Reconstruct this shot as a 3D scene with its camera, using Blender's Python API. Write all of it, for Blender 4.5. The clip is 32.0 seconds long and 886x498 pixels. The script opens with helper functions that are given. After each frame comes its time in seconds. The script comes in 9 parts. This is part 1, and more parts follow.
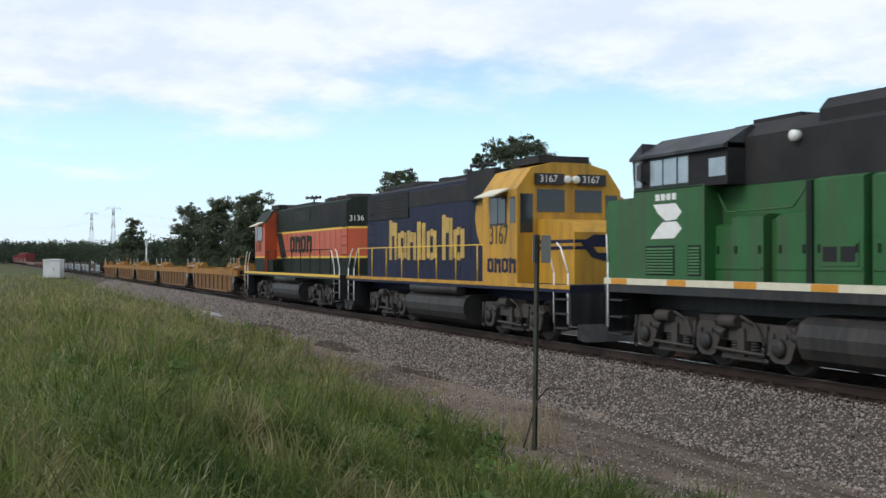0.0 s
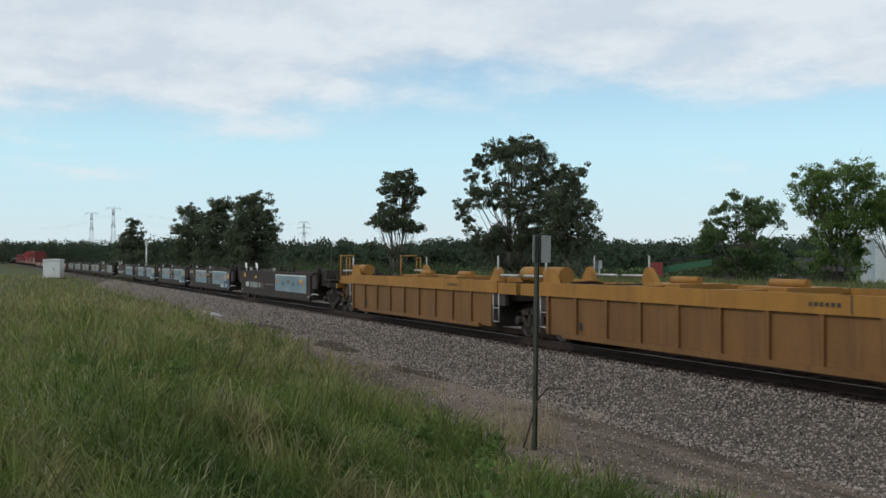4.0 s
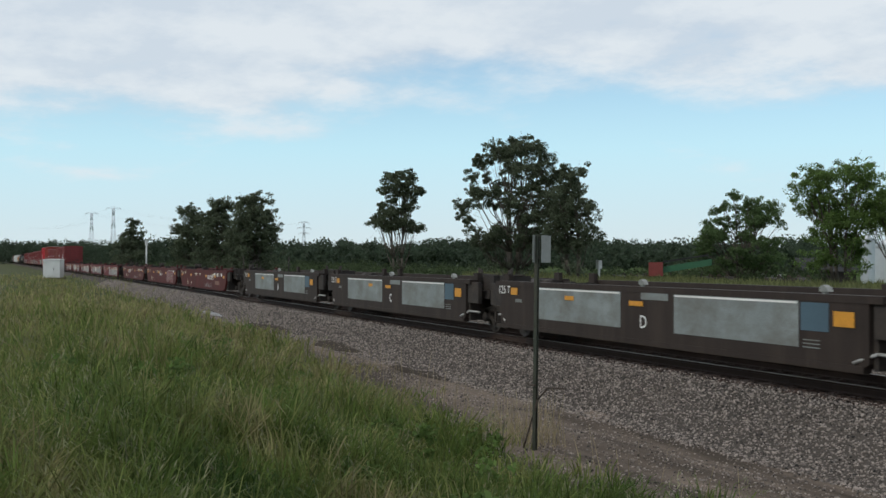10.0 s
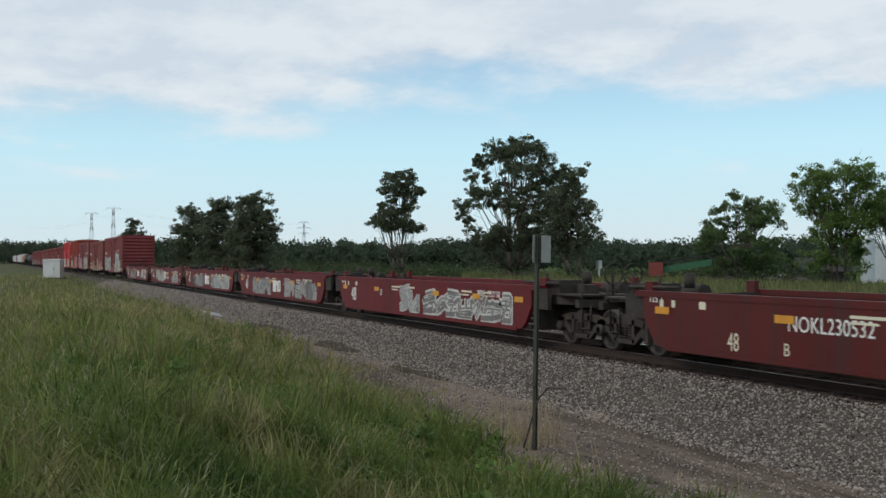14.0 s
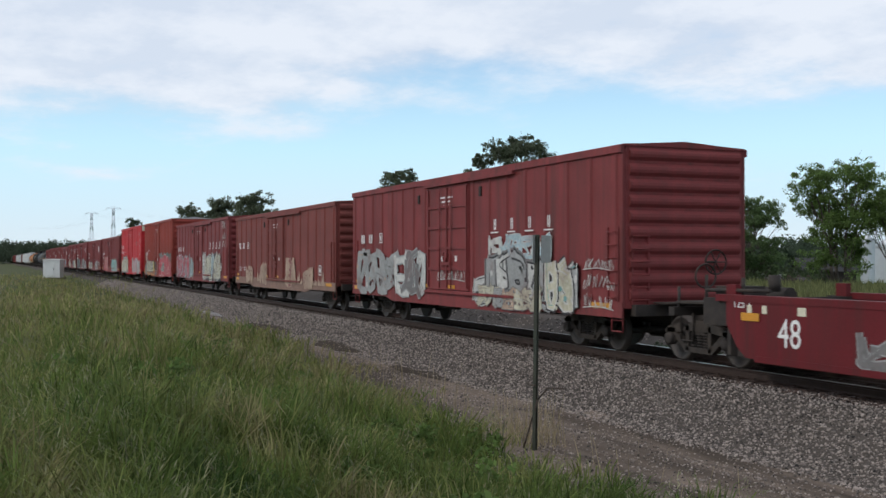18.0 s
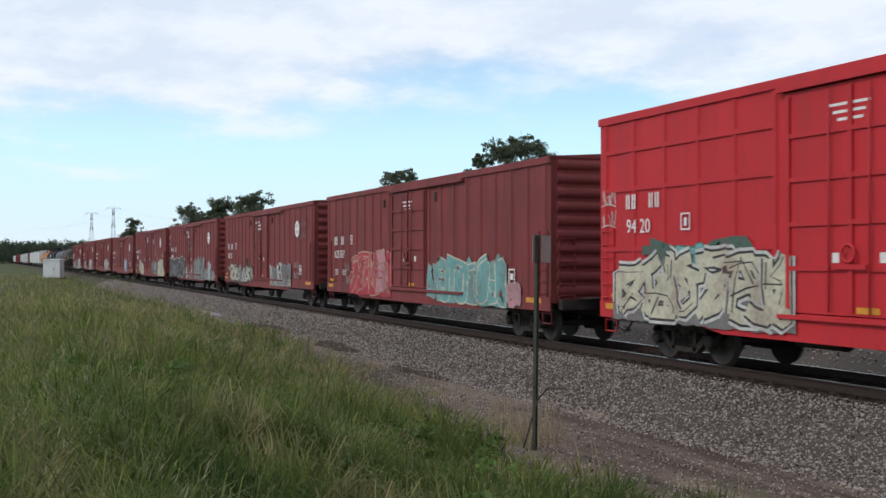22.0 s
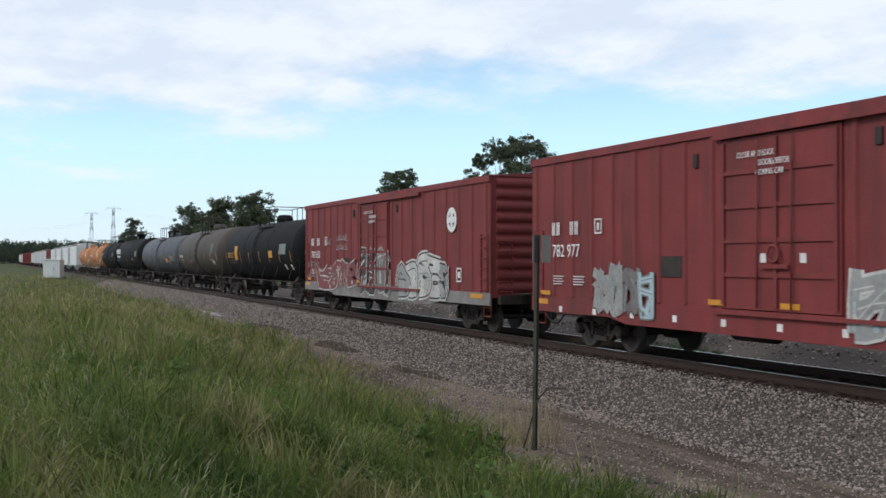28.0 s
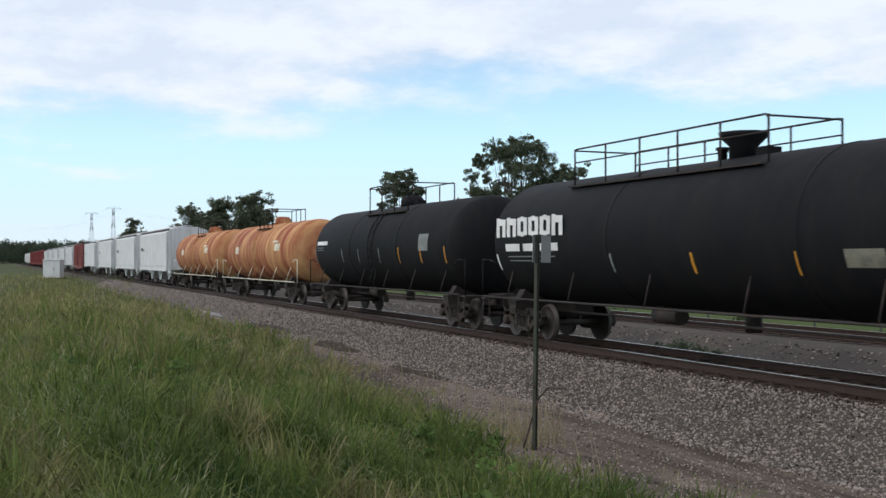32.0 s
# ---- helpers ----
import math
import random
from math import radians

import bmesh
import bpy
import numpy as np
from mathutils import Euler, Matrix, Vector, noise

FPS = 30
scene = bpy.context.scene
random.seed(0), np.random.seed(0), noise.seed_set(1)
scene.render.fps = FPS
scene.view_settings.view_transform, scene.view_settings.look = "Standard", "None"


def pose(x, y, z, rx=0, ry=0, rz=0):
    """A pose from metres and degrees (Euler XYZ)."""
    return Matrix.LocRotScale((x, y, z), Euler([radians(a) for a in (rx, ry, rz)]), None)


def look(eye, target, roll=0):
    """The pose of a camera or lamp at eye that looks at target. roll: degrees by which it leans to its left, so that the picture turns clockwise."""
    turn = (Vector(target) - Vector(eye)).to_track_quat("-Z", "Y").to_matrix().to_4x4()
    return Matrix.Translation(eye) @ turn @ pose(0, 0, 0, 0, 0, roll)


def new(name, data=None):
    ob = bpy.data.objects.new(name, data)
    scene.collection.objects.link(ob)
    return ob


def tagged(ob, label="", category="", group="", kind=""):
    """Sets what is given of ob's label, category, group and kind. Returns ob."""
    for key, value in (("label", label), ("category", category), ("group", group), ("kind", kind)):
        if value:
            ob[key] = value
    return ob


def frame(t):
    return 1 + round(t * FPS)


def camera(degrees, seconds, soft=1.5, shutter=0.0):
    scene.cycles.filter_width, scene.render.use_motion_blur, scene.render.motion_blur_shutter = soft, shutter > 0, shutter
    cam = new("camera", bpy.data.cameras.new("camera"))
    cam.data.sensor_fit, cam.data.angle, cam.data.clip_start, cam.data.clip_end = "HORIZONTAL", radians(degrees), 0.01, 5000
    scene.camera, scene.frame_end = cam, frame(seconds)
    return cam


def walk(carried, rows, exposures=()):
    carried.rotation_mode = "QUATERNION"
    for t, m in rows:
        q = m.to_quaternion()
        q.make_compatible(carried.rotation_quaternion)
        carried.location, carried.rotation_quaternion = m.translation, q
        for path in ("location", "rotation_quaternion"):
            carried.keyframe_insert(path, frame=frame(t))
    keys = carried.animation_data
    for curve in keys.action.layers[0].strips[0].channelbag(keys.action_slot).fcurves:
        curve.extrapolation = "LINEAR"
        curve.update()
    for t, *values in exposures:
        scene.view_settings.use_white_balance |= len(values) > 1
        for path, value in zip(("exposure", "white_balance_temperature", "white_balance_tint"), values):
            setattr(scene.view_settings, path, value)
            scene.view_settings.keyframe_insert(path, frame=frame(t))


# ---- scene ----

TRACK_Y = 13.85        # centre line of the near track; rail heads lie at z = 0
TRACK_2 = 22.5         # centre line of the far track
EYE = (0.0, 0.0, 2.05)

cam = camera(44.13, 32.0, soft=1.5, shutter=0.07)
yaw, rise = radians(22.47), math.tan(radians(0.563))
AIM = (EYE[0] - math.cos(yaw), EYE[1] + math.sin(yaw), EYE[2] + rise)
LIGHT = [(0.0, 0.16), (1.0, 0.10), (2.0, -0.08), (3.0, -0.14), (6.0, -0.15), (14.0, -0.15), (17.0, -0.16), (18.0, -0.03), (19.0, 0.09), (32.0, 0.09)]
walk(cam, [(0.0, look(EYE, AIM)), (32.0, look(EYE, AIM))], [(t, stops, 6380 if 1 < t < 18 else 6250, 6 if 1 < t < 18 else 10) for t, stops in LIGHT])

# ---------------------------------------------------------------- world, sun, exposure
world = bpy.data.worlds.new("sky")
scene.world = world
world.use_nodes = True


def build_sky():
    nt = world.node_tree
    nt.nodes.clear()
    N, L = nt.nodes.new, nt.links.new
    out, bg = N("ShaderNodeOutputWorld"), N("ShaderNodeBackground")
    sky = N("ShaderNodeTexSky")
    sky.sky_type, sky.sun_disc = "NISHITA", False
    sky.sun_elevation, sky.sun_rotation = radians(39), radians(177)
    sky.air_density, sky.dust_density, sky.ozone_density = 1.0, 0.1, 2.6
    gain = N("ShaderNodeVectorMath")
    gain.operation = "SCALE"
    gain.inputs["Scale"].default_value = SKY_GAIN
    L(sky.outputs[0], gain.inputs[0])
    # pale summer haze low over the horizon
    hz_c, hz_s, hz_f, hz = N("ShaderNodeTexCoord"), N("ShaderNodeSeparateXYZ"), N("ShaderNodeMapRange"), N("ShaderNodeMixRGB")
    L(hz_c.outputs["Generated"], hz_s.inputs[0])
    L(hz_s.outputs[2], hz_f.inputs["Value"])
    hz_f.interpolation_type = "SMOOTHSTEP"
    hz_f.inputs["From Min"].default_value, hz_f.inputs["From Max"].default_value = 0.05, 0.27
    hz_f.inputs["To Min"].default_value, hz_f.inputs["To Max"].default_value = 0.95, 0.0
    L(hz_f.outputs[0], hz.inputs[0])
    L(gain.outputs[0], hz.inputs[1])
    hz_v, hz_r = N("ShaderNodeMapRange"), N("ShaderNodeValToRGB")
    hz_v.inputs["From Max"].default_value = 0.24
    L(hz_s.outputs[2], hz_v.inputs["Value"])
    L(hz_v.outputs[0], hz_r.inputs[0])
    hz_r.color_ramp.elements[0].color = HAZE
    hz_r.color_ramp.elements[1].color = (0.48, 0.80, 1.06, 1)
    hz_m = hz_r.color_ramp.elements.new(0.42)
    hz_m.color = (0.64, 0.93, 1.06, 1)
    L(hz_r.outputs[0], hz.inputs[2])
    # cloud deck: the direction projected on a flat layer overhead
    tc, sep = N("ShaderNodeTexCoord"), N("ShaderNodeSeparateXYZ")
    L(tc.outputs["Generated"], sep.inputs[0])
    zz = N("ShaderNodeMath")
    zz.operation = "MAXIMUM"
    zz.inputs[1].default_value = 0.03
    L(sep.outputs[2], zz.inputs[0])
    zo = N("ShaderNodeMath")
    zo.operation = "ADD"
    zo.inputs[1].default_value = 0.20
    L(zz.outputs[0], zo.inputs[0])
    div = N("ShaderNodeVectorMath")
    div.operation = "DIVIDE"
    comb = N("ShaderNodeCombineXYZ")
    for i in range(3):
        L(zo.outputs[0], comb.inputs[i])
    turn = N("ShaderNodeMapping")
    turn.inputs["Rotation"].default_value = (0, 0, radians(-7))
    L(tc.outputs["Generated"], turn.inputs["Vector"])
    L(turn.outputs[0], div.inputs[0])
    L(comb.outputs[0], div.inputs[1])
    shift = N("ShaderNodeVectorMath")
    shift.operation = "ADD"
    shift.inputs[1].default_value = CLOUD_SHIFT
    L(div.outputs[0], shift.inputs[0])
    big, fine = N("ShaderNodeTexNoise"), N("ShaderNodeTexNoise")
    for nz, s, d, r in ((big, 0.75, 3.0, 0.5), (fine, 3.2, 7.0, 0.6)):
        nz.inputs["Scale"].default_value, nz.inputs["Detail"].default_value, nz.inputs["Roughness"].default_value = s, d, r
        L(shift.outputs[0], nz.inputs["Vector"])
    mixn = N("ShaderNodeMath")
    mixn.operation = "MULTIPLY_ADD"
    mixn.inputs[1].default_value = 0.5
    L(fine.outputs["Fac"], mixn.inputs[0])
    L(big.outputs["Fac"], mixn.inputs[2])
    # a broken deck overhead that ends above a clear band at the horizon
    deck = N("ShaderNodeMath")
    deck.operation = "MULTIPLY_ADD"
    deck.inputs[1].default_value, deck.inputs[2].default_value = 5.0, CLOUD_FOOT
    L(zz.outputs[0], deck.inputs[0])
    total = N("ShaderNodeMath")
    total.operation = "MULTIPLY_ADD"
    total.inputs[1].default_value = CLOUD_BREAK
    L(mixn.outputs[0], total.inputs[0])
    L(deck.outputs[0], total.inputs[2])
    top = N("ShaderNodeMath")
    top.operation = "MINIMUM"
    top.inputs[1].default_value = 1.0
    L(total.outputs[0], top.inputs[0])
    amount = N("ShaderNodeMapRange")
    amount.interpolation_type = "SMOOTHSTEP"
    amount.inputs["From Min"].default_value, amount.inputs["From Max"].default_value = CLOUD_EDGE
    amount.inputs["To Max"].default_value = 0.94
    L(top.outputs[0], amount.inputs["Value"])
    tone = N("ShaderNodeValToRGB")
    tone.color_ramp.elements[0].position, tone.color_ramp.elements[0].color = 0.40, (0.72, 0.78, 0.87, 1)
    tone.color_ramp.elements[1].position, tone.color_ramp.elements[1].color = 0.58, (0.87, 0.90, 0.95, 1)
    L(fine.outputs["Fac"], tone.inputs[0])
    mix = N("ShaderNodeMixRGB")
    L(amount.outputs[0], mix.inputs[0])
    L(hz.outputs[0], mix.inputs[1])
    L(tone.outputs[0], mix.inputs[2])
    L(mix.outputs[0], bg.inputs[0])
    bg.inputs[1].default_value = 1.0
    L(bg.outputs[0], out.inputs[0])


SKY_GAIN = 0.135
HAZE = (0.76, 0.84, 0.89, 1)
CLOUD_SHIFT = (3.0, 1.0, 0.0)
CLOUD_FOOT, CLOUD_BREAK, CLOUD_EDGE = -2.30, 2.1, (-0.20, 0.30)
build_sky()

sun = new("sun", bpy.data.lights.new("sun", "SUN"))
sun.data.energy, sun.data.angle, sun.data.color = 1.35, radians(14), (1.0, 0.95, 0.88)
sun.matrix_world = look((0, 0, 60), (-2, 44, 60 - 36))
tagged(sun, kind="structure")

# ---------------------------------------------------------------- materials
def mat(name, color, rough=0.7, metal=0.0, var=0.25, scale=3.0, bump=0.1, fine=40.0, dirt=None, dirt_amount=0.0, dirt_scale=0.8,
        island=0.0, each=0.0, streak=False, spec=0.5, dirt_from=(0.45, 0.75), stretch=None):
    """A paint, earth or metal: base colour with two scales of variation, an optional dirt colour in patches or in vertical streaks, and fine bump."""
    m = bpy.data.materials.new(name)
    m.use_nodes = True
    nt = m.node_tree
    N, L = nt.nodes.new, nt.links.new
    bsdf = nt.nodes["Principled BSDF"]
    bsdf.inputs["Roughness"].default_value, bsdf.inputs["Metallic"].default_value = rough, metal
    bsdf.inputs["Specular IOR Level"].default_value = spec
    tc = N("ShaderNodeTexCoord")
    coord = tc.outputs["Object"]
    n1, n2 = N("ShaderNodeTexNoise"), N("ShaderNodeTexNoise")
    n1.inputs["Scale"].default_value, n1.inputs["Detail"].default_value = scale, 5
    n2.inputs["Scale"].default_value, n2.inputs["Detail"].default_value = fine, 3
    L(coord, n1.inputs["Vector"])
    L(coord, n2.inputs["Vector"])
    add = N("ShaderNodeMath")
    add.operation = "ADD"
    L(n1.outputs["Fac"], add.inputs[0])
    L(n2.outputs["Fac"], add.inputs[1])
    rng = N("ShaderNodeMapRange")
    rng.inputs["From Min"].default_value, rng.inputs["From Max"].default_value = 0.55, 1.45
    rng.inputs["To Min"].default_value, rng.inputs["To Max"].default_value = 1 - var, 1 + var
    L(add.outputs[0], rng.inputs["Value"])
    value = rng.outputs[0]
    for amount, source in ((island, "island"), (each, "object")):
        if amount:
            info = N("ShaderNodeNewGeometry") if source == "island" else N("ShaderNodeObjectInfo")
            sock = info.outputs["Random Per Island" if source == "island" else "Random"]
            r2 = N("ShaderNodeMapRange")
            r2.inputs["To Min"].default_value, r2.inputs["To Max"].default_value = 1 - amount, 1 + amount
            L(sock, r2.inputs["Value"])
            mu = N("ShaderNodeMath")
            mu.operation = "MULTIPLY"
            L(value, mu.inputs[0])
            L(r2.outputs[0], mu.inputs[1])
            value = mu.outputs[0]
    sc = N("ShaderNodeVectorMath")
    sc.operation = "SCALE"
    sc.inputs[0].default_value = color
    L(value, sc.inputs["Scale"])
    col = sc.outputs[0]
    if dirt:
        n3 = N("ShaderNodeTexNoise")
        n3.inputs["Scale"].default_value, n3.inputs["Detail"].default_value, n3.inputs["Roughness"].default_value = dirt_scale, 7, 0.65
        if streak or stretch:
            mp = N("ShaderNodeMapping")
            mp.inputs["Scale"].default_value = stretch or (4.0, 4.0, 0.35)
            L(coord, mp.inputs["Vector"])
            L(mp.outputs[0], n3.inputs["Vector"])
        else:
            L(coord, n3.inputs["Vector"])
        r3 = N("ShaderNodeMapRange")
        r3.inputs["From Min"].default_value, r3.inputs["From Max"].default_value = dirt_from
        r3.inputs["To Max"].default_value = dirt_amount
        L(n3.outputs["Fac"], r3.inputs["Value"])
        mx = N("ShaderNodeMixRGB")
        L(r3.outputs[0], mx.inputs[0])
        L(col, mx.inputs[1])
        mx.inputs[2].default_value = (*dirt, 1)
        col = mx.outputs[0]
    L(col, bsdf.inputs["Base Color"])
    if bump:
        bp = N("ShaderNodeBump")
        bp.inputs["Strength"].default_value, bp.inputs["Distance"].default_value = bump, 0.02
        L(add.outputs[0], bp.inputs["Height"])
        L(bp.outputs[0], bsdf.inputs["Normal"])
    return m


def glass(name, color=(0.03, 0.035, 0.04)):
    m = mat(name, color, 0.08, var=0.1, bump=0)
    return m


def leaf_mat(name, color, var=0.35, dry=None):
    m = mat(name, color, 0.65, var=0.5, scale=0.8, fine=3.5, bump=0, island=var, spec=0.2, dirt=dry, dirt_amount=0.75, dirt_scale=0.22)
    nt = m.node_tree
    bsdf = nt.nodes["Principled BSDF"]
    tr, mx = nt.nodes.new("ShaderNodeBsdfTranslucent"), nt.nodes.new("ShaderNodeMixShader")
    src = bsdf.inputs["Base Color"].links[0].from_socket
    nt.links.new(src, tr.inputs[0])
    mx.inputs[0].default_value = 0.5
    nt.links.new(bsdf.outputs[0], mx.inputs[1])
    nt.links.new(tr.outputs[0], mx.inputs[2])
    nt.links.new(mx.outputs[0], nt.nodes["Material Output"].inputs[0])
    return m


def grass_mat(name):
    """Meadow grass: patches from dark green through yellow-green to straw, each blade a little different."""
    m = leaf_mat(name, (1.0, 1.0, 1.0), 0.4)
    nt = m.node_tree
    N, L = nt.nodes.new, nt.links.new
    tc, mp, nz, ramp, mul = N("ShaderNodeTexCoord"), N("ShaderNodeMapping"), N("ShaderNodeTexNoise"), N("ShaderNodeValToRGB"), N("ShaderNodeMixRGB")
    mp.inputs["Scale"].default_value = (0.34, 0.62, 0.5)
    nz.inputs["Scale"].default_value, nz.inputs["Detail"].default_value, nz.inputs["Roughness"].default_value = 1.0, 4, 0.6
    L(tc.outputs["Object"], mp.inputs["Vector"])
    L(mp.outputs[0], nz.inputs["Vector"])
    stops = ((0.28, (0.046, 0.082, 0.020)), (0.44, (0.112, 0.156, 0.038)), (0.56, (0.186, 0.200, 0.066)), (0.68, (0.268, 0.232, 0.118)))
    el = ramp.color_ramp.elements
    el[0].position, el[0].color = stops[0][0], (*stops[0][1], 1)
    el[1].position, el[1].color = stops[3][0], (*stops[3][1], 1)
    for p, c in stops[1:3]:
        e = el.new(p)
        e.color = (*c, 1)
    # drier, seedier growth away along the bank
    sx, far, add = N("ShaderNodeSeparateXYZ"), N("ShaderNodeMapRange"), N("ShaderNodeMath")
    L(tc.outputs["Object"], sx.inputs[0])
    L(sx.outputs[0], far.inputs["Value"])
    far.inputs["From Min"].default_value, far.inputs["From Max"].default_value = -24.0, -5.0
    far.inputs["To Min"].default_value, far.inputs["To Max"].default_value = 0.10, -0.08
    add.operation = "ADD"
    L(nz.outputs["Fac"], add.inputs[0])
    L(far.outputs[0], add.inputs[1])
    clump, spread, add2 = N("ShaderNodeTexNoise"), N("ShaderNodeMapRange"), N("ShaderNodeMath")
    clump.inputs["Scale"].default_value, clump.inputs["Detail"].default_value = 2.1, 2
    L(tc.outputs["Object"], clump.inputs["Vector"])
    L(clump.outputs["Fac"], spread.inputs["Value"])
    spread.inputs["From Min"].default_value, spread.inputs["From Max"].default_value = 0.25, 0.75
    spread.inputs["To Min"].default_value, spread.inputs["To Max"].default_value = -0.16, 0.15
    add2.operation = "ADD"
    L(add.outputs[0], add2.inputs[0])
    L(spread.outputs[0], add2.inputs[1])
    L(add2.outputs[0], ramp.inputs[0])
    bsdf = nt.nodes["Principled BSDF"]
    src = bsdf.inputs["Base Color"].links[0].from_socket
    mul.blend_type = "MULTIPLY"
    mul.inputs[0].default_value = 1.0
    L(src, mul.inputs[1])
    L(ramp.outputs[0], mul.inputs[2])
    for node in nt.nodes:
        if node.bl_idname == "ShaderNodeBsdfTranslucent":
            L(mul.outputs[0], node.inputs[0])
    L(mul.outputs[0], bsdf.inputs["Base Color"])
    return m


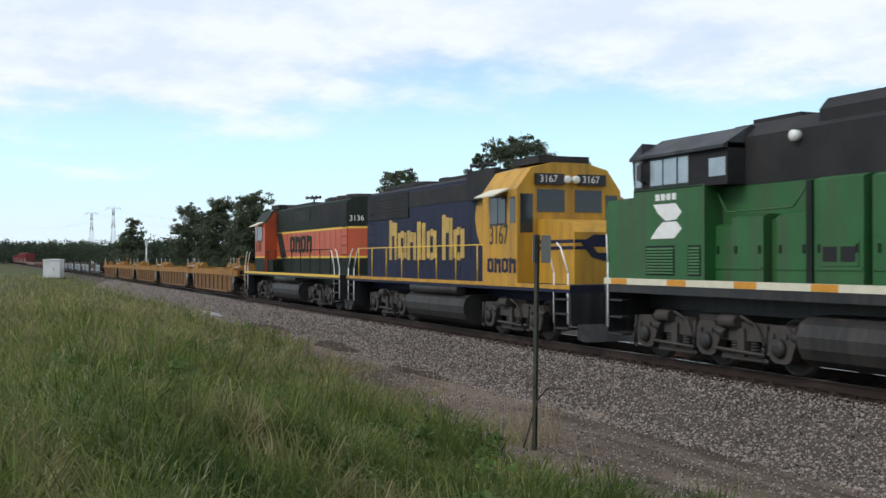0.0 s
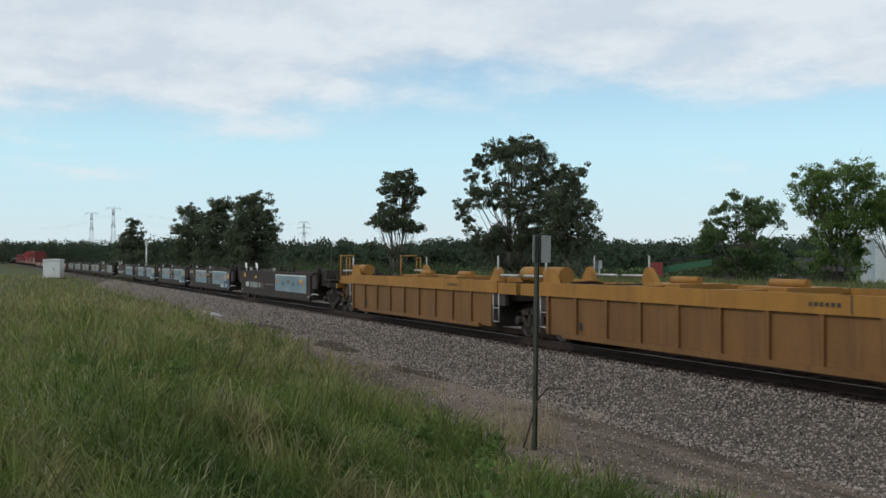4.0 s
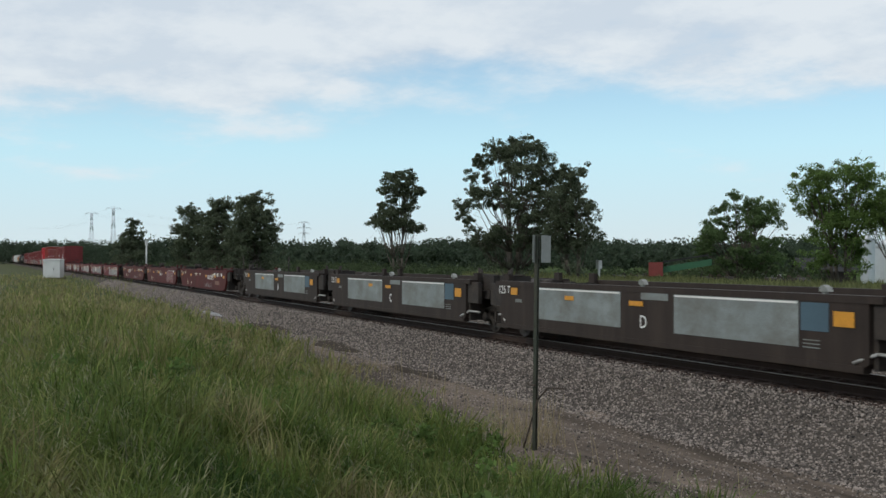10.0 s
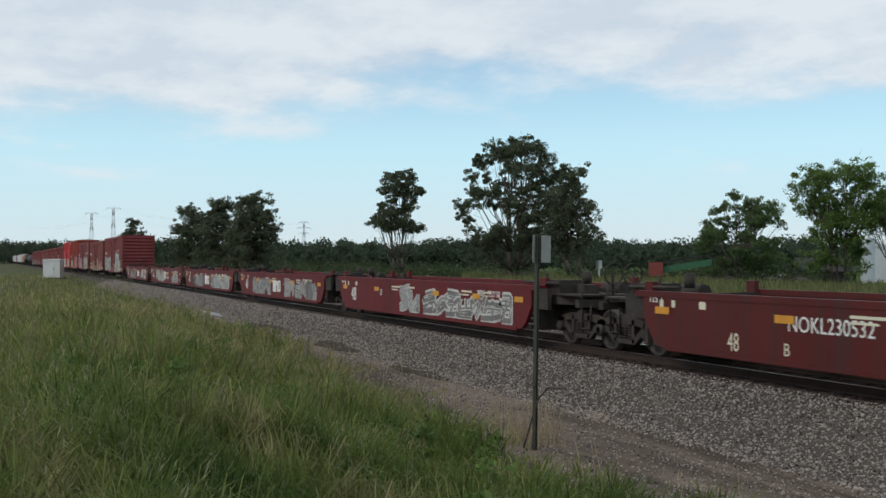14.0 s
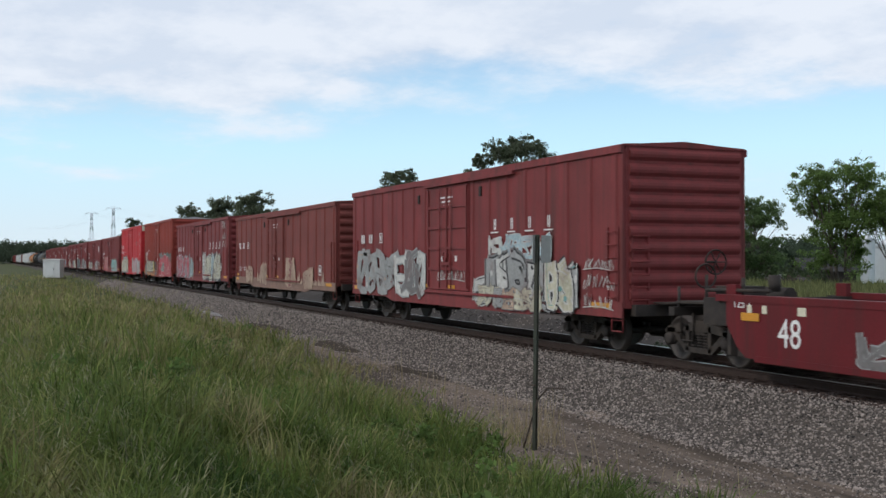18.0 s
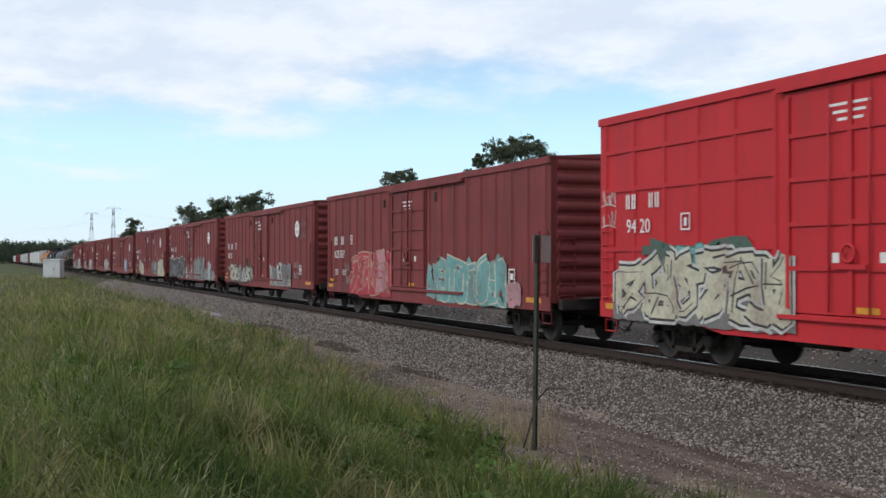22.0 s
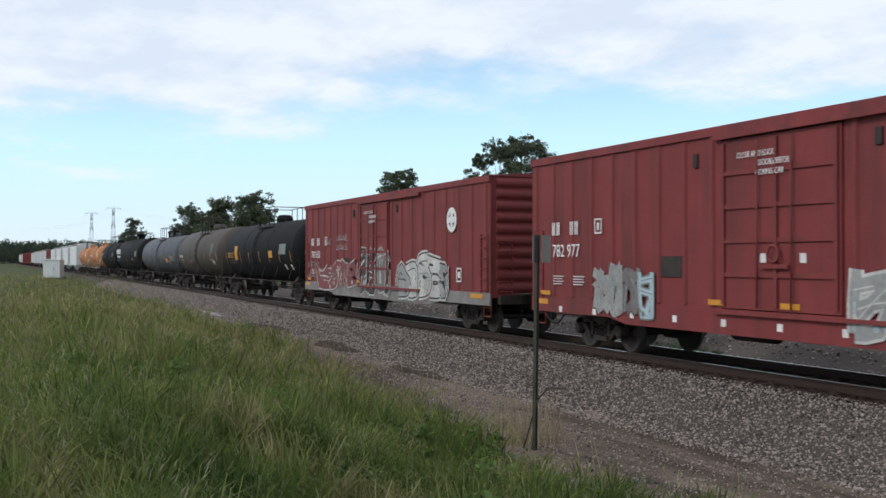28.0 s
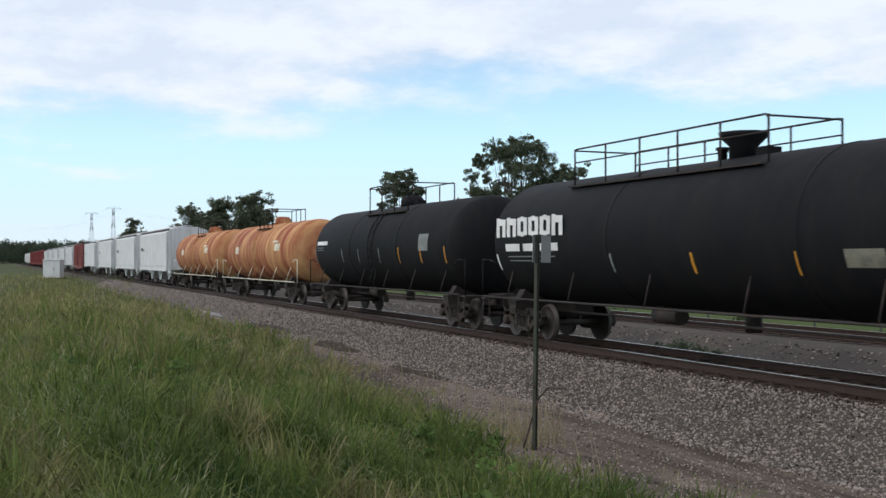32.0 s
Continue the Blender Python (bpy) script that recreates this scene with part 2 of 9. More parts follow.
GRIME = (0.035, 0.028, 0.022)
M = {
    # Darker than its stones: shade in the gaps between them is in this colour.
    "ballast": mat("ballast", (0.068, 0.057, 0.049), 0.9, spec=0.15, var=0.35, scale=0.8, fine=26, bump=0.9, dirt=(0.09, 0.07, 0.055), dirt_amount=0.6, dirt_scale=0.25),
    "stone": mat("stone", (0.205, 0.172, 0.151), 0.85, var=0.25, scale=9, bump=0.2, island=0.98),
    "gravel": mat("gravel", (0.160, 0.124, 0.098), 0.92, spec=0.15, var=0.35, scale=0.9, fine=34, bump=0.7, dirt=(0.052, 0.040, 0.031), dirt_amount=0.9, dirt_scale=1.0, dirt_from=(0.41, 0.60), stretch=(0.13, 1.25, 1.0)),
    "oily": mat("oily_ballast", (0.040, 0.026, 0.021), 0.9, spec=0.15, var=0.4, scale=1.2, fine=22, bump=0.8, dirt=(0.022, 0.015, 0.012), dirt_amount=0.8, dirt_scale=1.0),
    "mud": mat("mud", (0.050, 0.039, 0.030), 0.9, spec=0.08, var=0.3, scale=2, bump=0.3),
    "soil": mat("soil", (0.06, 0.07, 0.025), 0.95, spec=0.15, var=0.4, scale=1.5, fine=14, bump=0.6, dirt=(0.10, 0.085, 0.05), dirt_amount=0.6),
    "field": mat("field", (0.052, 0.082, 0.025), 0.95, spec=0.05, var=0.35, scale=0.08, fine=1.8, bump=0.4, dirt=(0.095, 0.098, 0.040), dirt_amount=0.7, dirt_scale=0.05),
    "water": mat("water", (0.09, 0.085, 0.08), 0.28, var=0.1, bump=0.02),
    "tie": mat("tie", (0.042, 0.027, 0.021), 0.9, var=0.4, scale=5, fine=30, bump=0.5, each=0.35, island=0.3),
    "rust": mat("rail_rust", (0.045, 0.027, 0.020), 0.75, metal=0.3, var=0.3, scale=4, bump=0.2),
    "railtop": mat("rail_head_steel", (0.40, 0.37, 0.35), 0.28, metal=1.0, var=0.15, scale=2, bump=0.02),
    "steel": mat("wheel_steel", (0.050, 0.040, 0.034), 0.6, metal=0.25, var=0.3, bump=0.1, dirt=GRIME, dirt_amount=0.8, dirt_scale=3),
    "under": mat("grimy_underframe", (0.034, 0.028, 0.025), 0.8, spec=0.3, var=0.4, scale=4, bump=0.3, dirt=(0.07, 0.052, 0.038), dirt_amount=0.6, dirt_scale=2),
    "fuel": mat("fuel_tank_grime", (0.026, 0.025, 0.024), 0.6, spec=0.3, var=0.35, scale=1.5, bump=0.08, dirt=(0.085, 0.072, 0.06), dirt_amount=0.6, dirt_scale=1.2, streak=True),
    "loco_truck": mat("loco_truck_casting", (0.058, 0.050, 0.044), 0.75, spec=0.3, var=0.4, scale=4, bump=0.3, dirt=(0.040, 0.033, 0.028), dirt_amount=0.7, dirt_scale=2),
    "truck": mat("truck_casting", (0.038, 0.031, 0.026), 0.8, spec=0.3, var=0.4, scale=4, bump=0.3, dirt=(0.075, 0.053, 0.038), dirt_amount=0.6, dirt_scale=2),
    "black": mat("black_paint", (0.014, 0.014, 0.015), 0.5, var=0.35, scale=1.2, bump=0.05, dirt=(0.07, 0.06, 0.05), dirt_amount=0.5, dirt_scale=0.9, streak=True),
    "roof_black": mat("roof_black", (0.015, 0.015, 0.016), 0.7, spec=0.3, var=0.4, scale=1.5, bump=0.1, dirt=(0.06, 0.052, 0.045), dirt_amount=0.4),
    "green": mat("loco_green", (0.026, 0.112, 0.032), 0.5, spec=0.35, var=0.25, scale=1.4, bump=0.04, dirt=(0.058, 0.062, 0.036), dirt_amount=0.95, dirt_scale=0.9, streak=True),
    "dark_green": mat("loco_dark_green", (0.012, 0.020, 0.015), 0.65, spec=0.15, var=0.3, scale=1.5, bump=0.04, dirt=(0.07, 0.055, 0.042), dirt_amount=0.35, streak=True),
    "orange": mat("loco_orange", (0.47, 0.072, 0.018), 0.45, var=0.18, scale=1.4, bump=0.04, dirt=(0.25, 0.07, 0.03), dirt_amount=0.6, dirt_scale=0.9, streak=True),
    "blue": mat("loco_blue", (0.014, 0.017, 0.044), 0.6, spec=0.2, var=0.25, scale=1.5, bump=0.04, dirt=(0.040, 0.036, 0.045), dirt_amount=0.5, streak=True),
    "oily_stone": mat("oily_stone", (0.046, 0.031, 0.025), 0.85, spec=0.15, var=0.25, scale=9, bump=0.2, island=0.9),
    "yellow": mat("loco_yellow", (0.50, 0.265, 0.024), 0.55, spec=0.35, var=0.2, scale=1.5, bump=0.04, dirt=(0.19, 0.115, 0.04), dirt_amount=0.9, streak=True),
    "cream_yellow": mat("faded_yellow_lettering", (0.50, 0.33, 0.085), 0.6, spec=0.3, var=0.25, scale=2.5, bump=0.02, dirt=(0.22, 0.15, 0.06), dirt_amount=0.7, dirt_scale=1.5),
    "stripe": mat("yellow_stripe", (0.72, 0.46, 0.04), 0.5, var=0.15, bump=0.02),
    "white": mat("white_paint", (0.74, 0.73, 0.70), 0.55, var=0.15, scale=4, bump=0.03, dirt=(0.4, 0.38, 0.34), dirt_amount=0.5),
    "cream": mat("cream_paint", (0.62, 0.58, 0.44), 0.6, var=0.15, scale=4, bump=0.03),
    "stack_yellow": mat("faded_yellow_paint", (0.285, 0.138, 0.028), 0.65, spec=0.25, var=0.24, scale=1.1, bump=0.08, dirt=(0.19, 0.095, 0.034), dirt_amount=0.75, dirt_scale=0.9, streak=True),
    "stack_low": mat("rusty_yellow_paint", (0.165, 0.082, 0.028), 0.7, spec=0.25, var=0.25, scale=1.1, bump=0.1, dirt=(0.095, 0.048, 0.026), dirt_amount=0.95, dirt_scale=1.1, streak=True),
    "brown": mat("weathered_brown_paint", (0.030, 0.021, 0.017), 0.7, spec=0.25, var=0.3, scale=1.2, bump=0.08, dirt=(0.058, 0.042, 0.033), dirt_amount=0.6, dirt_scale=1.0, streak=True),
    "panel_grey": mat("faded_panel", (0.20, 0.222, 0.218), 0.6, var=0.3, scale=1.3, bump=0.03, dirt=(0.115, 0.108, 0.092), dirt_amount=0.9, dirt_scale=1.8, dirt_from=(0.40, 0.68), stretch=(0.8, 0.8, 1.3)),
    "panel_blue": mat("blue_panel", (0.125, 0.190, 0.220), 0.55, var=0.3, scale=0.9, bump=0.03, dirt=(0.30, 0.335, 0.345), dirt_amount=0.9, dirt_scale=0.6, stretch=(0.5, 0.5, 2.2)),
    "faded_decal": mat("faded_decal", (0.20, 0.19, 0.14), 0.7, var=0.4, scale=3, bump=0.02, dirt=(0.05, 0.05, 0.05), dirt_amount=0.8, dirt_scale=2.5),
    "panel_dark": mat("dark_blue_print", (0.055, 0.095, 0.125), 0.55, var=0.25, scale=1, bump=0.02),
    "print_orange": mat("faded_orange_print", (0.36, 0.17, 0.07), 0.6, var=0.3, scale=2, bump=0.02),
    "print_brown": mat("faded_brown_print", (0.13, 0.10, 0.085), 0.6, var=0.3, scale=2, bump=0.02),
    "print_navy": mat("dark_blue_print_field", (0.028, 0.060, 0.105), 0.6, var=0.3, scale=1, bump=0.02, dirt=(0.07, 0.12, 0.15), dirt_amount=0.7, dirt_scale=0.8),
    "well_red": mat("well_red_paint", (0.082, 0.013, 0.012), 0.66, spec=0.22, var=0.28, scale=1.1, bump=0.08, dirt=(0.050, 0.024, 0.020), dirt_amount=0.85, dirt_scale=0.9, streak=True),
    "well_red_fresh": mat("well_bright_red_paint", (0.120, 0.013, 0.016), 0.62, spec=0.22, var=0.28, scale=1.1, bump=0.08, dirt=(0.060, 0.020, 0.018), dirt_amount=0.75, dirt_scale=0.9, streak=True),
    "box_red": mat("boxcar_red_paint", (0.195, 0.036, 0.036), 0.66, spec=0.28, var=0.30, scale=0.8, bump=0.10, dirt=(0.085, 0.032, 0.029), dirt_amount=0.95, dirt_scale=0.7, streak=True),
    "box_brown": mat("boxcar_brown_paint", (0.180, 0.043, 0.036), 0.68, spec=0.28, var=0.24, scale=0.9, bump=0.06, dirt=(0.095, 0.038, 0.030), dirt_amount=0.8, dirt_scale=0.8, streak=True),
    "box_orange": mat("boxcar_oxide_paint", (0.25, 0.040, 0.028), 0.66, spec=0.28, var=0.22, scale=0.9, bump=0.06, dirt=(0.15, 0.040, 0.028), dirt_amount=0.7, dirt_scale=0.8, streak=True),
    "box_bright": mat("boxcar_bright_red_paint", (0.47, 0.022, 0.028), 0.6, spec=0.3, var=0.18, scale=0.9, bump=0.05, dirt=(0.29, 0.025, 0.03), dirt_amount=0.7, dirt_scale=0.7, streak=True),
    "roof_grey": mat("galvanised_roof", (0.40, 0.39, 0.37), 0.5, metal=0.4, var=0.25, scale=1.2, bump=0.05, dirt=(0.2, 0.12, 0.08), dirt_amount=0.5),
    "mark_yellow": mat("reflector_yellow", (0.56, 0.25, 0.02), 0.5, var=0.2, scale=6, bump=0.02),
    "tank_black": mat("tank_black_paint", (0.0105, 0.0106, 0.0118), 0.7, spec=0.10, var=0.3, scale=0.8, bump=0.03, dirt=(0.020, 0.018, 0.0165), dirt_amount=0.8, dirt_scale=0.6, streak=True),
    "tank_brown": mat("tank_dusty_brown_paint", (0.062, 0.050, 0.041), 0.65, spec=0.3, var=0.25, scale=0.8, bump=0.04, dirt=(0.045, 0.038, 0.032), dirt_amount=0.7, dirt_scale=0.7, streak=True),
    "tank_grey": mat("tank_grey_paint", (0.066, 0.070, 0.080), 0.6, spec=0.3, var=0.2, scale=0.8, bump=0.03, dirt=(0.035, 0.035, 0.036), dirt_amount=0.7, dirt_scale=0.6, streak=True),
    "tank_orange": mat("tank_rusty_orange_insulation", (0.52, 0.29, 0.125), 0.75, spec=0.25, var=0.3, scale=1.4, bump=0.1, dirt=(0.25, 0.060, 0.030), dirt_amount=1.0, dirt_from=(0.36, 0.60), dirt_scale=0.6, stretch=(2.4, 0.5, 0.5)),
    "hopper": mat("hopper_grey_paint", (0.62, 0.63, 0.62), 0.65, spec=0.3, var=0.18, scale=0.7, bump=0.05, dirt=(0.30, 0.27, 0.24), dirt_amount=0.6, dirt_scale=0.8, streak=True),
    "sill_grey": mat("rolled_grey_paint", (0.20, 0.19, 0.18), 0.8, var=0.35, scale=2, bump=0.1, dirt=(0.12, 0.06, 0.05), dirt_amount=0.6, dirt_scale=1.5),
    "tan_rust": mat("rust_tan_patch", (0.21, 0.125, 0.095), 0.8, var=0.3, scale=3, bump=0.1),
    "glass": glass("window_glass"),
    # Bright sky reflected in and seen through the panes is painted as base colour.
    "sky_glass": mat("cab_glass_painted_sky", (0.30, 0.36, 0.40), 0.06, var=0.3, scale=1.5, bump=0, spec=0.8),
    "roof_worn": mat("worn_dark_roof", (0.030, 0.032, 0.036), 0.65, spec=0.35, var=0.4, scale=1.5, bump=0.1, dirt=(0.10, 0.105, 0.11), dirt_amount=0.7, dirt_scale=1.4),
    "lens": mat("lamp_lens", (0.7, 0.7, 0.66), 0.15, var=0.05, bump=0),
    "post": mat("post_green_steel", (0.045, 0.050, 0.036), 0.6, metal=0.3, var=0.35, scale=6, bump=0.1, dirt=(0.10, 0.06, 0.035), dirt_amount=0.5),
    "sign": mat("sign_sheet_metal", (0.30, 0.30, 0.28), 0.45, metal=0.6, var=0.15, scale=6, bump=0.03, dirt=(0.2, 0.18, 0.15), dirt_amount=0.5),
    "bark": mat("bark", (0.085, 0.070, 0.055), 0.9, var=0.35, scale=3, bump=0.4),
    "twig": mat("dead_twig", (0.06, 0.045, 0.035), 0.9, var=0.3, scale=8, bump=0.2),
    "galv": mat("galvanised_bin", (0.52, 0.54, 0.56), 0.4, metal=0.5, var=0.12, scale=1, bump=0.04),
    "cabinet": mat("cabinet_aluminium", (0.62, 0.62, 0.60), 0.5, metal=0.2, var=0.12, scale=1.5, bump=0.03, dirt=(0.4, 0.39, 0.36), dirt_amount=0.5),
    "machine_red": mat("machine_red", (0.17, 0.028, 0.022), 0.6, var=0.25, scale=2, bump=0.03),
    "machine_green": mat("machine_green", (0.025, 0.10, 0.045), 0.5, var=0.25, scale=2, bump=0.03),
    # Galvanised steel made paler: distant haze is put into this base colour.
    "tower": mat("tower_haze_pale", (0.62, 0.66, 0.70), 0.6, metal=0.3, var=0.1, bump=0),
    "leaf_dark": leaf_mat("leaf_dark", (0.104, 0.124, 0.076)),
    "leaf_mid": leaf_mat("leaf_mid", (0.105, 0.155, 0.062)),
    "leaf_bright": leaf_mat("leaf_bright", (0.112, 0.172, 0.048)),
    "leaf_weed": leaf_mat("leaf_weed", (0.056, 0.076, 0.034), 0.3),
    "leaf_far": leaf_mat("leaf_far", (0.054, 0.074, 0.046), 0.25),
    "blade": grass_mat("grass_blade"),
    "meadow": leaf_mat("meadow_grass", (0.150, 0.160, 0.065), 0.35),
    "blade_dry": leaf_mat("grass_seed_head", (0.225, 0.225, 0.125), 0.3),
    "straw": leaf_mat("dry_stalk", (0.34, 0.28, 0.17), 0.3),
}
WORN = (0.15, 0.06, 0.052)
PAINT = {k: mat("spray_" + k, c, 0.6, var=0.38, scale=2.2, fine=11, bump=0.0, dirt=WORN, dirt_amount=0.85, dirt_scale=1.3, dirt_from=(0.50, 0.80)) for k, c in {
    "white": (0.47, 0.46, 0.43), "silver": (0.27, 0.27, 0.26), "black": (0.020, 0.018, 0.02), "cream": (0.45, 0.42, 0.31), "teal": (0.13, 0.29, 0.28),
    "red": (0.36, 0.016, 0.032), "pink": (0.42, 0.18, 0.20), "blue": (0.06, 0.17, 0.32), "orange": (0.45, 0.17, 0.05), "green": (0.055, 0.10, 0.075),
    "grey": (0.15, 0.14, 0.135), "tan": (0.36, 0.25, 0.18), "sky": (0.32, 0.41, 0.44), "yellow": (0.46, 0.35, 0.10), "box": (0.17, 0.035, 0.035)}.items()}

# ---------------------------------------------------------------- mesh helpers
def bx(bm, x0, x1, y0, y1, z0, z1, mi=0, shear=0.0):
    """A box; shear moves its top along x."""
    v = [bm.verts.new((x + (shear if z == z1 else 0.0), y, z)) for z in (z0, z1) for y in (y0, y1) for x in (x0, x1)]
    for f in ((0, 2, 3, 1), (4, 5, 7, 6), (0, 1, 5, 4), (2, 6, 7, 3), (0, 4, 6, 2), (1, 3, 7, 5)):
        bm.faces.new([v[i] for i in f]).material_index = mi


def prism(bm, pts, a0, a1, axis="y", mi=0):
    """A closed outline, extruded: along y the points are (x, z), along x (y, z), along z (x, y)."""
    def at(p, a):
        return (p[0], a, p[1]) if axis == "y" else (a, p[0], p[1]) if axis == "x" else (p[0], p[1], a)
    lo, hi = [bm.verts.new(at(p, a0)) for p in pts], [bm.verts.new(at(p, a1)) for p in pts]
    n = len(pts)
    faces = [bm.faces.new(lo), bm.faces.new(hi[::-1])] + [bm.faces.new((lo[i], hi[i], hi[(i + 1) % n], lo[(i + 1) % n])) for i in range(n)]
    for f in faces:
        f.material_index = mi


def rod(bm, p0, p1, r, n=8, mi=0, r1=None, smooth=True):
    p0, p1 = Vector(p0), Vector(p1)
    d = p1 - p0
    q = d.to_track_quat("Z", "Y").to_matrix()
    r1 = r if r1 is None else r1
    rings = []
    for p, rr in ((p0, r), (p1, r1)):
        rings.append([bm.verts.new(p + q @ Vector((rr * math.cos(2 * math.pi * i / n), rr * math.sin(2 * math.pi * i / n), 0))) for i in range(n)])
    a, b = rings
    for i in range(n):
        f = bm.faces.new((a[i], a[(i + 1) % n], b[(i + 1) % n], b[i]))
        f.smooth, f.material_index = smooth, mi
    bm.faces.new(a[::-1]).material_index = mi
    bm.faces.new(b).material_index = mi


def tube(bm, pts, r, n=6, mi=0):
    for a, b in zip(pts, pts[1:]):
        if (Vector(a) - Vector(b)).length > 1e-4:
            rod(bm, a, b, r, n, mi)


def lathe(bm, prof, n=24, axis="x", c=(0, 0, 0), mi=0, smooth=True, hoop=False):
    """Turns the profile (position along the axis, radius) round the axis through c."""
    rings = []
    for a, r in prof:
        ring = []
        for i in range(n):
            u, v = r * math.cos(2 * math.pi * i / n), r * math.sin(2 * math.pi * i / n)
            p = (a, u, v) if axis == "x" else (v, a, u) if axis == "y" else (u, v, a)
            ring.append(bm.verts.new((p[0] + c[0], p[1] + c[1], p[2] + c[2])))
        rings.append(ring)
    for a, b in zip(rings, rings[1:] + rings[:1] if hoop else rings[1:]):
        for i in range(n):
            f = bm.faces.new((a[i], b[i], b[(i + 1) % n], a[(i + 1) % n]))
            f.smooth, f.material_index = smooth, mi
    if not hoop:
        bm.faces.new(rings[0]).material_index = mi
        bm.faces.new(rings[-1][::-1]).material_index = mi


def to_mesh(name, bm, materials, bevel=0.0):
    if bevel:
        edges = [e for e in bm.edges if len(e.link_faces) == 2 and e.calc_face_angle(0) > 0.6]
        bmesh.ops.bevel(bm, geom=edges, offset=bevel, segments=2, profile=0.7, affect="EDGES", clamp_overlap=True)
    bmesh.ops.recalc_face_normals(bm, faces=bm.faces)
    me = bpy.data.meshes.new(name)
    bm.to_mesh(me)
    bm.free()
    for m in materials if isinstance(materials, (list, tuple)) else [materials]:
        me.materials.append(m)
    return me


def part(name, bm, material, parent, label="", bevel=0.0):
    ob = new(name, to_mesh(name, bm, material, bevel))
    ob.parent = parent
    return tagged(ob, label) if label else ob


def share(name, me, parent, m=None):
    """One more piece on an existing mesh."""
    ob = new(name, me)
    ob.parent = parent
    if m is not None:
        ob.matrix_basis = m
    return ob


def thing(name, label, category, group="", m=None):
    ob = tagged(new(name), label, category, group)
    ob.empty_display_size = 0.5
    if m is not None:
        ob.matrix_basis = m
    return ob


def raw_mesh(name, verts, faces, materials, smooth=False):
    """A mesh from arrays: faces all of one size."""
    verts, faces = np.asarray(verts, dtype=np.float32), np.asarray(faces, dtype=np.int32)
    me = bpy.data.meshes.new(name)
    k = faces.shape[1]
    me.vertices.add(len(verts))
    me.vertices.foreach_set("co", verts.ravel())
    me.loops.add(faces.size)
    me.loops.foreach_set("vertex_index", faces.ravel())
    me.polygons.add(len(faces))
    me.polygons.foreach_set("loop_start", np.arange(0, faces.size, k, dtype=np.int32))
    me.polygons.foreach_set("loop_total", np.full(len(faces), k, dtype=np.int32))
    if smooth:
        me.polygons.foreach_set("use_smooth", np.ones(len(faces), dtype=bool))
    me.update(calc_edges=True)
    for m in materials if isinstance(materials, (list, tuple)) else [materials]:
        me.materials.append(m)
    return me


def lettering(name, text, size, x, y, z, material, parent, side=-1, shear=0.0, bold=0.0, wide=1.0):
    """Painted characters standing on a side wall, its lower left corner at (x, z)."""
    cu = bpy.data.curves.new(name, "FONT")
    cu.body, cu.size, cu.shear, cu.extrude, cu.offset, cu.resolution_u = text, size * 1.38, shear, 0.002, bold, 3
    tmp = bpy.data.objects.new(name, cu)
    me = bpy.data.meshes.new_from_object(tmp)
    bpy.data.objects.remove(tmp)
    bpy.data.curves.remove(cu)
    me.materials.clear()
    me.materials.append(material)
    ob = new(name, me)
    ob.parent = parent
    ob.matrix_basis = Matrix.Translation((x, y, z)) @ pose(0, 0, 0, 90, 0, 0 if side < 0 else 180) @ Matrix.Diagonal((wide, 1, 1, 1))
    return ob


def bars(name, spans, y, z0, z1, material, parent, thick=0.004):
    """Plain painted bars on a side wall, one for each (x0, x1)."""
    bm = bmesh.new()
    for x0, x1 in spans:
        bx(bm, x0, x1, y - thick, y, z0, z1)
    return part(name, bm, material, parent)


def letter_strips(name, x, n, size, y, z, material, parent, pitch=0.72):
    """Marks that spell nothing: for each letter two narrow upright bars."""
    for i in range(n):
        a = x + i * size * pitch
        bars(name, [(a, a + size * 0.16), (a + size * 0.30, a + size * 0.46)], y, z, z + size, material, parent)


def ribbon(bm, pts, w, y, mi, closed=False):
    """A flat painted stroke along points (x, z) of a side wall."""
    n = len(pts)
    left, right = [], []
    for i in range(n):
        a, b = (pts[i - 1], pts[(i + 1) % n]) if closed else (pts[max(i - 1, 0)], pts[min(i + 1, n - 1)])
        dx, dz = b[0] - a[0], b[1] - a[1]
        l = math.hypot(dx, dz) or 1.0
        ox, oz = -dz / l * w / 2, dx / l * w / 2
        left.append(bm.verts.new((pts[i][0] + ox, y, pts[i][1] + oz)))
        right.append(bm.verts.new((pts[i][0] - ox, y, pts[i][1] - oz)))
    for i in range(n if closed else n - 1):
        j = (i + 1) % n
        f = bm.faces.new((left[i], left[j], right[j], right[i]))
        f.material_index = mi


def smooth_path(pts, closed=False, steps=4):
    out, n = [], len(pts)
    for i in range(n if closed else n - 1):
        p = [pts[(i + k) % n] if closed else pts[min(max(i + k, 0), n - 1)] for k in (-1, 0, 1, 2)]
        for s in range(steps):
            t = s / steps
            out.append(tuple(0.5 * (2 * p[1][k] + (p[2][k] - p[0][k]) * t + (2 * p[0][k] - 5 * p[1][k] + 4 * p[2][k] - p[3][k]) * t * t
                                    + (3 * p[1][k] - p[0][k] - 3 * p[2][k] + p[3][k]) * t ** 3) for k in (0, 1)))
    if not closed:
        out.append(pts[-1])
    return out


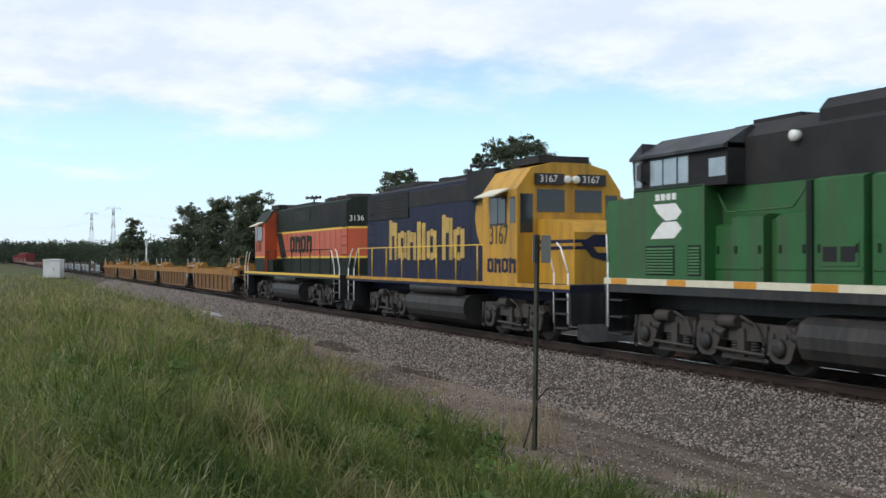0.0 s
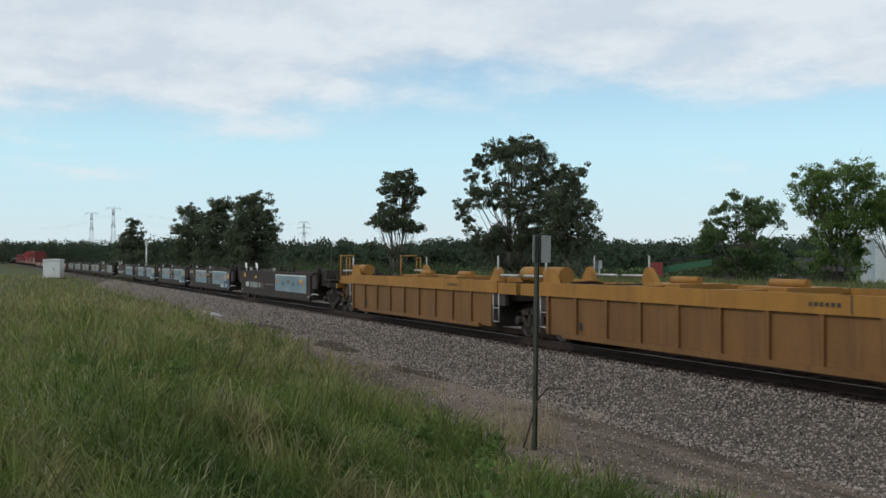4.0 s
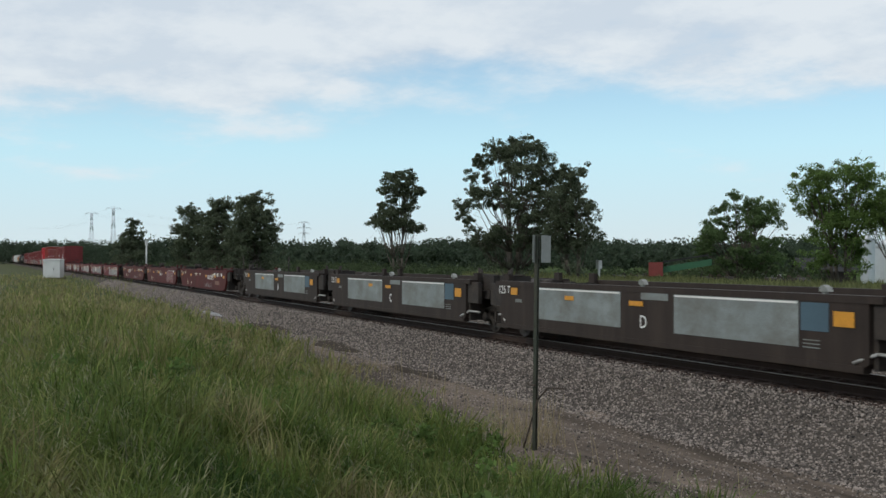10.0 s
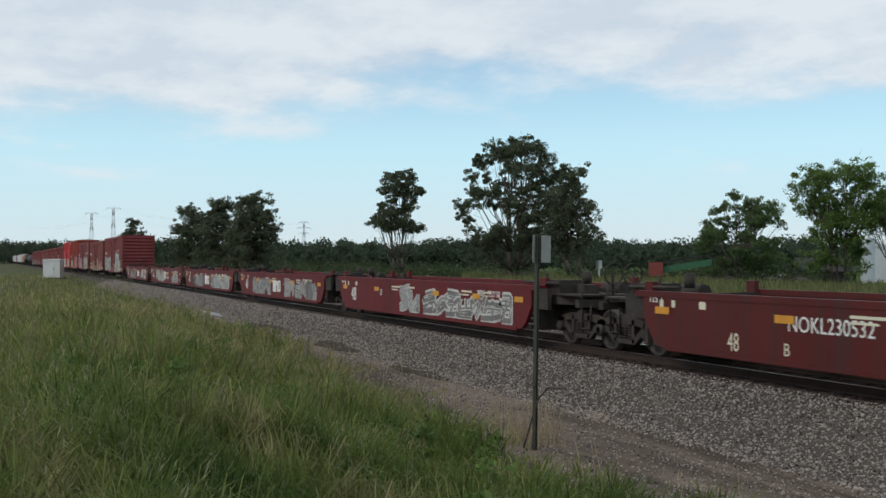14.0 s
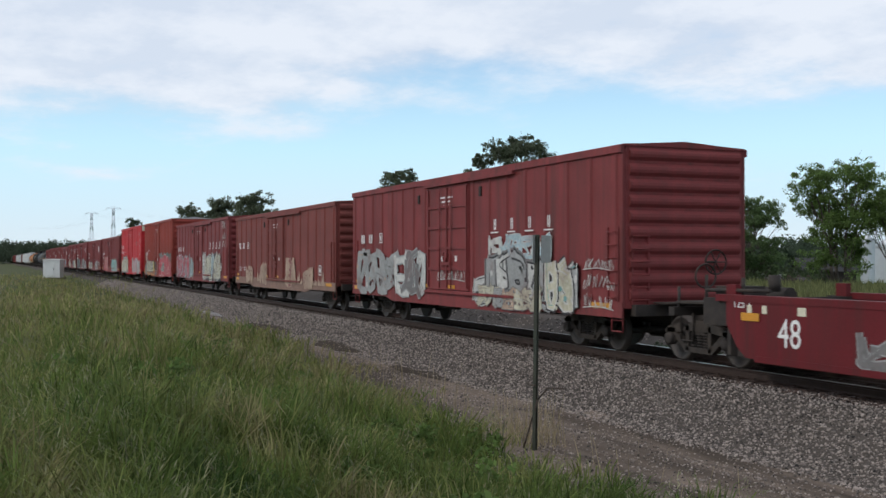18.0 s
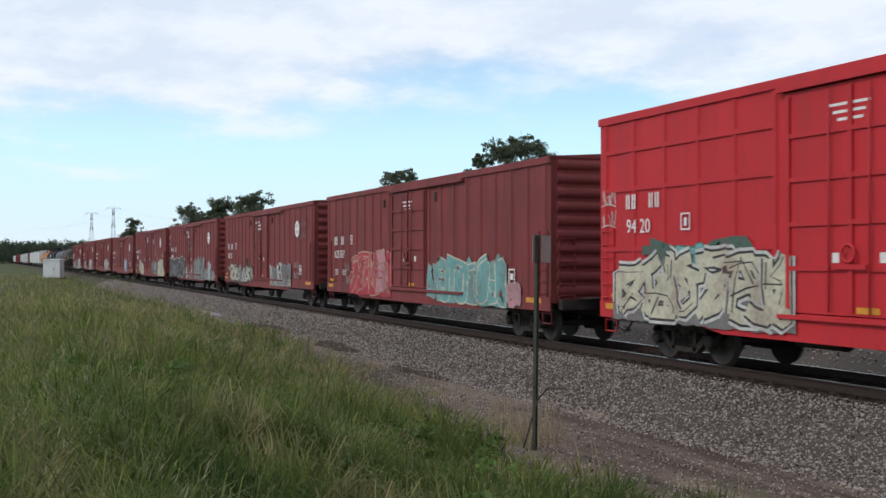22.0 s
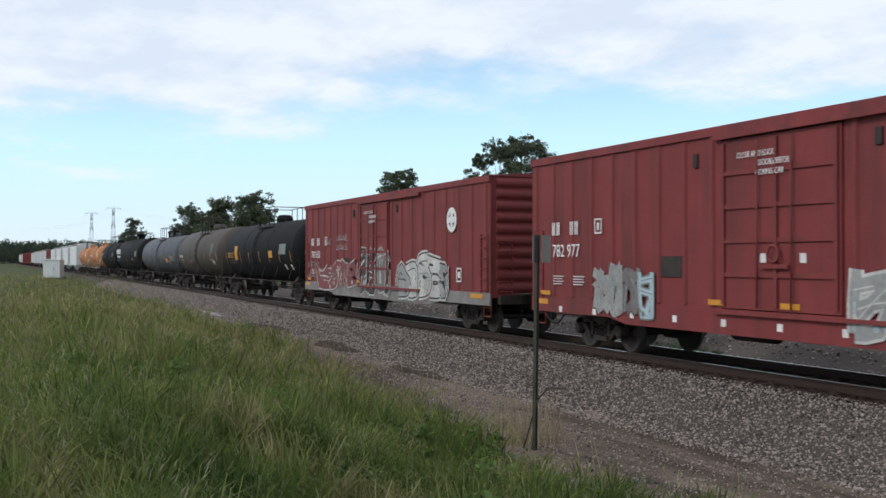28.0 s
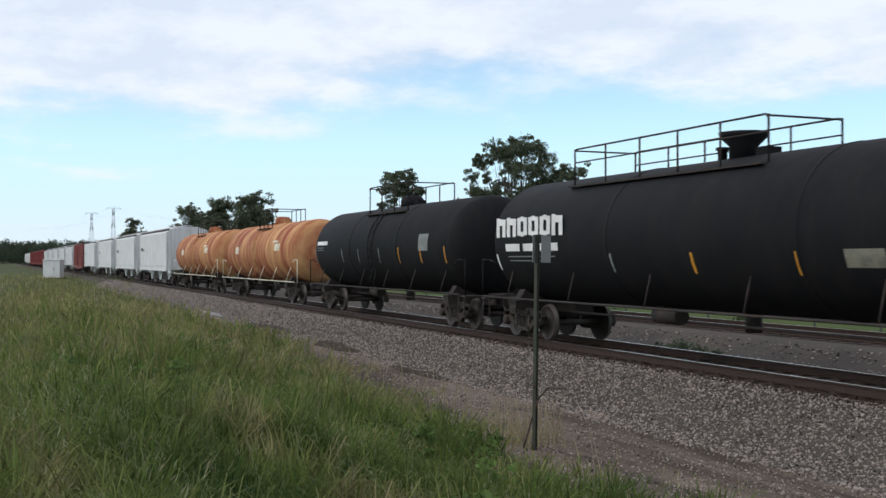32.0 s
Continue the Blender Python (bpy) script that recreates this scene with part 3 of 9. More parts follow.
STROKES = [((0.1, 0.0), (0.12, 1.0)), ((0.1, 1.0), (0.8, 0.95), (0.85, 0.6), (0.15, 0.5)), ((0.15, 0.5), (0.9, 0.42), (0.85, 0.05), (0.1, 0.0)),
           ((0.9, 1.0), (0.2, 0.8), (0.75, 0.35), (0.1, 0.05)), ((0.5, 0.0), (0.52, 0.95)), ((0.05, 0.95), (0.95, 0.88)), ((0.05, 0.0), (0.45, 1.0), (0.95, 0.0)),
           ((0.1, 1.0), (0.15, 0.1), (0.85, 0.05), (0.9, 0.9)), ((0.15, 0.05), (0.9, 1.0))]


def spray(parent, y, x0, x1, z0, z1, fill, seed, style="tag", letters=3, label="spray-painted graffiti"):
    """Quick sprayed handwriting that spells nothing (tag), or flaked paint rising from the sill (peel)."""
    rng = random.Random(seed)
    bm = bmesh.new()
    w, h = x1 - x0, z1 - z0
    n = letters
    if style == "peel":
        for i in range(n):
            a, b = x0 + i * w / n, x0 + (i + rng.uniform(0.7, 1.1)) * w / n
            k = 7
            tops = [z0 + h * (rng.random() ** 1.5) * (1 - abs(2 * j / (k - 1) - 1) ** 2 * 0.7) + 0.04 for j in range(k)]
            lo = [bm.verts.new((a + (b - a) * j / (k - 1), y - 0.002, z0)) for j in range(k)]
            hi = [bm.verts.new((a + (b - a) * (j + rng.uniform(-0.3, 0.3)) / (k - 1), y - 0.002, tops[j])) for j in range(k)]
            for j in range(k - 1):
                bm.faces.new((lo[j], lo[j + 1], hi[j + 1], hi[j])).material_index = 0
    else:
        lines = max(1, round(h / 0.45))
        for k in range(lines):
            zz, hh = z0 + h * (k + 0.1) / lines, h * 0.8 / lines
            m = max(3, n // lines, int(w / (hh * 0.6)))
            for i in range(m):
                cx, cw = x0 + w * i / m + rng.uniform(-0.12, 0.12) * w / m, w / m * 1.15
                low, tall = zz + rng.uniform(-0.08, 0.12) * hh, hh * rng.uniform(0.7, 1.05)
                loops = [(cx + cw * rng.uniform(0.0, 1.0), low + tall * (0.05 + 0.9 * ((j + i) % 2)) * rng.uniform(0.7, 1.0)) for j in range(rng.randint(4, 6))]
                ribbon(bm, smooth_path(loops, False, 5), min(0.034, max(0.015, tall * 0.06)), y - 0.002 - 0.0003 * i, 0)
            if rng.random() < 0.6:                # a flourish under the line
                ribbon(bm, smooth_path([(x0, zz), (x0 + w * 0.5, zz + 0.12 * hh), (x1, zz - 0.02)], False, 5), 0.022, y - 0.0018, 0)
    return part("graffiti", bm, [PAINT[fill]], parent, label)


def mural(parent, y, x0, x1, z0, z1, fills, line, seed, mode="round", letters=5, halo=None, inner=1.0, patches=2, lift=0.0, fade=False, cloud=None, label="weathered spray-painted graffiti"):
    """A dense sprayed piece that spells nothing: a low cloud of paint, then one overlapping figure after another, each of joined strokes
    with an outline round the whole, a filling (two tones, one above the other, with fade) and thin accents, and chips of the other colours."""
    rng = random.Random(seed)
    bm = bmesh.new()
    y -= lift
    w, h = x1 - x0, z1 - z0
    nf = len(fills)
    line_i, halo_i, cloud_i = nf, nf + 1, nf + (2 if halo else 1)
    rim = min(max(0.035 * h, 0.022), 0.05)      # width of the outline on each side
    edge = rim * (2.2 if halo else 1.0)

    def keep(p, m=0.0):
        return min(max(p[0], x0 + m), x1 - m), min(max(p[1], z0 + m), z1 - m)

    if cloud:                                   # soft billows behind the figures
        n = max(3, int(w / 0.45))
        tops = smooth_path([(x0 + w * q / n, z0 + h * (rng.uniform(0.45, 0.98) if 0 < q < n else 0.2)) for q in range(n + 1)], False, 4)
        lo = [bm.verts.new((min(max(px, x0), x1), y - 0.002, z0 + h * 0.04 * rng.random())) for px, pz in tops]
        hi = [bm.verts.new((min(max(px, x0), x1), y - 0.002, min(max(pz, z0 + 0.1 * h), z1))) for px, pz in tops]
        for q in range(len(tops) - 1):
            bm.faces.new((lo[q], lo[q + 1], hi[q + 1], hi[q])).material_index = cloud_i
    order = list(range(letters))
    rng.shuffle(order)
    q = 0
    for i in range(letters):
        cx, cw = x0 + w * i / letters, w / letters * rng.uniform(1.2, 1.5)
        foot, tall = z0 + h * rng.uniform(0.0, 0.06), h * rng.uniform(0.78, 1.0)
        slant = rng.uniform(-0.14, 0.14) * h
        thick = min(h * 0.24, cw * 0.30) * {"round": 1.0, "angle": 0.66, "spike": 0.50}[mode]
        tone = 0 if rng.random() < 0.6 else rng.randrange(nf)
        m = thick * 0.5 + edge
        strokes = []
        for stroke in rng.sample(STROKES, {"round": 3, "angle": 4, "spike": 4}[mode]):
            wob = 0.05 if mode == "round" else 0.11
            pts = [(cx + cw * (0.08 + 0.84 * u) + slant * (v - 0.5) + rng.uniform(-wob, wob) * cw, foot + m + (tall - 2 * m) * v + rng.uniform(-wob, wob) * h) for u, v in stroke]
            if mode != "round" and rng.random() < 0.5:       # arrow-like serif
                pts.append((pts[-1][0] + rng.uniform(-0.4, 0.4) * cw, pts[-1][1] + rng.uniform(-0.22, 0.22) * h))
            pts = [keep(p, m) for p in smooth_path(pts, False, 4 if mode == "round" else 2)]
            strokes.append([p for k, p in enumerate(pts) if not k or math.hypot(p[0] - pts[k - 1][0], p[1] - pts[k - 1][1]) > 0.004])
        d = y - 0.0035 - 0.0012 * order[i]
        for pts in strokes:
            if len(pts) < 2:
                continue
            q += 1
            e = 0.00002 * (q % 9)
            if halo:
                ribbon(bm, pts, thick + 4.4 * rim, d - e, halo_i)
            ribbon(bm, pts, thick + 2 * rim, d - 0.0003 - e, line_i)
            ribbon(bm, pts, thick, d - 0.0006 - e, tone)
            if fade and nf > 1:                  # the lower part in the first tone, the upper in the second
                cut = z0 + h * rng.uniform(0.40, 0.55)
                run = []
                for p in pts + [(0.0, z1 + 9)]:
                    if p[1] < cut:
                        run.append(p)
                    else:
                        if len(run) > 1:
                            ribbon(bm, run, thick, d - 0.0007 - e, 0)
                        run = []
            for _ in range(int(inner * 0.7 + rng.random())):
                ox, oz = rng.uniform(-0.25, 0.25) * thick, rng.uniform(-0.25, 0.25) * thick
                run = [keep((px + ox, pz + oz), edge) for px, pz in pts[:max(2, int(len(pts) * rng.uniform(0.35, 0.8)))]]
                ribbon(bm, run, thick * rng.uniform(0.10, 0.20), d - 0.0009 - e, rng.choice((line_i, line_i, rng.randrange(nf))))
    for k in range(int(letters * patches * 1.2)):            # chips and glints
        px, pz, r = x0 + w * rng.random(), z0 + h * rng.uniform(0.10, 0.72), h * rng.uniform(0.02, 0.07)
        ph = rng.random() * 6.28
        vs = [keep((px + q * math.cos(ph + 6.283 * a / 5), pz + q * math.sin(ph + 6.283 * a / 5))) for a, q in enumerate([r * rng.uniform(0.6, 1.3) for _ in range(5)])]
        bm.faces.new([bm.verts.new((a, y - 0.0046 - 0.0012 * letters - 0.00002 * k, b)) for a, b in vs]).material_index = rng.choice((line_i, rng.randrange(nf), rng.randrange(nf)))
    names = list(fills) + [line] + ([halo] if halo else []) + ([cloud] if cloud else [])
    return part("graffiti", bm, [PAINT[k] for k in names], parent, label)


def smooth01(a, b, v):
    t = min(max((v - a) / (b - a), 0.0), 1.0)
    return t * t * (3 - 2 * t)


def verge(x):
    """Where the tall grass of the bank ends, across from the track."""
    q = -x
    return 5.9 + 1.0 * smooth01(-20, 12, q) + 2.7 * smooth01(8, 45, q) + 1.6 * smooth01(45, 120, q) + 0.45 * noise.noise(Vector((x * 0.35, 3.1, 0)))


def ground_z(x, y):
    d = abs(y - TRACK_Y)
    if y < TRACK_Y:
        z = -0.185 + 0.045 * smooth01(1.25, 1.5, d) - 0.72 * smooth01(1.65, 3.75, d)
        bank = verge(x) - y
        z += 1.15 * smooth01(0.0, 6.5, bank) * (1 - 0.75 * smooth01(25, 70, -x)) + 0.10 * smooth01(-0.2, 1.0, bank) * noise.noise(Vector((x * 0.5, y * 0.5, 0.3)))
        z += 0.035 * noise.noise(Vector((x * 0.8, y * 1.6, 4.0))) * smooth01(2.6, 4.0, d)
        z -= 0.05 * smooth01(3.6, 4.2, d) * (0.5 + 0.5 * math.cos(2 * math.pi * (y - 8.2) / 1.7)) * smooth01(-0.3, 0.6, -bank)
    else:
        d2 = abs(y - TRACK_2)
        z = -0.195 - 0.045 * smooth01(1.5, 1.9, min(d, d2)) - 0.42 * smooth01(1.9, 3.4, min(d, d2))
        z -= 0.35 * smooth01(TRACK_2 + 3, TRACK_2 + 9, y)
        z += 0.5 * smooth01(60, 400, y) * noise.noise(Vector((x * 0.01, y * 0.01, 2.0)))
    return z


def axis_steps(marks):
    """Grid lines: (start, end, step) stretches, one after another."""
    out = []
    for a, b, s in marks:
        n = max(1, round((b - a) / s))
        out += [a + (b - a) * i / n for i in range(n)]
    return out + [marks[-1][1]]


def build_ground():
    xs = axis_steps([(-3600, -600, 250), (-600, -200, 20), (-200, -60, 4), (-60, -30, 1.0), (-30, 6, 0.4), (6, 40, 2), (40, 300, 20), (300, 2600, 300)])
    ys = axis_steps([(-1500, -60, 160), (-60, -10, 5), (-10, 0, 1), (0, 18, 0.25), (18, 32, 0.6), (32, 60, 2.5), (60, 300, 20), (300, 3600, 220)])
    verts = [(x, y, ground_z(x, y)) for y in ys for x in xs]
    nx = len(xs)
    faces, zone = [], []
    for j in range(len(ys) - 1):
        for i in range(nx - 1):
            faces.append((j * nx + i, j * nx + i + 1, (j + 1) * nx + i + 1, (j + 1) * nx + i))
            x, y = (xs[i] + xs[i + 1]) / 2, (ys[j] + ys[j + 1]) / 2
            edge = verge(x)
            toe = TRACK_Y - 3.55 + 0.25 * noise.noise(Vector((x * 0.6, 0, 7)))
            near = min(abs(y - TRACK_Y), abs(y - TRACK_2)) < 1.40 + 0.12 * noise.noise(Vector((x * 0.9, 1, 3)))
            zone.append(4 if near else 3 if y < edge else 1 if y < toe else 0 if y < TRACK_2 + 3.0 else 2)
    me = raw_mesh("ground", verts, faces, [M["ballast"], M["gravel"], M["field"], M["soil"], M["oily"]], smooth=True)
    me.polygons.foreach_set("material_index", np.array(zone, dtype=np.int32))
    return tagged(new("ground", me), "gravel trackside, grassy bank and green fields", kind="structure")


ground = build_ground()


def rail_profile(bm, x0, x1, y, top=True):
    """Foot, web and head of a rail, with a bright running surface."""
    out = [(-0.07, -0.165), (0.07, -0.165), (0.07, -0.15), (0.012, -0.135), (0.012, -0.045), (0.036, -0.035), (0.036, -0.004), (-0.036, -0.004), (-0.036, -0.035),
           (-0.012, -0.045), (-0.012, -0.135), (-0.07, -0.15)]
    prism(bm, [(y + a, b) for a, b in out], x0, x1, "x", 0)
    bx(bm, x0, x1, y - 0.030, y + 0.030, -0.004, 0.0, 1)


def build_track(name, yc, near_from, near_to, pieces, label):
    track = tagged(new(name), label, kind="structure")
    for s in (-1, 1):
        bm = bmesh.new()
        rail_profile(bm, -2400, 400, yc + s * 0.753)
        part("rail", bm, [M["rust"], M["railtop"]], track)
    rng = random.Random(len(name) * 7)
    bm = bmesh.new()
    bx(bm, -0.115, 0.115, -1.32, 1.32, -0.36, -0.175)
    for s in (-0.753, 0.753):
        bx(bm, -0.10, 0.10, s - 0.16, s + 0.16, -0.176, -0.160, 1)
        for k in (-0.11, 0.11):
            bx(bm, -0.02, 0.02, s + k - 0.02, s + k + 0.02, -0.162, -0.135, 1)
    me = to_mesh("sleeper", bm, [M["tie"], M["rust"]])
    spots, x = [], near_from
    while x < near_to:
        spots.append(x)
        x += 0.53
    for x in spots[:pieces]:
        share("sleeper", me, track, pose(x + rng.uniform(-0.03, 0.03), yc + rng.uniform(-0.05, 0.05), rng.uniform(-0.012, 0.004), 0, 0, rng.uniform(-1.2, 1.2)))
    bm = bmesh.new()
    x = near_from - 0.53
    while x > -420:
        bx(bm, x - 0.115, x + 0.115, yc - 1.32 + rng.uniform(-0.05, 0.05), yc + 1.32, -0.36, -0.175 + rng.uniform(-0.012, 0.004))
        x -= 0.53
    part("sleepers", bm, [M["tie"]], track)["kind"] = "stuff"
    return track


build_track("track_near", TRACK_Y, -62, 14, 150, "rusty rails with polished heads on dark timber sleepers")
build_track("track_far", TRACK_2, -75, -10, 130, "second rusty track on dark sleepers in grey ballast")


def build_stones(name, label, material, seed, heaps):
    """Loose crushed stones: (count, near and far end, across from and to, smallest and largest)."""
    rng = np.random.default_rng(seed)
    base = np.array([(1, 0, 0), (-1, 0, 0), (0, 1, 0), (0, -1, 0), (0, 0, 1), (0, 0, -1)], dtype=float)
    tri = np.array([(0, 2, 4), (2, 1, 4), (1, 3, 4), (3, 0, 4), (2, 0, 5), (1, 2, 5), (3, 1, 5), (0, 3, 5)])
    spots = []

    def strew(count, x_near, x_far, y0, y1, small, large):
        u = rng.random(count)
        x = -x_near - (x_far - x_near) * u ** 2.0
        y = y0 + (y1 - y0) * rng.random(count)
        s = small + (large - small) * rng.random(count) ** 2
        spots.extend(zip(x, y, s * (1 + 0.008 * -x)))
    for heap in heaps:
        strew(*heap)
    n = len(spots)
    V = np.empty((n, 6, 3))
    for i, (x, y, s) in enumerate(spots):
        V[i, 0] = (x, y, ground_z(x, y))
    c = V[:, 0].copy()
    size = np.array([s for _, _, s in spots])
    shape = rng.uniform(0.6, 1.3, (n, 6, 1))
    ax = rng.normal(size=(n, 3, 3))
    q, _ = np.linalg.qr(ax)
    P = np.einsum("kj,nij->nki", base, q) * shape * size[:, None, None] * np.array([1.0, 1.0, 0.8])
    P += (c + np.array([0, 0, 1]) * (size * 0.25)[:, None])[:, None, :]
    F = (np.arange(n)[:, None, None] * 6 + tri[None]).reshape(-1, 3)
    ob = new(name, raw_mesh(name, P.reshape(-1, 3), F, material))
    return tagged(ob, label, "gravel", kind="stuff")


build_stones("ballast_stones", "loose crushed grey and pinkish ballast stones", M["stone"], 5,
             [(125000, 2, 125, TRACK_Y - 3.75, TRACK_Y - 1.42, 0.011, 0.029), (9000, 2, 60, TRACK_Y + 2.1, TRACK_2 - 2.1, 0.022, 0.05),
              (36000, 4, 70, 6.2, TRACK_Y - 3.4, 0.007, 0.025)])
build_stones("oily_stones", "dark oil-stained ballast stones between and beside the rails", M["oily_stone"], 6,
             [(18000, 2, 60, TRACK_Y - 1.75, TRACK_Y - 1.0, 0.014, 0.034), (7000, 2, 60, TRACK_Y - 0.6, TRACK_Y + 2.2, 0.016, 0.036)])


def flat_patch(name, label, x, y, rx, ry, material, seed, category, lift=0.015):
    rng = random.Random(seed)
    bm = bmesh.new()
    pts = smooth_path([(x + rx * math.cos(a) * rng.uniform(0.7, 1.15), y + ry * math.sin(a) * rng.uniform(0.6, 1.2)) for a in [i * 0.628 for i in range(10)]], True, 4)
    c = bm.verts.new((x, y, ground_z(x, y) + lift))
    vs = [bm.verts.new((a, b, ground_z(a, b) + lift * 0.6)) for a, b in pts]
    for i in range(len(vs)):
        bm.faces.new((c, vs[i], vs[(i + 1) % len(vs)]))
    ob = new(name, to_mesh(name, bm, material))
    return tagged(ob, label, category)

# ---------------------------------------------------------------- rolling stock: running gear
def wheelset_mesh(r=0.457):
    bm = bmesh.new()
    for s in (-1, 1):
        prof = [(-0.045, r + 0.025), (-0.02, r + 0.02), (-0.012, r), (0.062, r - 0.006), (0.066, r - 0.05), (0.035, r - 0.07), (0.025, 0.14), (0.075, 0.12), (0.08, 0.06)]
        lathe(bm, [(s * 0.753 + s * a, q) for a, q in prof], 28, "y", (0, 0, r))
    rod(bm, (0, -1.02, r), (0, 1.02, r), 0.075, 12)
    return to_mesh("wheelset", bm, M["steel"])


WHEELSET = wheelset_mesh()


def freight_frame_mesh(name, bogie=0.89, material=None):
    """Two cast side frames with springs, joined by the bolster."""
    bm = bmesh.new()
    b = bogie
    for s in (-1, 1):
        y0, y1 = s * 0.93, s * 1.07
        # upper and lower chords, pedestals
        prism(bm, [(-b - 0.22, 0.62), (-b - 0.10, 0.70), (-0.45, 0.80), (0.45, 0.80), (b + 0.10, 0.70), (b + 0.22, 0.62), (b + 0.16, 0.56), (0.38, 0.64), (-0.38, 0.64), (-b - 0.16, 0.56)], y0, y1)
        prism(bm, [(-b + 0.12, 0.50), (-0.42, 0.22), (0.42, 0.22), (b - 0.12, 0.50), (b - 0.20, 0.60), (0.36, 0.33), (-0.36, 0.33), (-b + 0.20, 0.60)], y0, y1)
        for k in (-1, 1):
            bx(bm, k * b - 0.15, k * b + 0.15, y0, y1, 0.40, 0.68)
            lathe(bm, [(s * 1.0, 0.13), (s * 1.13, 0.13), (s * 1.16, 0.10), (s * 1.16, 0.03)], 14, "y", (k * b, 0, 0.457), 1)
            bx(bm, k * 0.36 - 0.05, k * 0.36 + 0.05, y0, y1, 0.25, 0.75)
            # brake beam and shoe
            bx(bm, k * 0.40 - 0.04, k * 0.40 + 0.04, -0.8, 0.8, 0.36, 0.46)
        for k in (-0.2, 0.0, 0.2):
            for q in range(5):
                lathe(bm, [(0.34 + q * 0.055, 0.07), (0.37 + q * 0.055, 0.085), (0.385 + q * 0.055, 0.07)], 10, "z", (k, s * 1.0, 0), 1)
    bx(bm, -0.18, 0.18, -1.05, 1.05, 0.58, 0.86)
    return to_mesh(name, bm, [material or M["truck"], M["under"]])


FRAME_MESH = freight_frame_mesh("truck_frame")
HEAVY_MESH = freight_frame_mesh("truck_frame", 0.92)


def add_truck(car, x, mesh=None, bogie=0.89):
    frame_ob = share("truck", mesh or FRAME_MESH, car, pose(x, 0, 0))
    for k in (-1, 1):
        share("wheelset", WHEELSET, frame_ob, pose(k * bogie, 0, 0))
    return frame_ob


def add_coupler(car, x, s):
    bm = bmesh.new()
    bx(bm, x - s * 0.9, x - s * 0.1, -0.10, 0.10, 0.76, 0.96)
    prism(bm, [(x - s * 0.14, -0.16), (x + s * 0.16, -0.18), (x + s * 0.24, -0.02), (x + s * 0.10, 0.02), (x + s * 0.22, 0.10), (x + s * 0.12, 0.17), (x - s * 0.14, 0.14)], 0.72, 1.0, "z")
    part("coupler", bm, M["under"], car)
    bm = bmesh.new()
    tube(bm, [(x - s * 0.25, -0.30, 0.72), (x - s * 0.05, -0.30, 0.52), (x + s * 0.22, -0.26, 0.40), (x + s * 0.42, -0.22, 0.44)], 0.025, 8)
    part("brake_hose", bm, M["black"], car)


def ladder(car, x, y, z0, z1, width=0.42, steps=6, material=None, along="x"):
    bm = bmesh.new()
    for i in range(steps):
        z = z0 + (z1 - z0) * i / (steps - 1)
        if along == "x":
            tube(bm, [(x - width / 2, y, z), (x - width / 2, y - 0.07, z), (x + width / 2, y - 0.07, z), (x + width / 2, y, z)], 0.012, 5)
        else:
            tube(bm, [(x, y - width / 2, z), (x + 0.07, y - width / 2, z), (x + 0.07, y + width / 2, z), (x, y + width / 2, z)], 0.012, 5)
    for k in (-1, 1):
        if along == "x":
            bx(bm, x + k * width / 2 - 0.02, x + k * width / 2 + 0.02, y - 0.035, y + 0.004, z0 - 0.1, z1 + 0.1)
        else:
            bx(bm, x - 0.004, x + 0.035, y + k * width / 2 - 0.02, y + k * width / 2 + 0.02, z0 - 0.1, z1 + 0.1)
    return part("ladder", bm, material or M["box_red"], car)


# ---------------------------------------------------------------- box cars
SIDE = 1.57


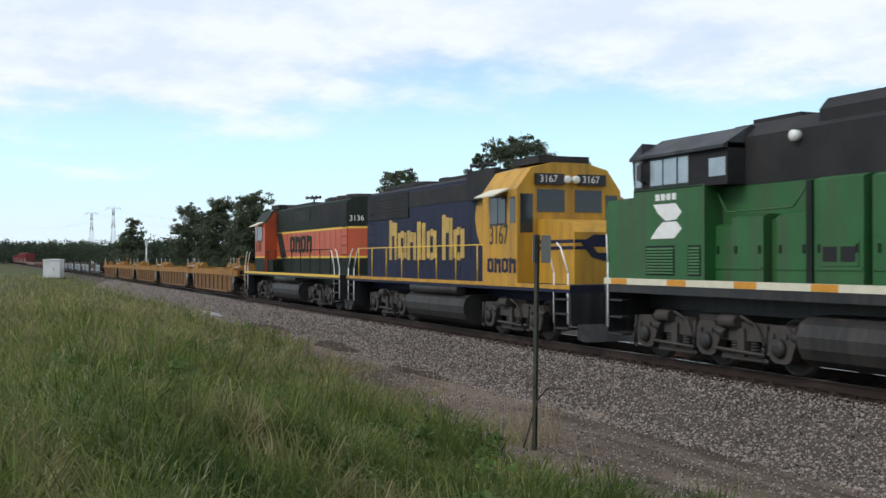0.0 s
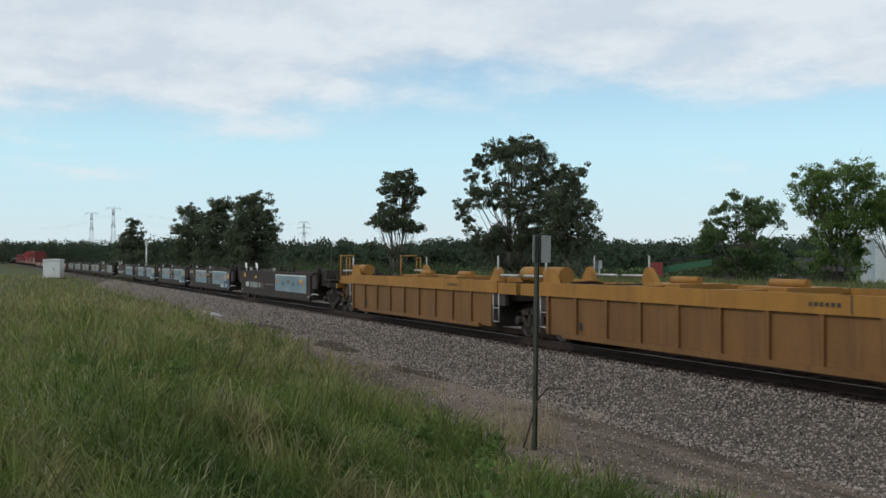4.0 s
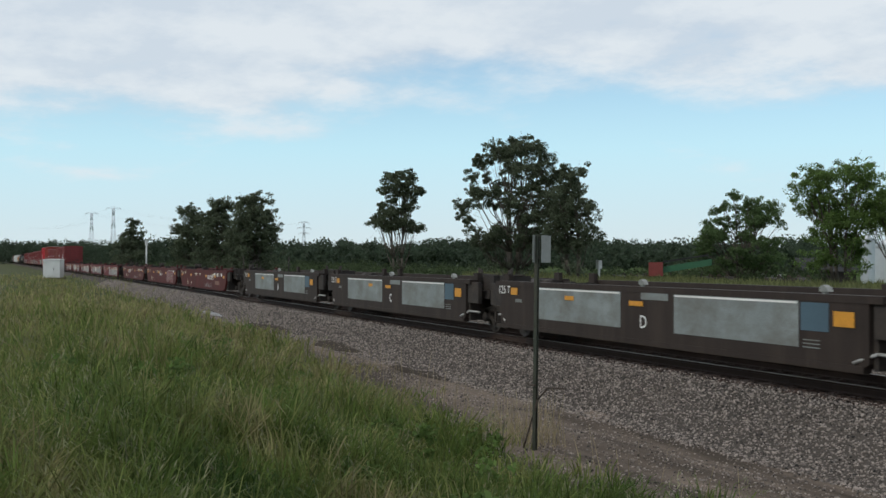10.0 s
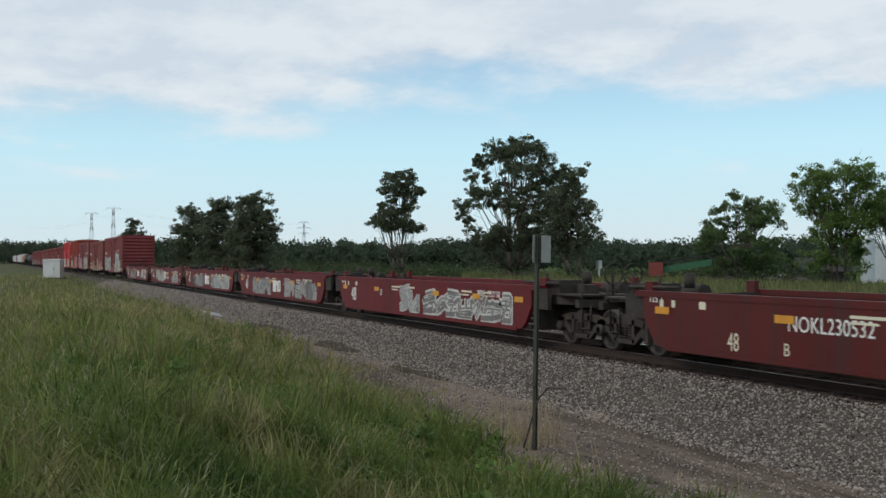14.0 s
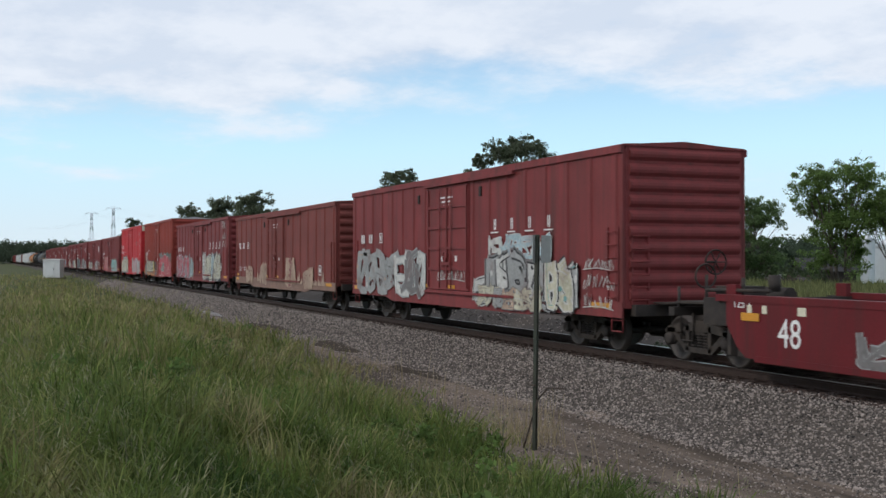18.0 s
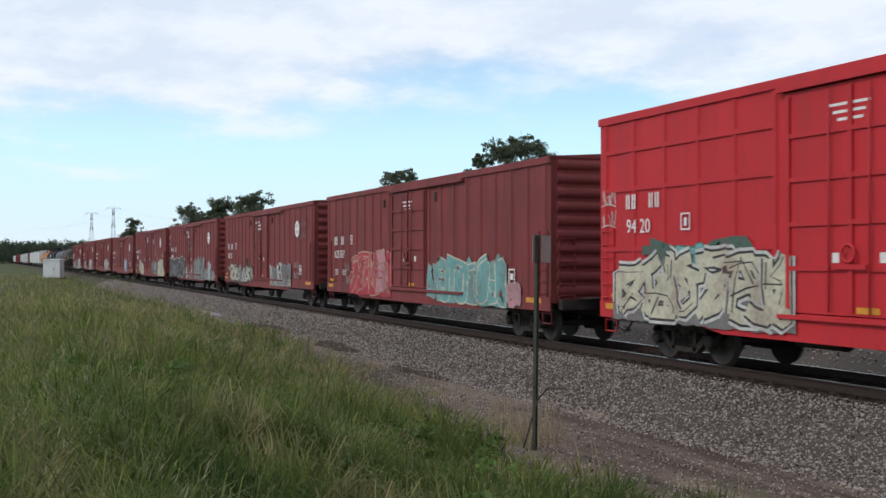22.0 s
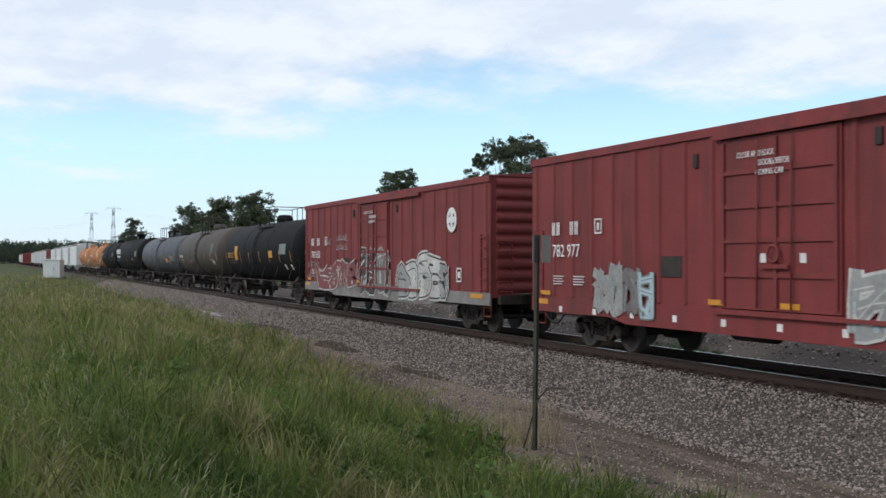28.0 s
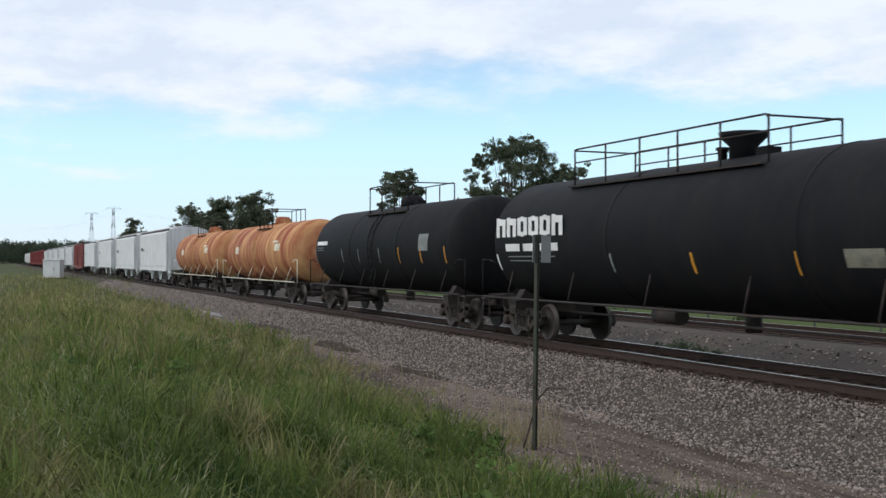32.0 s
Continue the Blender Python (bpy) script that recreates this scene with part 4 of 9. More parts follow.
def boxcar(x, length, eave, paint, label, ribs=8, door_x=-0.25, door_w=3.1, plug=True, sill_mat=None, roof_mat=None, horizontal=False, cap=None):
    """Steel box car: ribbed sides, door with rods, corrugated ends, ridged roof, side sills, two trucks, couplers, ladders."""
    car = thing("boxcar", label, "boxcar", "box cars of the train", pose(x, TRACK_Y, 0))
    P_ = M[paint]
    h, z0 = length / 2, 1.02
    # side walls with a door opening on the near side and a plain far wall
    for s in (-1, 1):
        bm = bmesh.new()
        y0, y1 = s * (SIDE - 0.06), s * SIDE
        d0, d1 = door_x - door_w / 2, door_x + door_w / 2
        bx(bm, -h, d0, y0, y1, z0, eave)
        bx(bm, d1, h, y0, y1, z0, eave)
        bx(bm, d0, d1, y0, y1, eave - 0.22, eave)
        bx(bm, d0, d1, y0, y1, z0, z0 + 0.12)
        part("side_wall", bm, P_, car)
        for a, b, n in ((-h + 0.25, d0 - 0.25, ribs), (d1 + 0.25, h - 0.25, ribs)):
            bm = bmesh.new()
            prism(bm, [(-0.075, s * SIDE), (-0.04, s * (SIDE + 0.042)), (0.04, s * (SIDE + 0.042)), (0.075, s * SIDE)], z0 + 0.18, eave - 0.16, "z")
            me = to_mesh("side_post", bm, P_)
            for i in range(n):
                share("side_post", me, car, pose(a + (b - a) * i / (n - 1), 0, 0))
        bm = bmesh.new()
        bx(bm, -h - 0.02, h + 0.02, s * SIDE, s * (SIDE + 0.05), eave - 0.14, eave + 0.02)
        part("top_rail", bm, P_, car)
        bm = bmesh.new()
        prism(bm, [(-h, z0 + 0.14), (h, z0 + 0.14), (h, 0.82), (h - 3.6, 0.82), (h - 4.3, 0.70), (-h + 4.3, 0.70), (-h + 3.6, 0.82), (-h, 0.82)],
              s * (SIDE - 0.02), s * (SIDE + 0.022))
        part("side_sill", bm, M[sill_mat] if sill_mat else P_, car)
        # door
        bm = bmesh.new()
        inset = 0.03
        bx(bm, d0 + 0.02, d1 - 0.02, s * (SIDE - 0.05), s * (SIDE + inset), z0 + 0.16, eave - 0.26)
        door = part("door", bm, P_, car)
        bm = bmesh.new()
        bx(bm, d0 + 0.12, d1 - 0.12, s * (SIDE + inset), s * (SIDE + inset + 0.035), -0.04, 0.04)
        me = to_mesh("door_brace", bm, P_)
        for k in range(1, 5):
            share("door_brace", me, door, pose(0, 0, z0 + 0.16 + (eave - 0.42 - z0) * k / 5))
        bm = bmesh.new()
        bx(bm, -0.045, 0.045, s * (SIDE + inset), s * (SIDE + inset + 0.045), z0 + 0.22, eave - 0.32)
        me = to_mesh("door_stile", bm, P_)
        for k in (0.0, 0.5, 1.0):
            share("door_stile", me, door, pose(d0 + 0.12 + (door_w - 0.24) * k, 0, 0))
        bm = bmesh.new()
        for k in (0.36, 0.64):
            xx = d0 + door_w * k
            rod(bm, (xx, s * (SIDE + 0.10), z0 + 0.2), (xx, s * (SIDE + 0.10), eave - 0.35), 0.018, 6)
        lathe(bm, [(s * (SIDE + 0.10), 0.16), (s * (SIDE + 0.13), 0.16), (s * (SIDE + 0.13), 0.12), (s * (SIDE + 0.10), 0.12)], 16, "y", (door_x, 0, 2.15), hoop=True)
        bx(bm, door_x - 0.35, door_x + 0.35, s * (SIDE + 0.07), s * (SIDE + 0.10), 1.9, 1.98)
        part("door_rod", bm, P_, door)
        bm = bmesh.new()
        bx(bm, d0 - 0.12, d1 + (2.9 if plug else 0.4), s * (SIDE + 0.05), s * (SIDE + 0.12), eave - 0.24, eave - 0.15)
        part("door_track", bm, P_, car)
        bm = bmesh.new()
        bx(bm, d0 - 0.12, d1 + (2.9 if plug else 0.4), s * (SIDE + 0.028), s * (SIDE + 0.10), z0 + 0.05, z0 + 0.12)
        part("door_track", bm, P_, car)
        if horizontal:
            for zz in (z0 + 1.25, z0 + 2.5, eave - 0.75):
                for a, b in ((-h + 0.15, d0 - 0.2), (d1 + 0.2, h - 0.15)):
                    bm = bmesh.new()
                    bx(bm, a, b, s * SIDE, s * (SIDE + 0.036), zz - 0.045, zz + 0.045)
                    part("side_stiffener", bm, P_, car)
    # ends: deep horizontal corrugations
    for s in (-1, 1):
        bm = bmesh.new()
        bx(bm, s * (h - 0.06), s * h, -SIDE + 0.07, SIDE - 0.07, z0, eave + 0.03)
        if cap:
            bx(bm, s * (h + 0.003), s * (h + 0.09), -SIDE + 0.05, SIDE - 0.05, eave - 0.48, eave - 0.02, 1)
        end = part("car_end", bm, [P_, M[cap or paint]], car)
        bm = bmesh.new()
        q, n = 0.135, 10
        prism(bm, [(s * h, -q), (s * (h + 0.055), -q * 0.45), (s * (h + 0.065), 0), (s * (h + 0.055), q * 0.45), (s * h, q)], -SIDE + 0.16, SIDE - 0.16)
        me = to_mesh("corrugation", bm, P_)
        for i in range(n - (1 if cap else 0)):
            share("corrugation", me, end, pose(0, 0, z0 + 0.28 + (eave - z0 - 0.45) * i / (n - 1)))
        ladder(car, s * (h + 0.01), -SIDE + 0.42, 1.2, 2.55, 0.40, 6, P_, "y") if s > 0 else None
        bm = bmesh.new()
        bx(bm, s * (h - 0.02), s * (h + 0.16), -1.35, 1.35, 0.86, 1.10)
        bx(bm, s * (h + 0.05), s * (h + 0.62), -0.85, 0.85, 1.12, 1.15)
        part("end_platform", bm, M["under"], car)
        add_coupler(car, s * (h + 0.92), s)
        # corner steps
        for q in (-1, 1):
            bm = bmesh.new()
            tube(bm, [(s * (h - 0.10), q * 1.5, 1.0), (s * (h - 0.10), q * 1.5, 0.52), (s * (h - 0.55), q * 1.5, 0.52), (s * (h - 0.55), q * 1.5, 1.0)], 0.018, 5)
            tube(bm, [(s * (h - 0.10), q * 1.5, 0.76), (s * (h - 0.55), q * 1.5, 0.76)], 0.016, 5)
            part("step", bm, P_, car)
        ladder(car, s * (h - 0.36), -SIDE, 1.25, 2.65, 0.42, 6, P_)
    # brake wheel at the leading end
    bm = bmesh.new()
    lathe(bm, [(h + 0.30, 0.27), (h + 0.33, 0.28), (h + 0.36, 0.27), (h + 0.33, 0.245)], 20, "x", (0, 0.55, 2.0), hoop=True)
    for k in range(3):
        rod(bm, (h + 0.33, 0.55 + 0.26 * math.cos(k * 1.047), 2.0 + 0.26 * math.sin(k * 1.047)), (h + 0.33, 0.55 - 0.26 * math.cos(k * 1.047), 2.0 - 0.26 * math.sin(k * 1.047)), 0.014, 5)
    rod(bm, (h, 0.55, 2.0), (h + 0.34, 0.55, 2.0), 0.03)
    part("brake_wheel", bm, M["under"], car)
    # roof with cross ribs
    bm = bmesh.new()
    prism(bm, [(-SIDE - 0.02, eave + 0.0), (-SIDE + 0.02, eave + 0.04), (0, eave + 0.11), (SIDE - 0.02, eave + 0.04), (SIDE + 0.02, eave + 0.0)], -h - 0.03, h + 0.03, "x")
    n = int(length / 1.05)
    for i in range(n + 1):
        xx = -h + 0.03 + (length - 0.06) * i / n
        prism(bm, [(-SIDE, eave + 0.03), (0, eave + 0.14), (SIDE, eave + 0.03), (0, eave + 0.08)], xx - 0.03, xx + 0.03, "x")
    part("roof", bm, M[roof_mat] if roof_mat else P_, car)
    # underframe
    bm = bmesh.new()
    bx(bm, -h + 0.2, h - 0.2, -0.22, 0.22, 0.70, 1.02)
    for i in range(9):
        xx = -h + 1.0 + (length - 2) * i / 8
        bx(bm, xx - 0.06, xx + 0.06, -SIDE + 0.08, SIDE - 0.08, 0.84, 1.02)
    part("underframe", bm, M["under"], car)
    bm = bmesh.new()
    rod(bm, (-2.2, -0.9, 0.74), (-1.1, -0.9, 0.74), 0.2, 14)
    bx(bm, -0.4, 0.2, -0.95, -0.6, 0.62, 0.9)
    tube(bm, [(-h + 1.5, -0.45, 0.68), (h - 1.5, -0.45, 0.68)], 0.02, 5)
    part("brake_gear", bm, M["under"], car)
    add_truck(car, -h + 2.35)
    add_truck(car, h - 2.35)
    # small corner marks
    bm = bmesh.new()
    bx(bm, h - 1.25, h - 0.45, -SIDE - 0.032, -SIDE - 0.028, 1.0, 1.12)
    part("reflector_strip", bm, M["mark_yellow"], car)
    bm = bmesh.new()
    bx(bm, -h + 0.25, -h + 0.85, -SIDE - 0.032, -SIDE - 0.028, 1.0, 1.12)
    part("reflector_strip", bm, M["mark_yellow"], car)
    return car, h


def box_marks(car, h, digits, eave, x_off=1.35, emblem=True, door_x=-0.25, size=0.30, mark_z=2.62, number_z=2.12):
    """Reporting marks as bars, the number, stencilled data bars, the round emblem and the white consolidated box."""
    y = -SIDE - 0.045
    letter_strips("marking_bar", -h + x_off, 2, size, y, mark_z, M["white"], car)
    letter_strips("marking_bar", -h + x_off + 0.85, 2, size, y, mark_z, M["white"], car)
    if digits:
        lettering("car_number", digits, size, -h + x_off, y, number_z, M["white"], car, wide=0.95)
    for k, (a, b) in enumerate(((0.05, 0.55), (1.0, 1.5))):
        for i in range(4):
            bars("data_bar", [(-h + x_off + a, -h + x_off + b - 0.08 * (i % 2))], y, 1.66 - i * 0.06, 1.678 - i * 0.06, M["white"], car)
    if emblem:
        bm = bmesh.new()
        cx, cz = h - 2.55, eave - 1.08
        ribbon(bm, [(cx + 0.2925 * math.cos(math.tau * k / 40), cz + 0.2925 * math.sin(math.tau * k / 40)) for k in range(40)], 0.135, y - 0.003, 0, True)
        bx(bm, cx - 0.085, cx + 0.085, y - 0.003, y, cz - 0.23, cz + 0.23)
        bx(bm, cx - 0.23, cx - 0.085, y - 0.003, y, cz - 0.085, cz + 0.085)
        bx(bm, cx + 0.085, cx + 0.23, y - 0.003, y, cz - 0.085, cz + 0.085)
        part("round_emblem", bm, [M["white"], M["box_red"]], car, "white round emblem with a cross")
    for q in (-2.3, 2.3) if eave < 5 else ():
        bm = bmesh.new()
        bx(bm, door_x + q - 0.07, door_x + q + 0.07, -SIDE - 0.04, -SIDE, eave - 0.68, eave - 0.42)
        part("vent_hood", bm, M["under"], car)
    bm = bmesh.new()
    for a, b, c, d in ((0, 0.30, 0, 0.03), (0, 0.30, 0.30, 0.33), (0, 0.03, 0.03, 0.30), (0.27, 0.30, 0.03, 0.30), (0.11, 0.19, 0.08, 0.24)):
        bx(bm, -h + x_off + 1.95 + a, -h + x_off + 1.95 + b, y - 0.004, y, 2.62 + c, 2.62 + d)
    part("stencil_box", bm, M["white"], car)
    for a in (-h + 0.5, -1.95 - 0.2, door_x + 0.1):
        bm = bmesh.new()
        bx(bm, a, a + 0.48, -SIDE - 0.044, -SIDE - 0.038, 1.22, 1.32)
        part("reflector", bm, M["mark_yellow"], car)
    bm = bmesh.new()
    x0 = h - 2.2
    for a, b, c, d in ((0, 0.36, 0, 0.04), (0, 0.36, 0.36, 0.40), (0, 0.04, 0.04, 0.36), (0.32, 0.36, 0.04, 0.36), (0.10, 0.26, 0.12, 0.28)):
        bx(bm, x0 + a, x0 + b, y - 0.004, y, 1.42 + c, 1.42 + d)
    part("stencil_box", bm, M["white"], car)
    if emblem:
        for i, (text, a) in enumerate((("CLOSE AND LOCK", -1.0), ("DOORS BEFORE", -0.42), ("MOVING CAR", -0.5))):
            lettering("door_notice", text, 0.105, door_x + a, -SIDE - 0.080, eave - 0.62 - i * 0.165, M["white"], car, wide=0.82)
    for i, w in enumerate((0.9, 0.7, 0.55) if not emblem else ()):
        bars("door_stencil", [(door_x - 0.5 + 0.1 * i, door_x - 0.5 + 0.1 * i + w)], -SIDE - 0.032, eave - 0.62 - i * 0.12, eave - 0.575 - i * 0.12, M["white"], car)
    for a in (-0.42, 0.58):
        bars("door_placard", [(door_x + a, door_x + a + 0.15)], -SIDE - 0.036, 2.0, 2.16, M["white"], car)


# ---------------------------------------------------------------- well cars
def well_car(x, well, kind, first=False, last=False, label="", pitch_gap=3.0):
    """One unit of an articulated double-stack car: deep well, top chords, end decks, the truck shared with the unit behind."""
    car = thing("well_car", label, "well car", kind + " articulated well cars", pose(x, TRACK_Y, 0))
    hi = {"yellow": "stack_yellow", "brown": "brown", "red": "well_red", "graffiti": "well_red_fresh"}[kind]
    lo = {"yellow": "stack_low"}.get(kind, hi)
    A, B = M[hi], M[lo]
    h = well / 2
    top = {"yellow": 1.50, "brown": 1.48}.get(kind, 1.40)
    bottom = {"yellow": 0.28, "brown": 0.36}.get(kind, 0.32)
    e = h + pitch_gap / 2                       # end of the unit
    for s in (-1, 1):
        bm = bmesh.new()
        y0, y1 = s * (SIDE - 0.10), s * (SIDE - (0.06 if kind == "yellow" else 0.0))
        bx(bm, -h, h, y0, y1, bottom, top - 0.02) if kind == "yellow" else \
            prism(bm, [(-h, top), (h, top), (h, 0.90), (h - 0.30, 0.50), (h - 0.55, bottom), (-h + 0.55, bottom), (-h + 0.30, 0.50), (-h, 0.90)] if kind != "brown"
                  else [(-h, top), (h, top), (h, bottom + 0.1), (h - 0.15, bottom), (-h + 0.15, bottom), (-h, bottom + 0.1)], y0, y1)
        part("well_side", bm, B, car)
        bm = bmesh.new()
        if kind == "yellow":
            bx(bm, -h - 0.35, h + 0.35, s * (SIDE - 0.12), s * SIDE, 1.18, top)
            for q in (-1, 1):                   # the chord runs on, a little lower, over the shared truck
                bx(bm, min(q * (h + 0.36), q * (h + 1.42)), max(q * (h + 0.36), q * (h + 1.42)), s * (SIDE - 0.16), s * (SIDE - 0.03), 1.16, top - 0.05)
        else:
            bx(bm, -h - 0.3, h + 0.3, s * (SIDE - 0.22), s * (SIDE + 0.012), top - 0.10, top + 0.02)
        part("top_chord", bm, A, car, bevel=0.012)
        if kind == "yellow":
            bm = bmesh.new()
            bx(bm, -0.06, 0.06, s * (SIDE - 0.07), s * (SIDE + 0.0), bottom, 1.18)
            me = to_mesh("side_rib", bm, B)
            for i in range(10):
                share("side_rib", me, car, pose(-h + 0.06 + (well - 0.12) * i / 9, 0, 0))
        bm = bmesh.new()
        bx(bm, -h + (0.8 if kind != "brown" else 0.1), h - (0.8 if kind != "brown" else 0.1), s * (SIDE - 0.16), s * (SIDE + 0.015), bottom - 0.05, bottom + 0.06)
        part("bottom_sill", bm, B, car)
    bm = bmesh.new()
    for i in range(7):
        xx = -h + 0.4 + (well - 0.8) * i / 6
        bx(bm, xx - 0.2, xx + 0.2, -SIDE + 0.1, SIDE - 0.1, bottom, bottom + 0.12)
    bx(bm, -h + 0.2, h - 0.2, -0.15, 0.15, bottom, bottom + 0.1)
    part("well_floor", bm, M["under"], car)
    for s, is_end in ((1, first), (-1, last)):
        out = e + (1.2 if is_end else 0.0)
        bm = bmesh.new()
        bx(bm, s * h, s * (h + 0.10), -SIDE + 0.10, SIDE - 0.10, bottom, top - 0.05)
        prism(bm, [(s * h, -1.3), (s * (h + 0.9), -1.25), (s * (out - 0.2), -0.55), (s * (out - 0.2), 0.55), (s * (h + 0.9), 1.25), (s * h, 1.3)], 0.98, 1.20, "z")
        bx(bm, s * h, s * (out - 0.05), -0.32, 0.32, 0.78, 1.24)
        for q in (-1, 1):
            bx(bm, s * (h + 0.05), s * (h + 0.75), q * (SIDE - 0.16), q * (SIDE - 0.05), 0.85, top - 0.05)
        part("end_deck", bm, M["under"], car)
        for q in (-1, 1):                       # container guides and hand posts above the deck
            bm = bmesh.new()
            if kind == "yellow":
                prism(bm, [(s * (h - 0.30), top - 0.03), (s * (h + 0.34), top - 0.03), (s * (h + 0.26), top + 0.22), (s * (h + 0.12), top + 0.36), (s * (h + 0.02), top + 0.34)], q * 1.40 - 0.08, q * 1.40 + 0.08)
            else:
                bx(bm, s * (h + 0.02), s * (h + 0.30), q * 1.28 - 0.06, q * 1.28 + 0.06, top - 0.05, top + 0.20)
            part("container_guide", bm, A, car, bevel=0.02)
            if kind == "yellow":
                bm = bmesh.new()
                tube(bm, [(s * (h + 0.20), q * 1.46, top), (s * (h + 0.20), q * 1.46, top + 0.66)], 0.022, 6)
                tube(bm, [(s * (h + 0.36), q * 1.44, top + 0.14), (s * (h + 1.40), q * 1.44, top + 0.14)], 0.040, 6)
                part("guard_rail", bm, M["roof_grey"], car)
                bm = bmesh.new()
                xs = s * (h + 0.20)
                tube(bm, [(xs - 0.17, q * 1.52, 1.16), (xs - 0.17, q * 1.52, 0.42), (xs + 0.17, q * 1.52, 0.42), (xs + 0.17, q * 1.52, 1.16)], 0.020, 6)
                tube(bm, [(xs - 0.17, q * 1.52, 0.78), (xs + 0.17, q * 1.52, 0.78)], 0.018, 6)
                part("step", bm, M["roof_grey"], car)
            if kind == "yellow" and is_end:
                bm = bmesh.new()
                tube(bm, [(s * (h + 0.75), q * 1.42, 1.15), (s * (h + 0.75), q * 1.42, top + 0.62), (s * (h + 1.15), q * 1.42, top + 0.62), (s * (h + 1.15), q * 1.42, 1.15)], 0.022, 6)
                part("hand_post", bm, A, car)
        bm = bmesh.new()
        if kind == "yellow":
            rod(bm, (s * (h + 0.45), -0.75, top + 0.16), (s * (h + 1.35), -0.75, top + 0.16), 0.21, 18)
        else:
            rod(bm, (s * (h + 0.5), 0.3, 1.35), (s * (h + 1.3), 0.3, 1.35), 0.17, 14)
        part("brake_reservoir", bm, M["under"] if kind != "yellow" else A, car)
        bm = bmesh.new()
        bx(bm, s * (h + 0.45), s * (h + 1.2), -0.75, -0.35, 1.2, 1.45)
        part("valve_box", bm, M["under"] if kind != "yellow" else A, car)
        bm = bmesh.new()
        bx(bm, s * (h + 0.2), s * (h + 1.3), 0.85, 1.15, 1.2, 1.25)
        part("deck_grating", bm, M["under"], car)
        if is_end:
            add_truck(car, s * (h + 1.55), HEAVY_MESH, 0.92)
            add_coupler(car, s * (out + 0.35), s)
            bm = bmesh.new()
            rail_top = top + (0.75 if kind in ("yellow", "brown") else 0.12)
            for q in (-1, 1):
                tube(bm, [(s * (out - 0.25), q * 1.25, 1.0), (s * (out - 0.25), q * 1.25, rail_top)], 0.03, 6)
                if kind == "yellow":
                    tube(bm, [(s * (out - 0.25), q * 1.25, rail_top - 0.05), (s * (h + 0.7), q * 1.25, rail_top - 0.05)], 0.022, 6)
                tube(bm, [(s * (out - 0.1), q * 1.1, 1.0), (s * (out - 0.1), q * 1.1, 0.45), (s * (out - 0.5), q * 1.1, 0.45), (s * (out - 0.5), q * 1.1, 1.0)], 0.02, 6)
            bx(bm, s * (out - 0.3), s * (out - 0.12), -1.4, 1.4, 0.95, 1.12)
            bx(bm, s * (h + 0.8), s * (out - 0.2), -1.30, -0.6, 1.2, 1.24)
            part("end_railing", bm, A if kind == "yellow" else M["under"], car)
            bm = bmesh.new()
            lathe(bm, [(s * (out - 0.12), 0.25), (s * (out - 0.09), 0.26), (s * (out - 0.06), 0.25), (s * (out - 0.09), 0.22)], 18, "x", (0, -0.5, top + 0.32), hoop=True)
            rod(bm, (s * (out - 0.12), -0.5, 1.1), (s * (out - 0.12), -0.5, top + 0.35), 0.035, 6)
            part("brake_wheel", bm, M["under"], car)
        elif s < 0:
            add_truck(car, -e, HEAVY_MESH, 0.92)
    return car, h, top


def hitch_light(car, x, z):
    """The small pale hooded box that sits on the top chord, on a short stem."""
    bm = bmesh.new()
    bx(bm, x - 0.03, x + 0.03, -SIDE + 0.03, -SIDE + 0.09, z - 0.02, z + 0.05)
    prism(bm, [(x - 0.10, z + 0.04), (x + 0.11, z + 0.04), (x + 0.07, z + 0.11), (x - 0.01, z + 0.15), (x - 0.08, z + 0.12)], -SIDE + 0.02, -SIDE + 0.13)
    part("hooded_box", bm, M["sign"], car, "small pale hooded box")


def yellow_well(x, i, n):
    car, h, top = well_car(x, 12.1, "yellow", i == 0, i == n - 1, "faded yellow well car with ribbed rusty sides, empty")
    y = -SIDE - 0.004
    rng = random.Random(40 + i)
    bars("data_bar", [(h - 3.0 + 0.13 * k, h - 2.92 + 0.13 * k) for k in range(6)], y, 1.30, 1.37, M["black"], car)
    bars("seam", [(h - 2.05, h - 2.02)], y, 1.20, top, M["black"], car)
    bars("marking_bar", [(-h + 1.5, -h + 1.66)], -SIDE + 0.055, 0.45, 0.62, M["black"], car)
    if i in (1, 2):
        spray(car, -SIDE - 0.002, -h + 1.2, -h + 2.6, 0.35, 0.85, "black", 70 + i, "tag", 3)
        spray(car, -SIDE - 0.002, h - 4.6, h - 3.2, 0.35, 0.85, "black", 80 + i, "tag", 3)
    for q in (-h * 0.45, h * 0.1):
        bm = bmesh.new()
        bx(bm, q - 0.7, q + 0.7, -0.55, 0.75, top - 0.06, top + 0.04)
        bx(bm, q - 0.15, q + 0.15, -SIDE + 0.12, SIDE - 0.12, top - 0.10, top + 0.0)
        rod(bm, (q - 0.5, 0.1, top + 0.10), (q + 0.5, 0.1, top + 0.10), 0.09, 10)
        part("load_divider", bm, M["stack_yellow"], car)
    return car


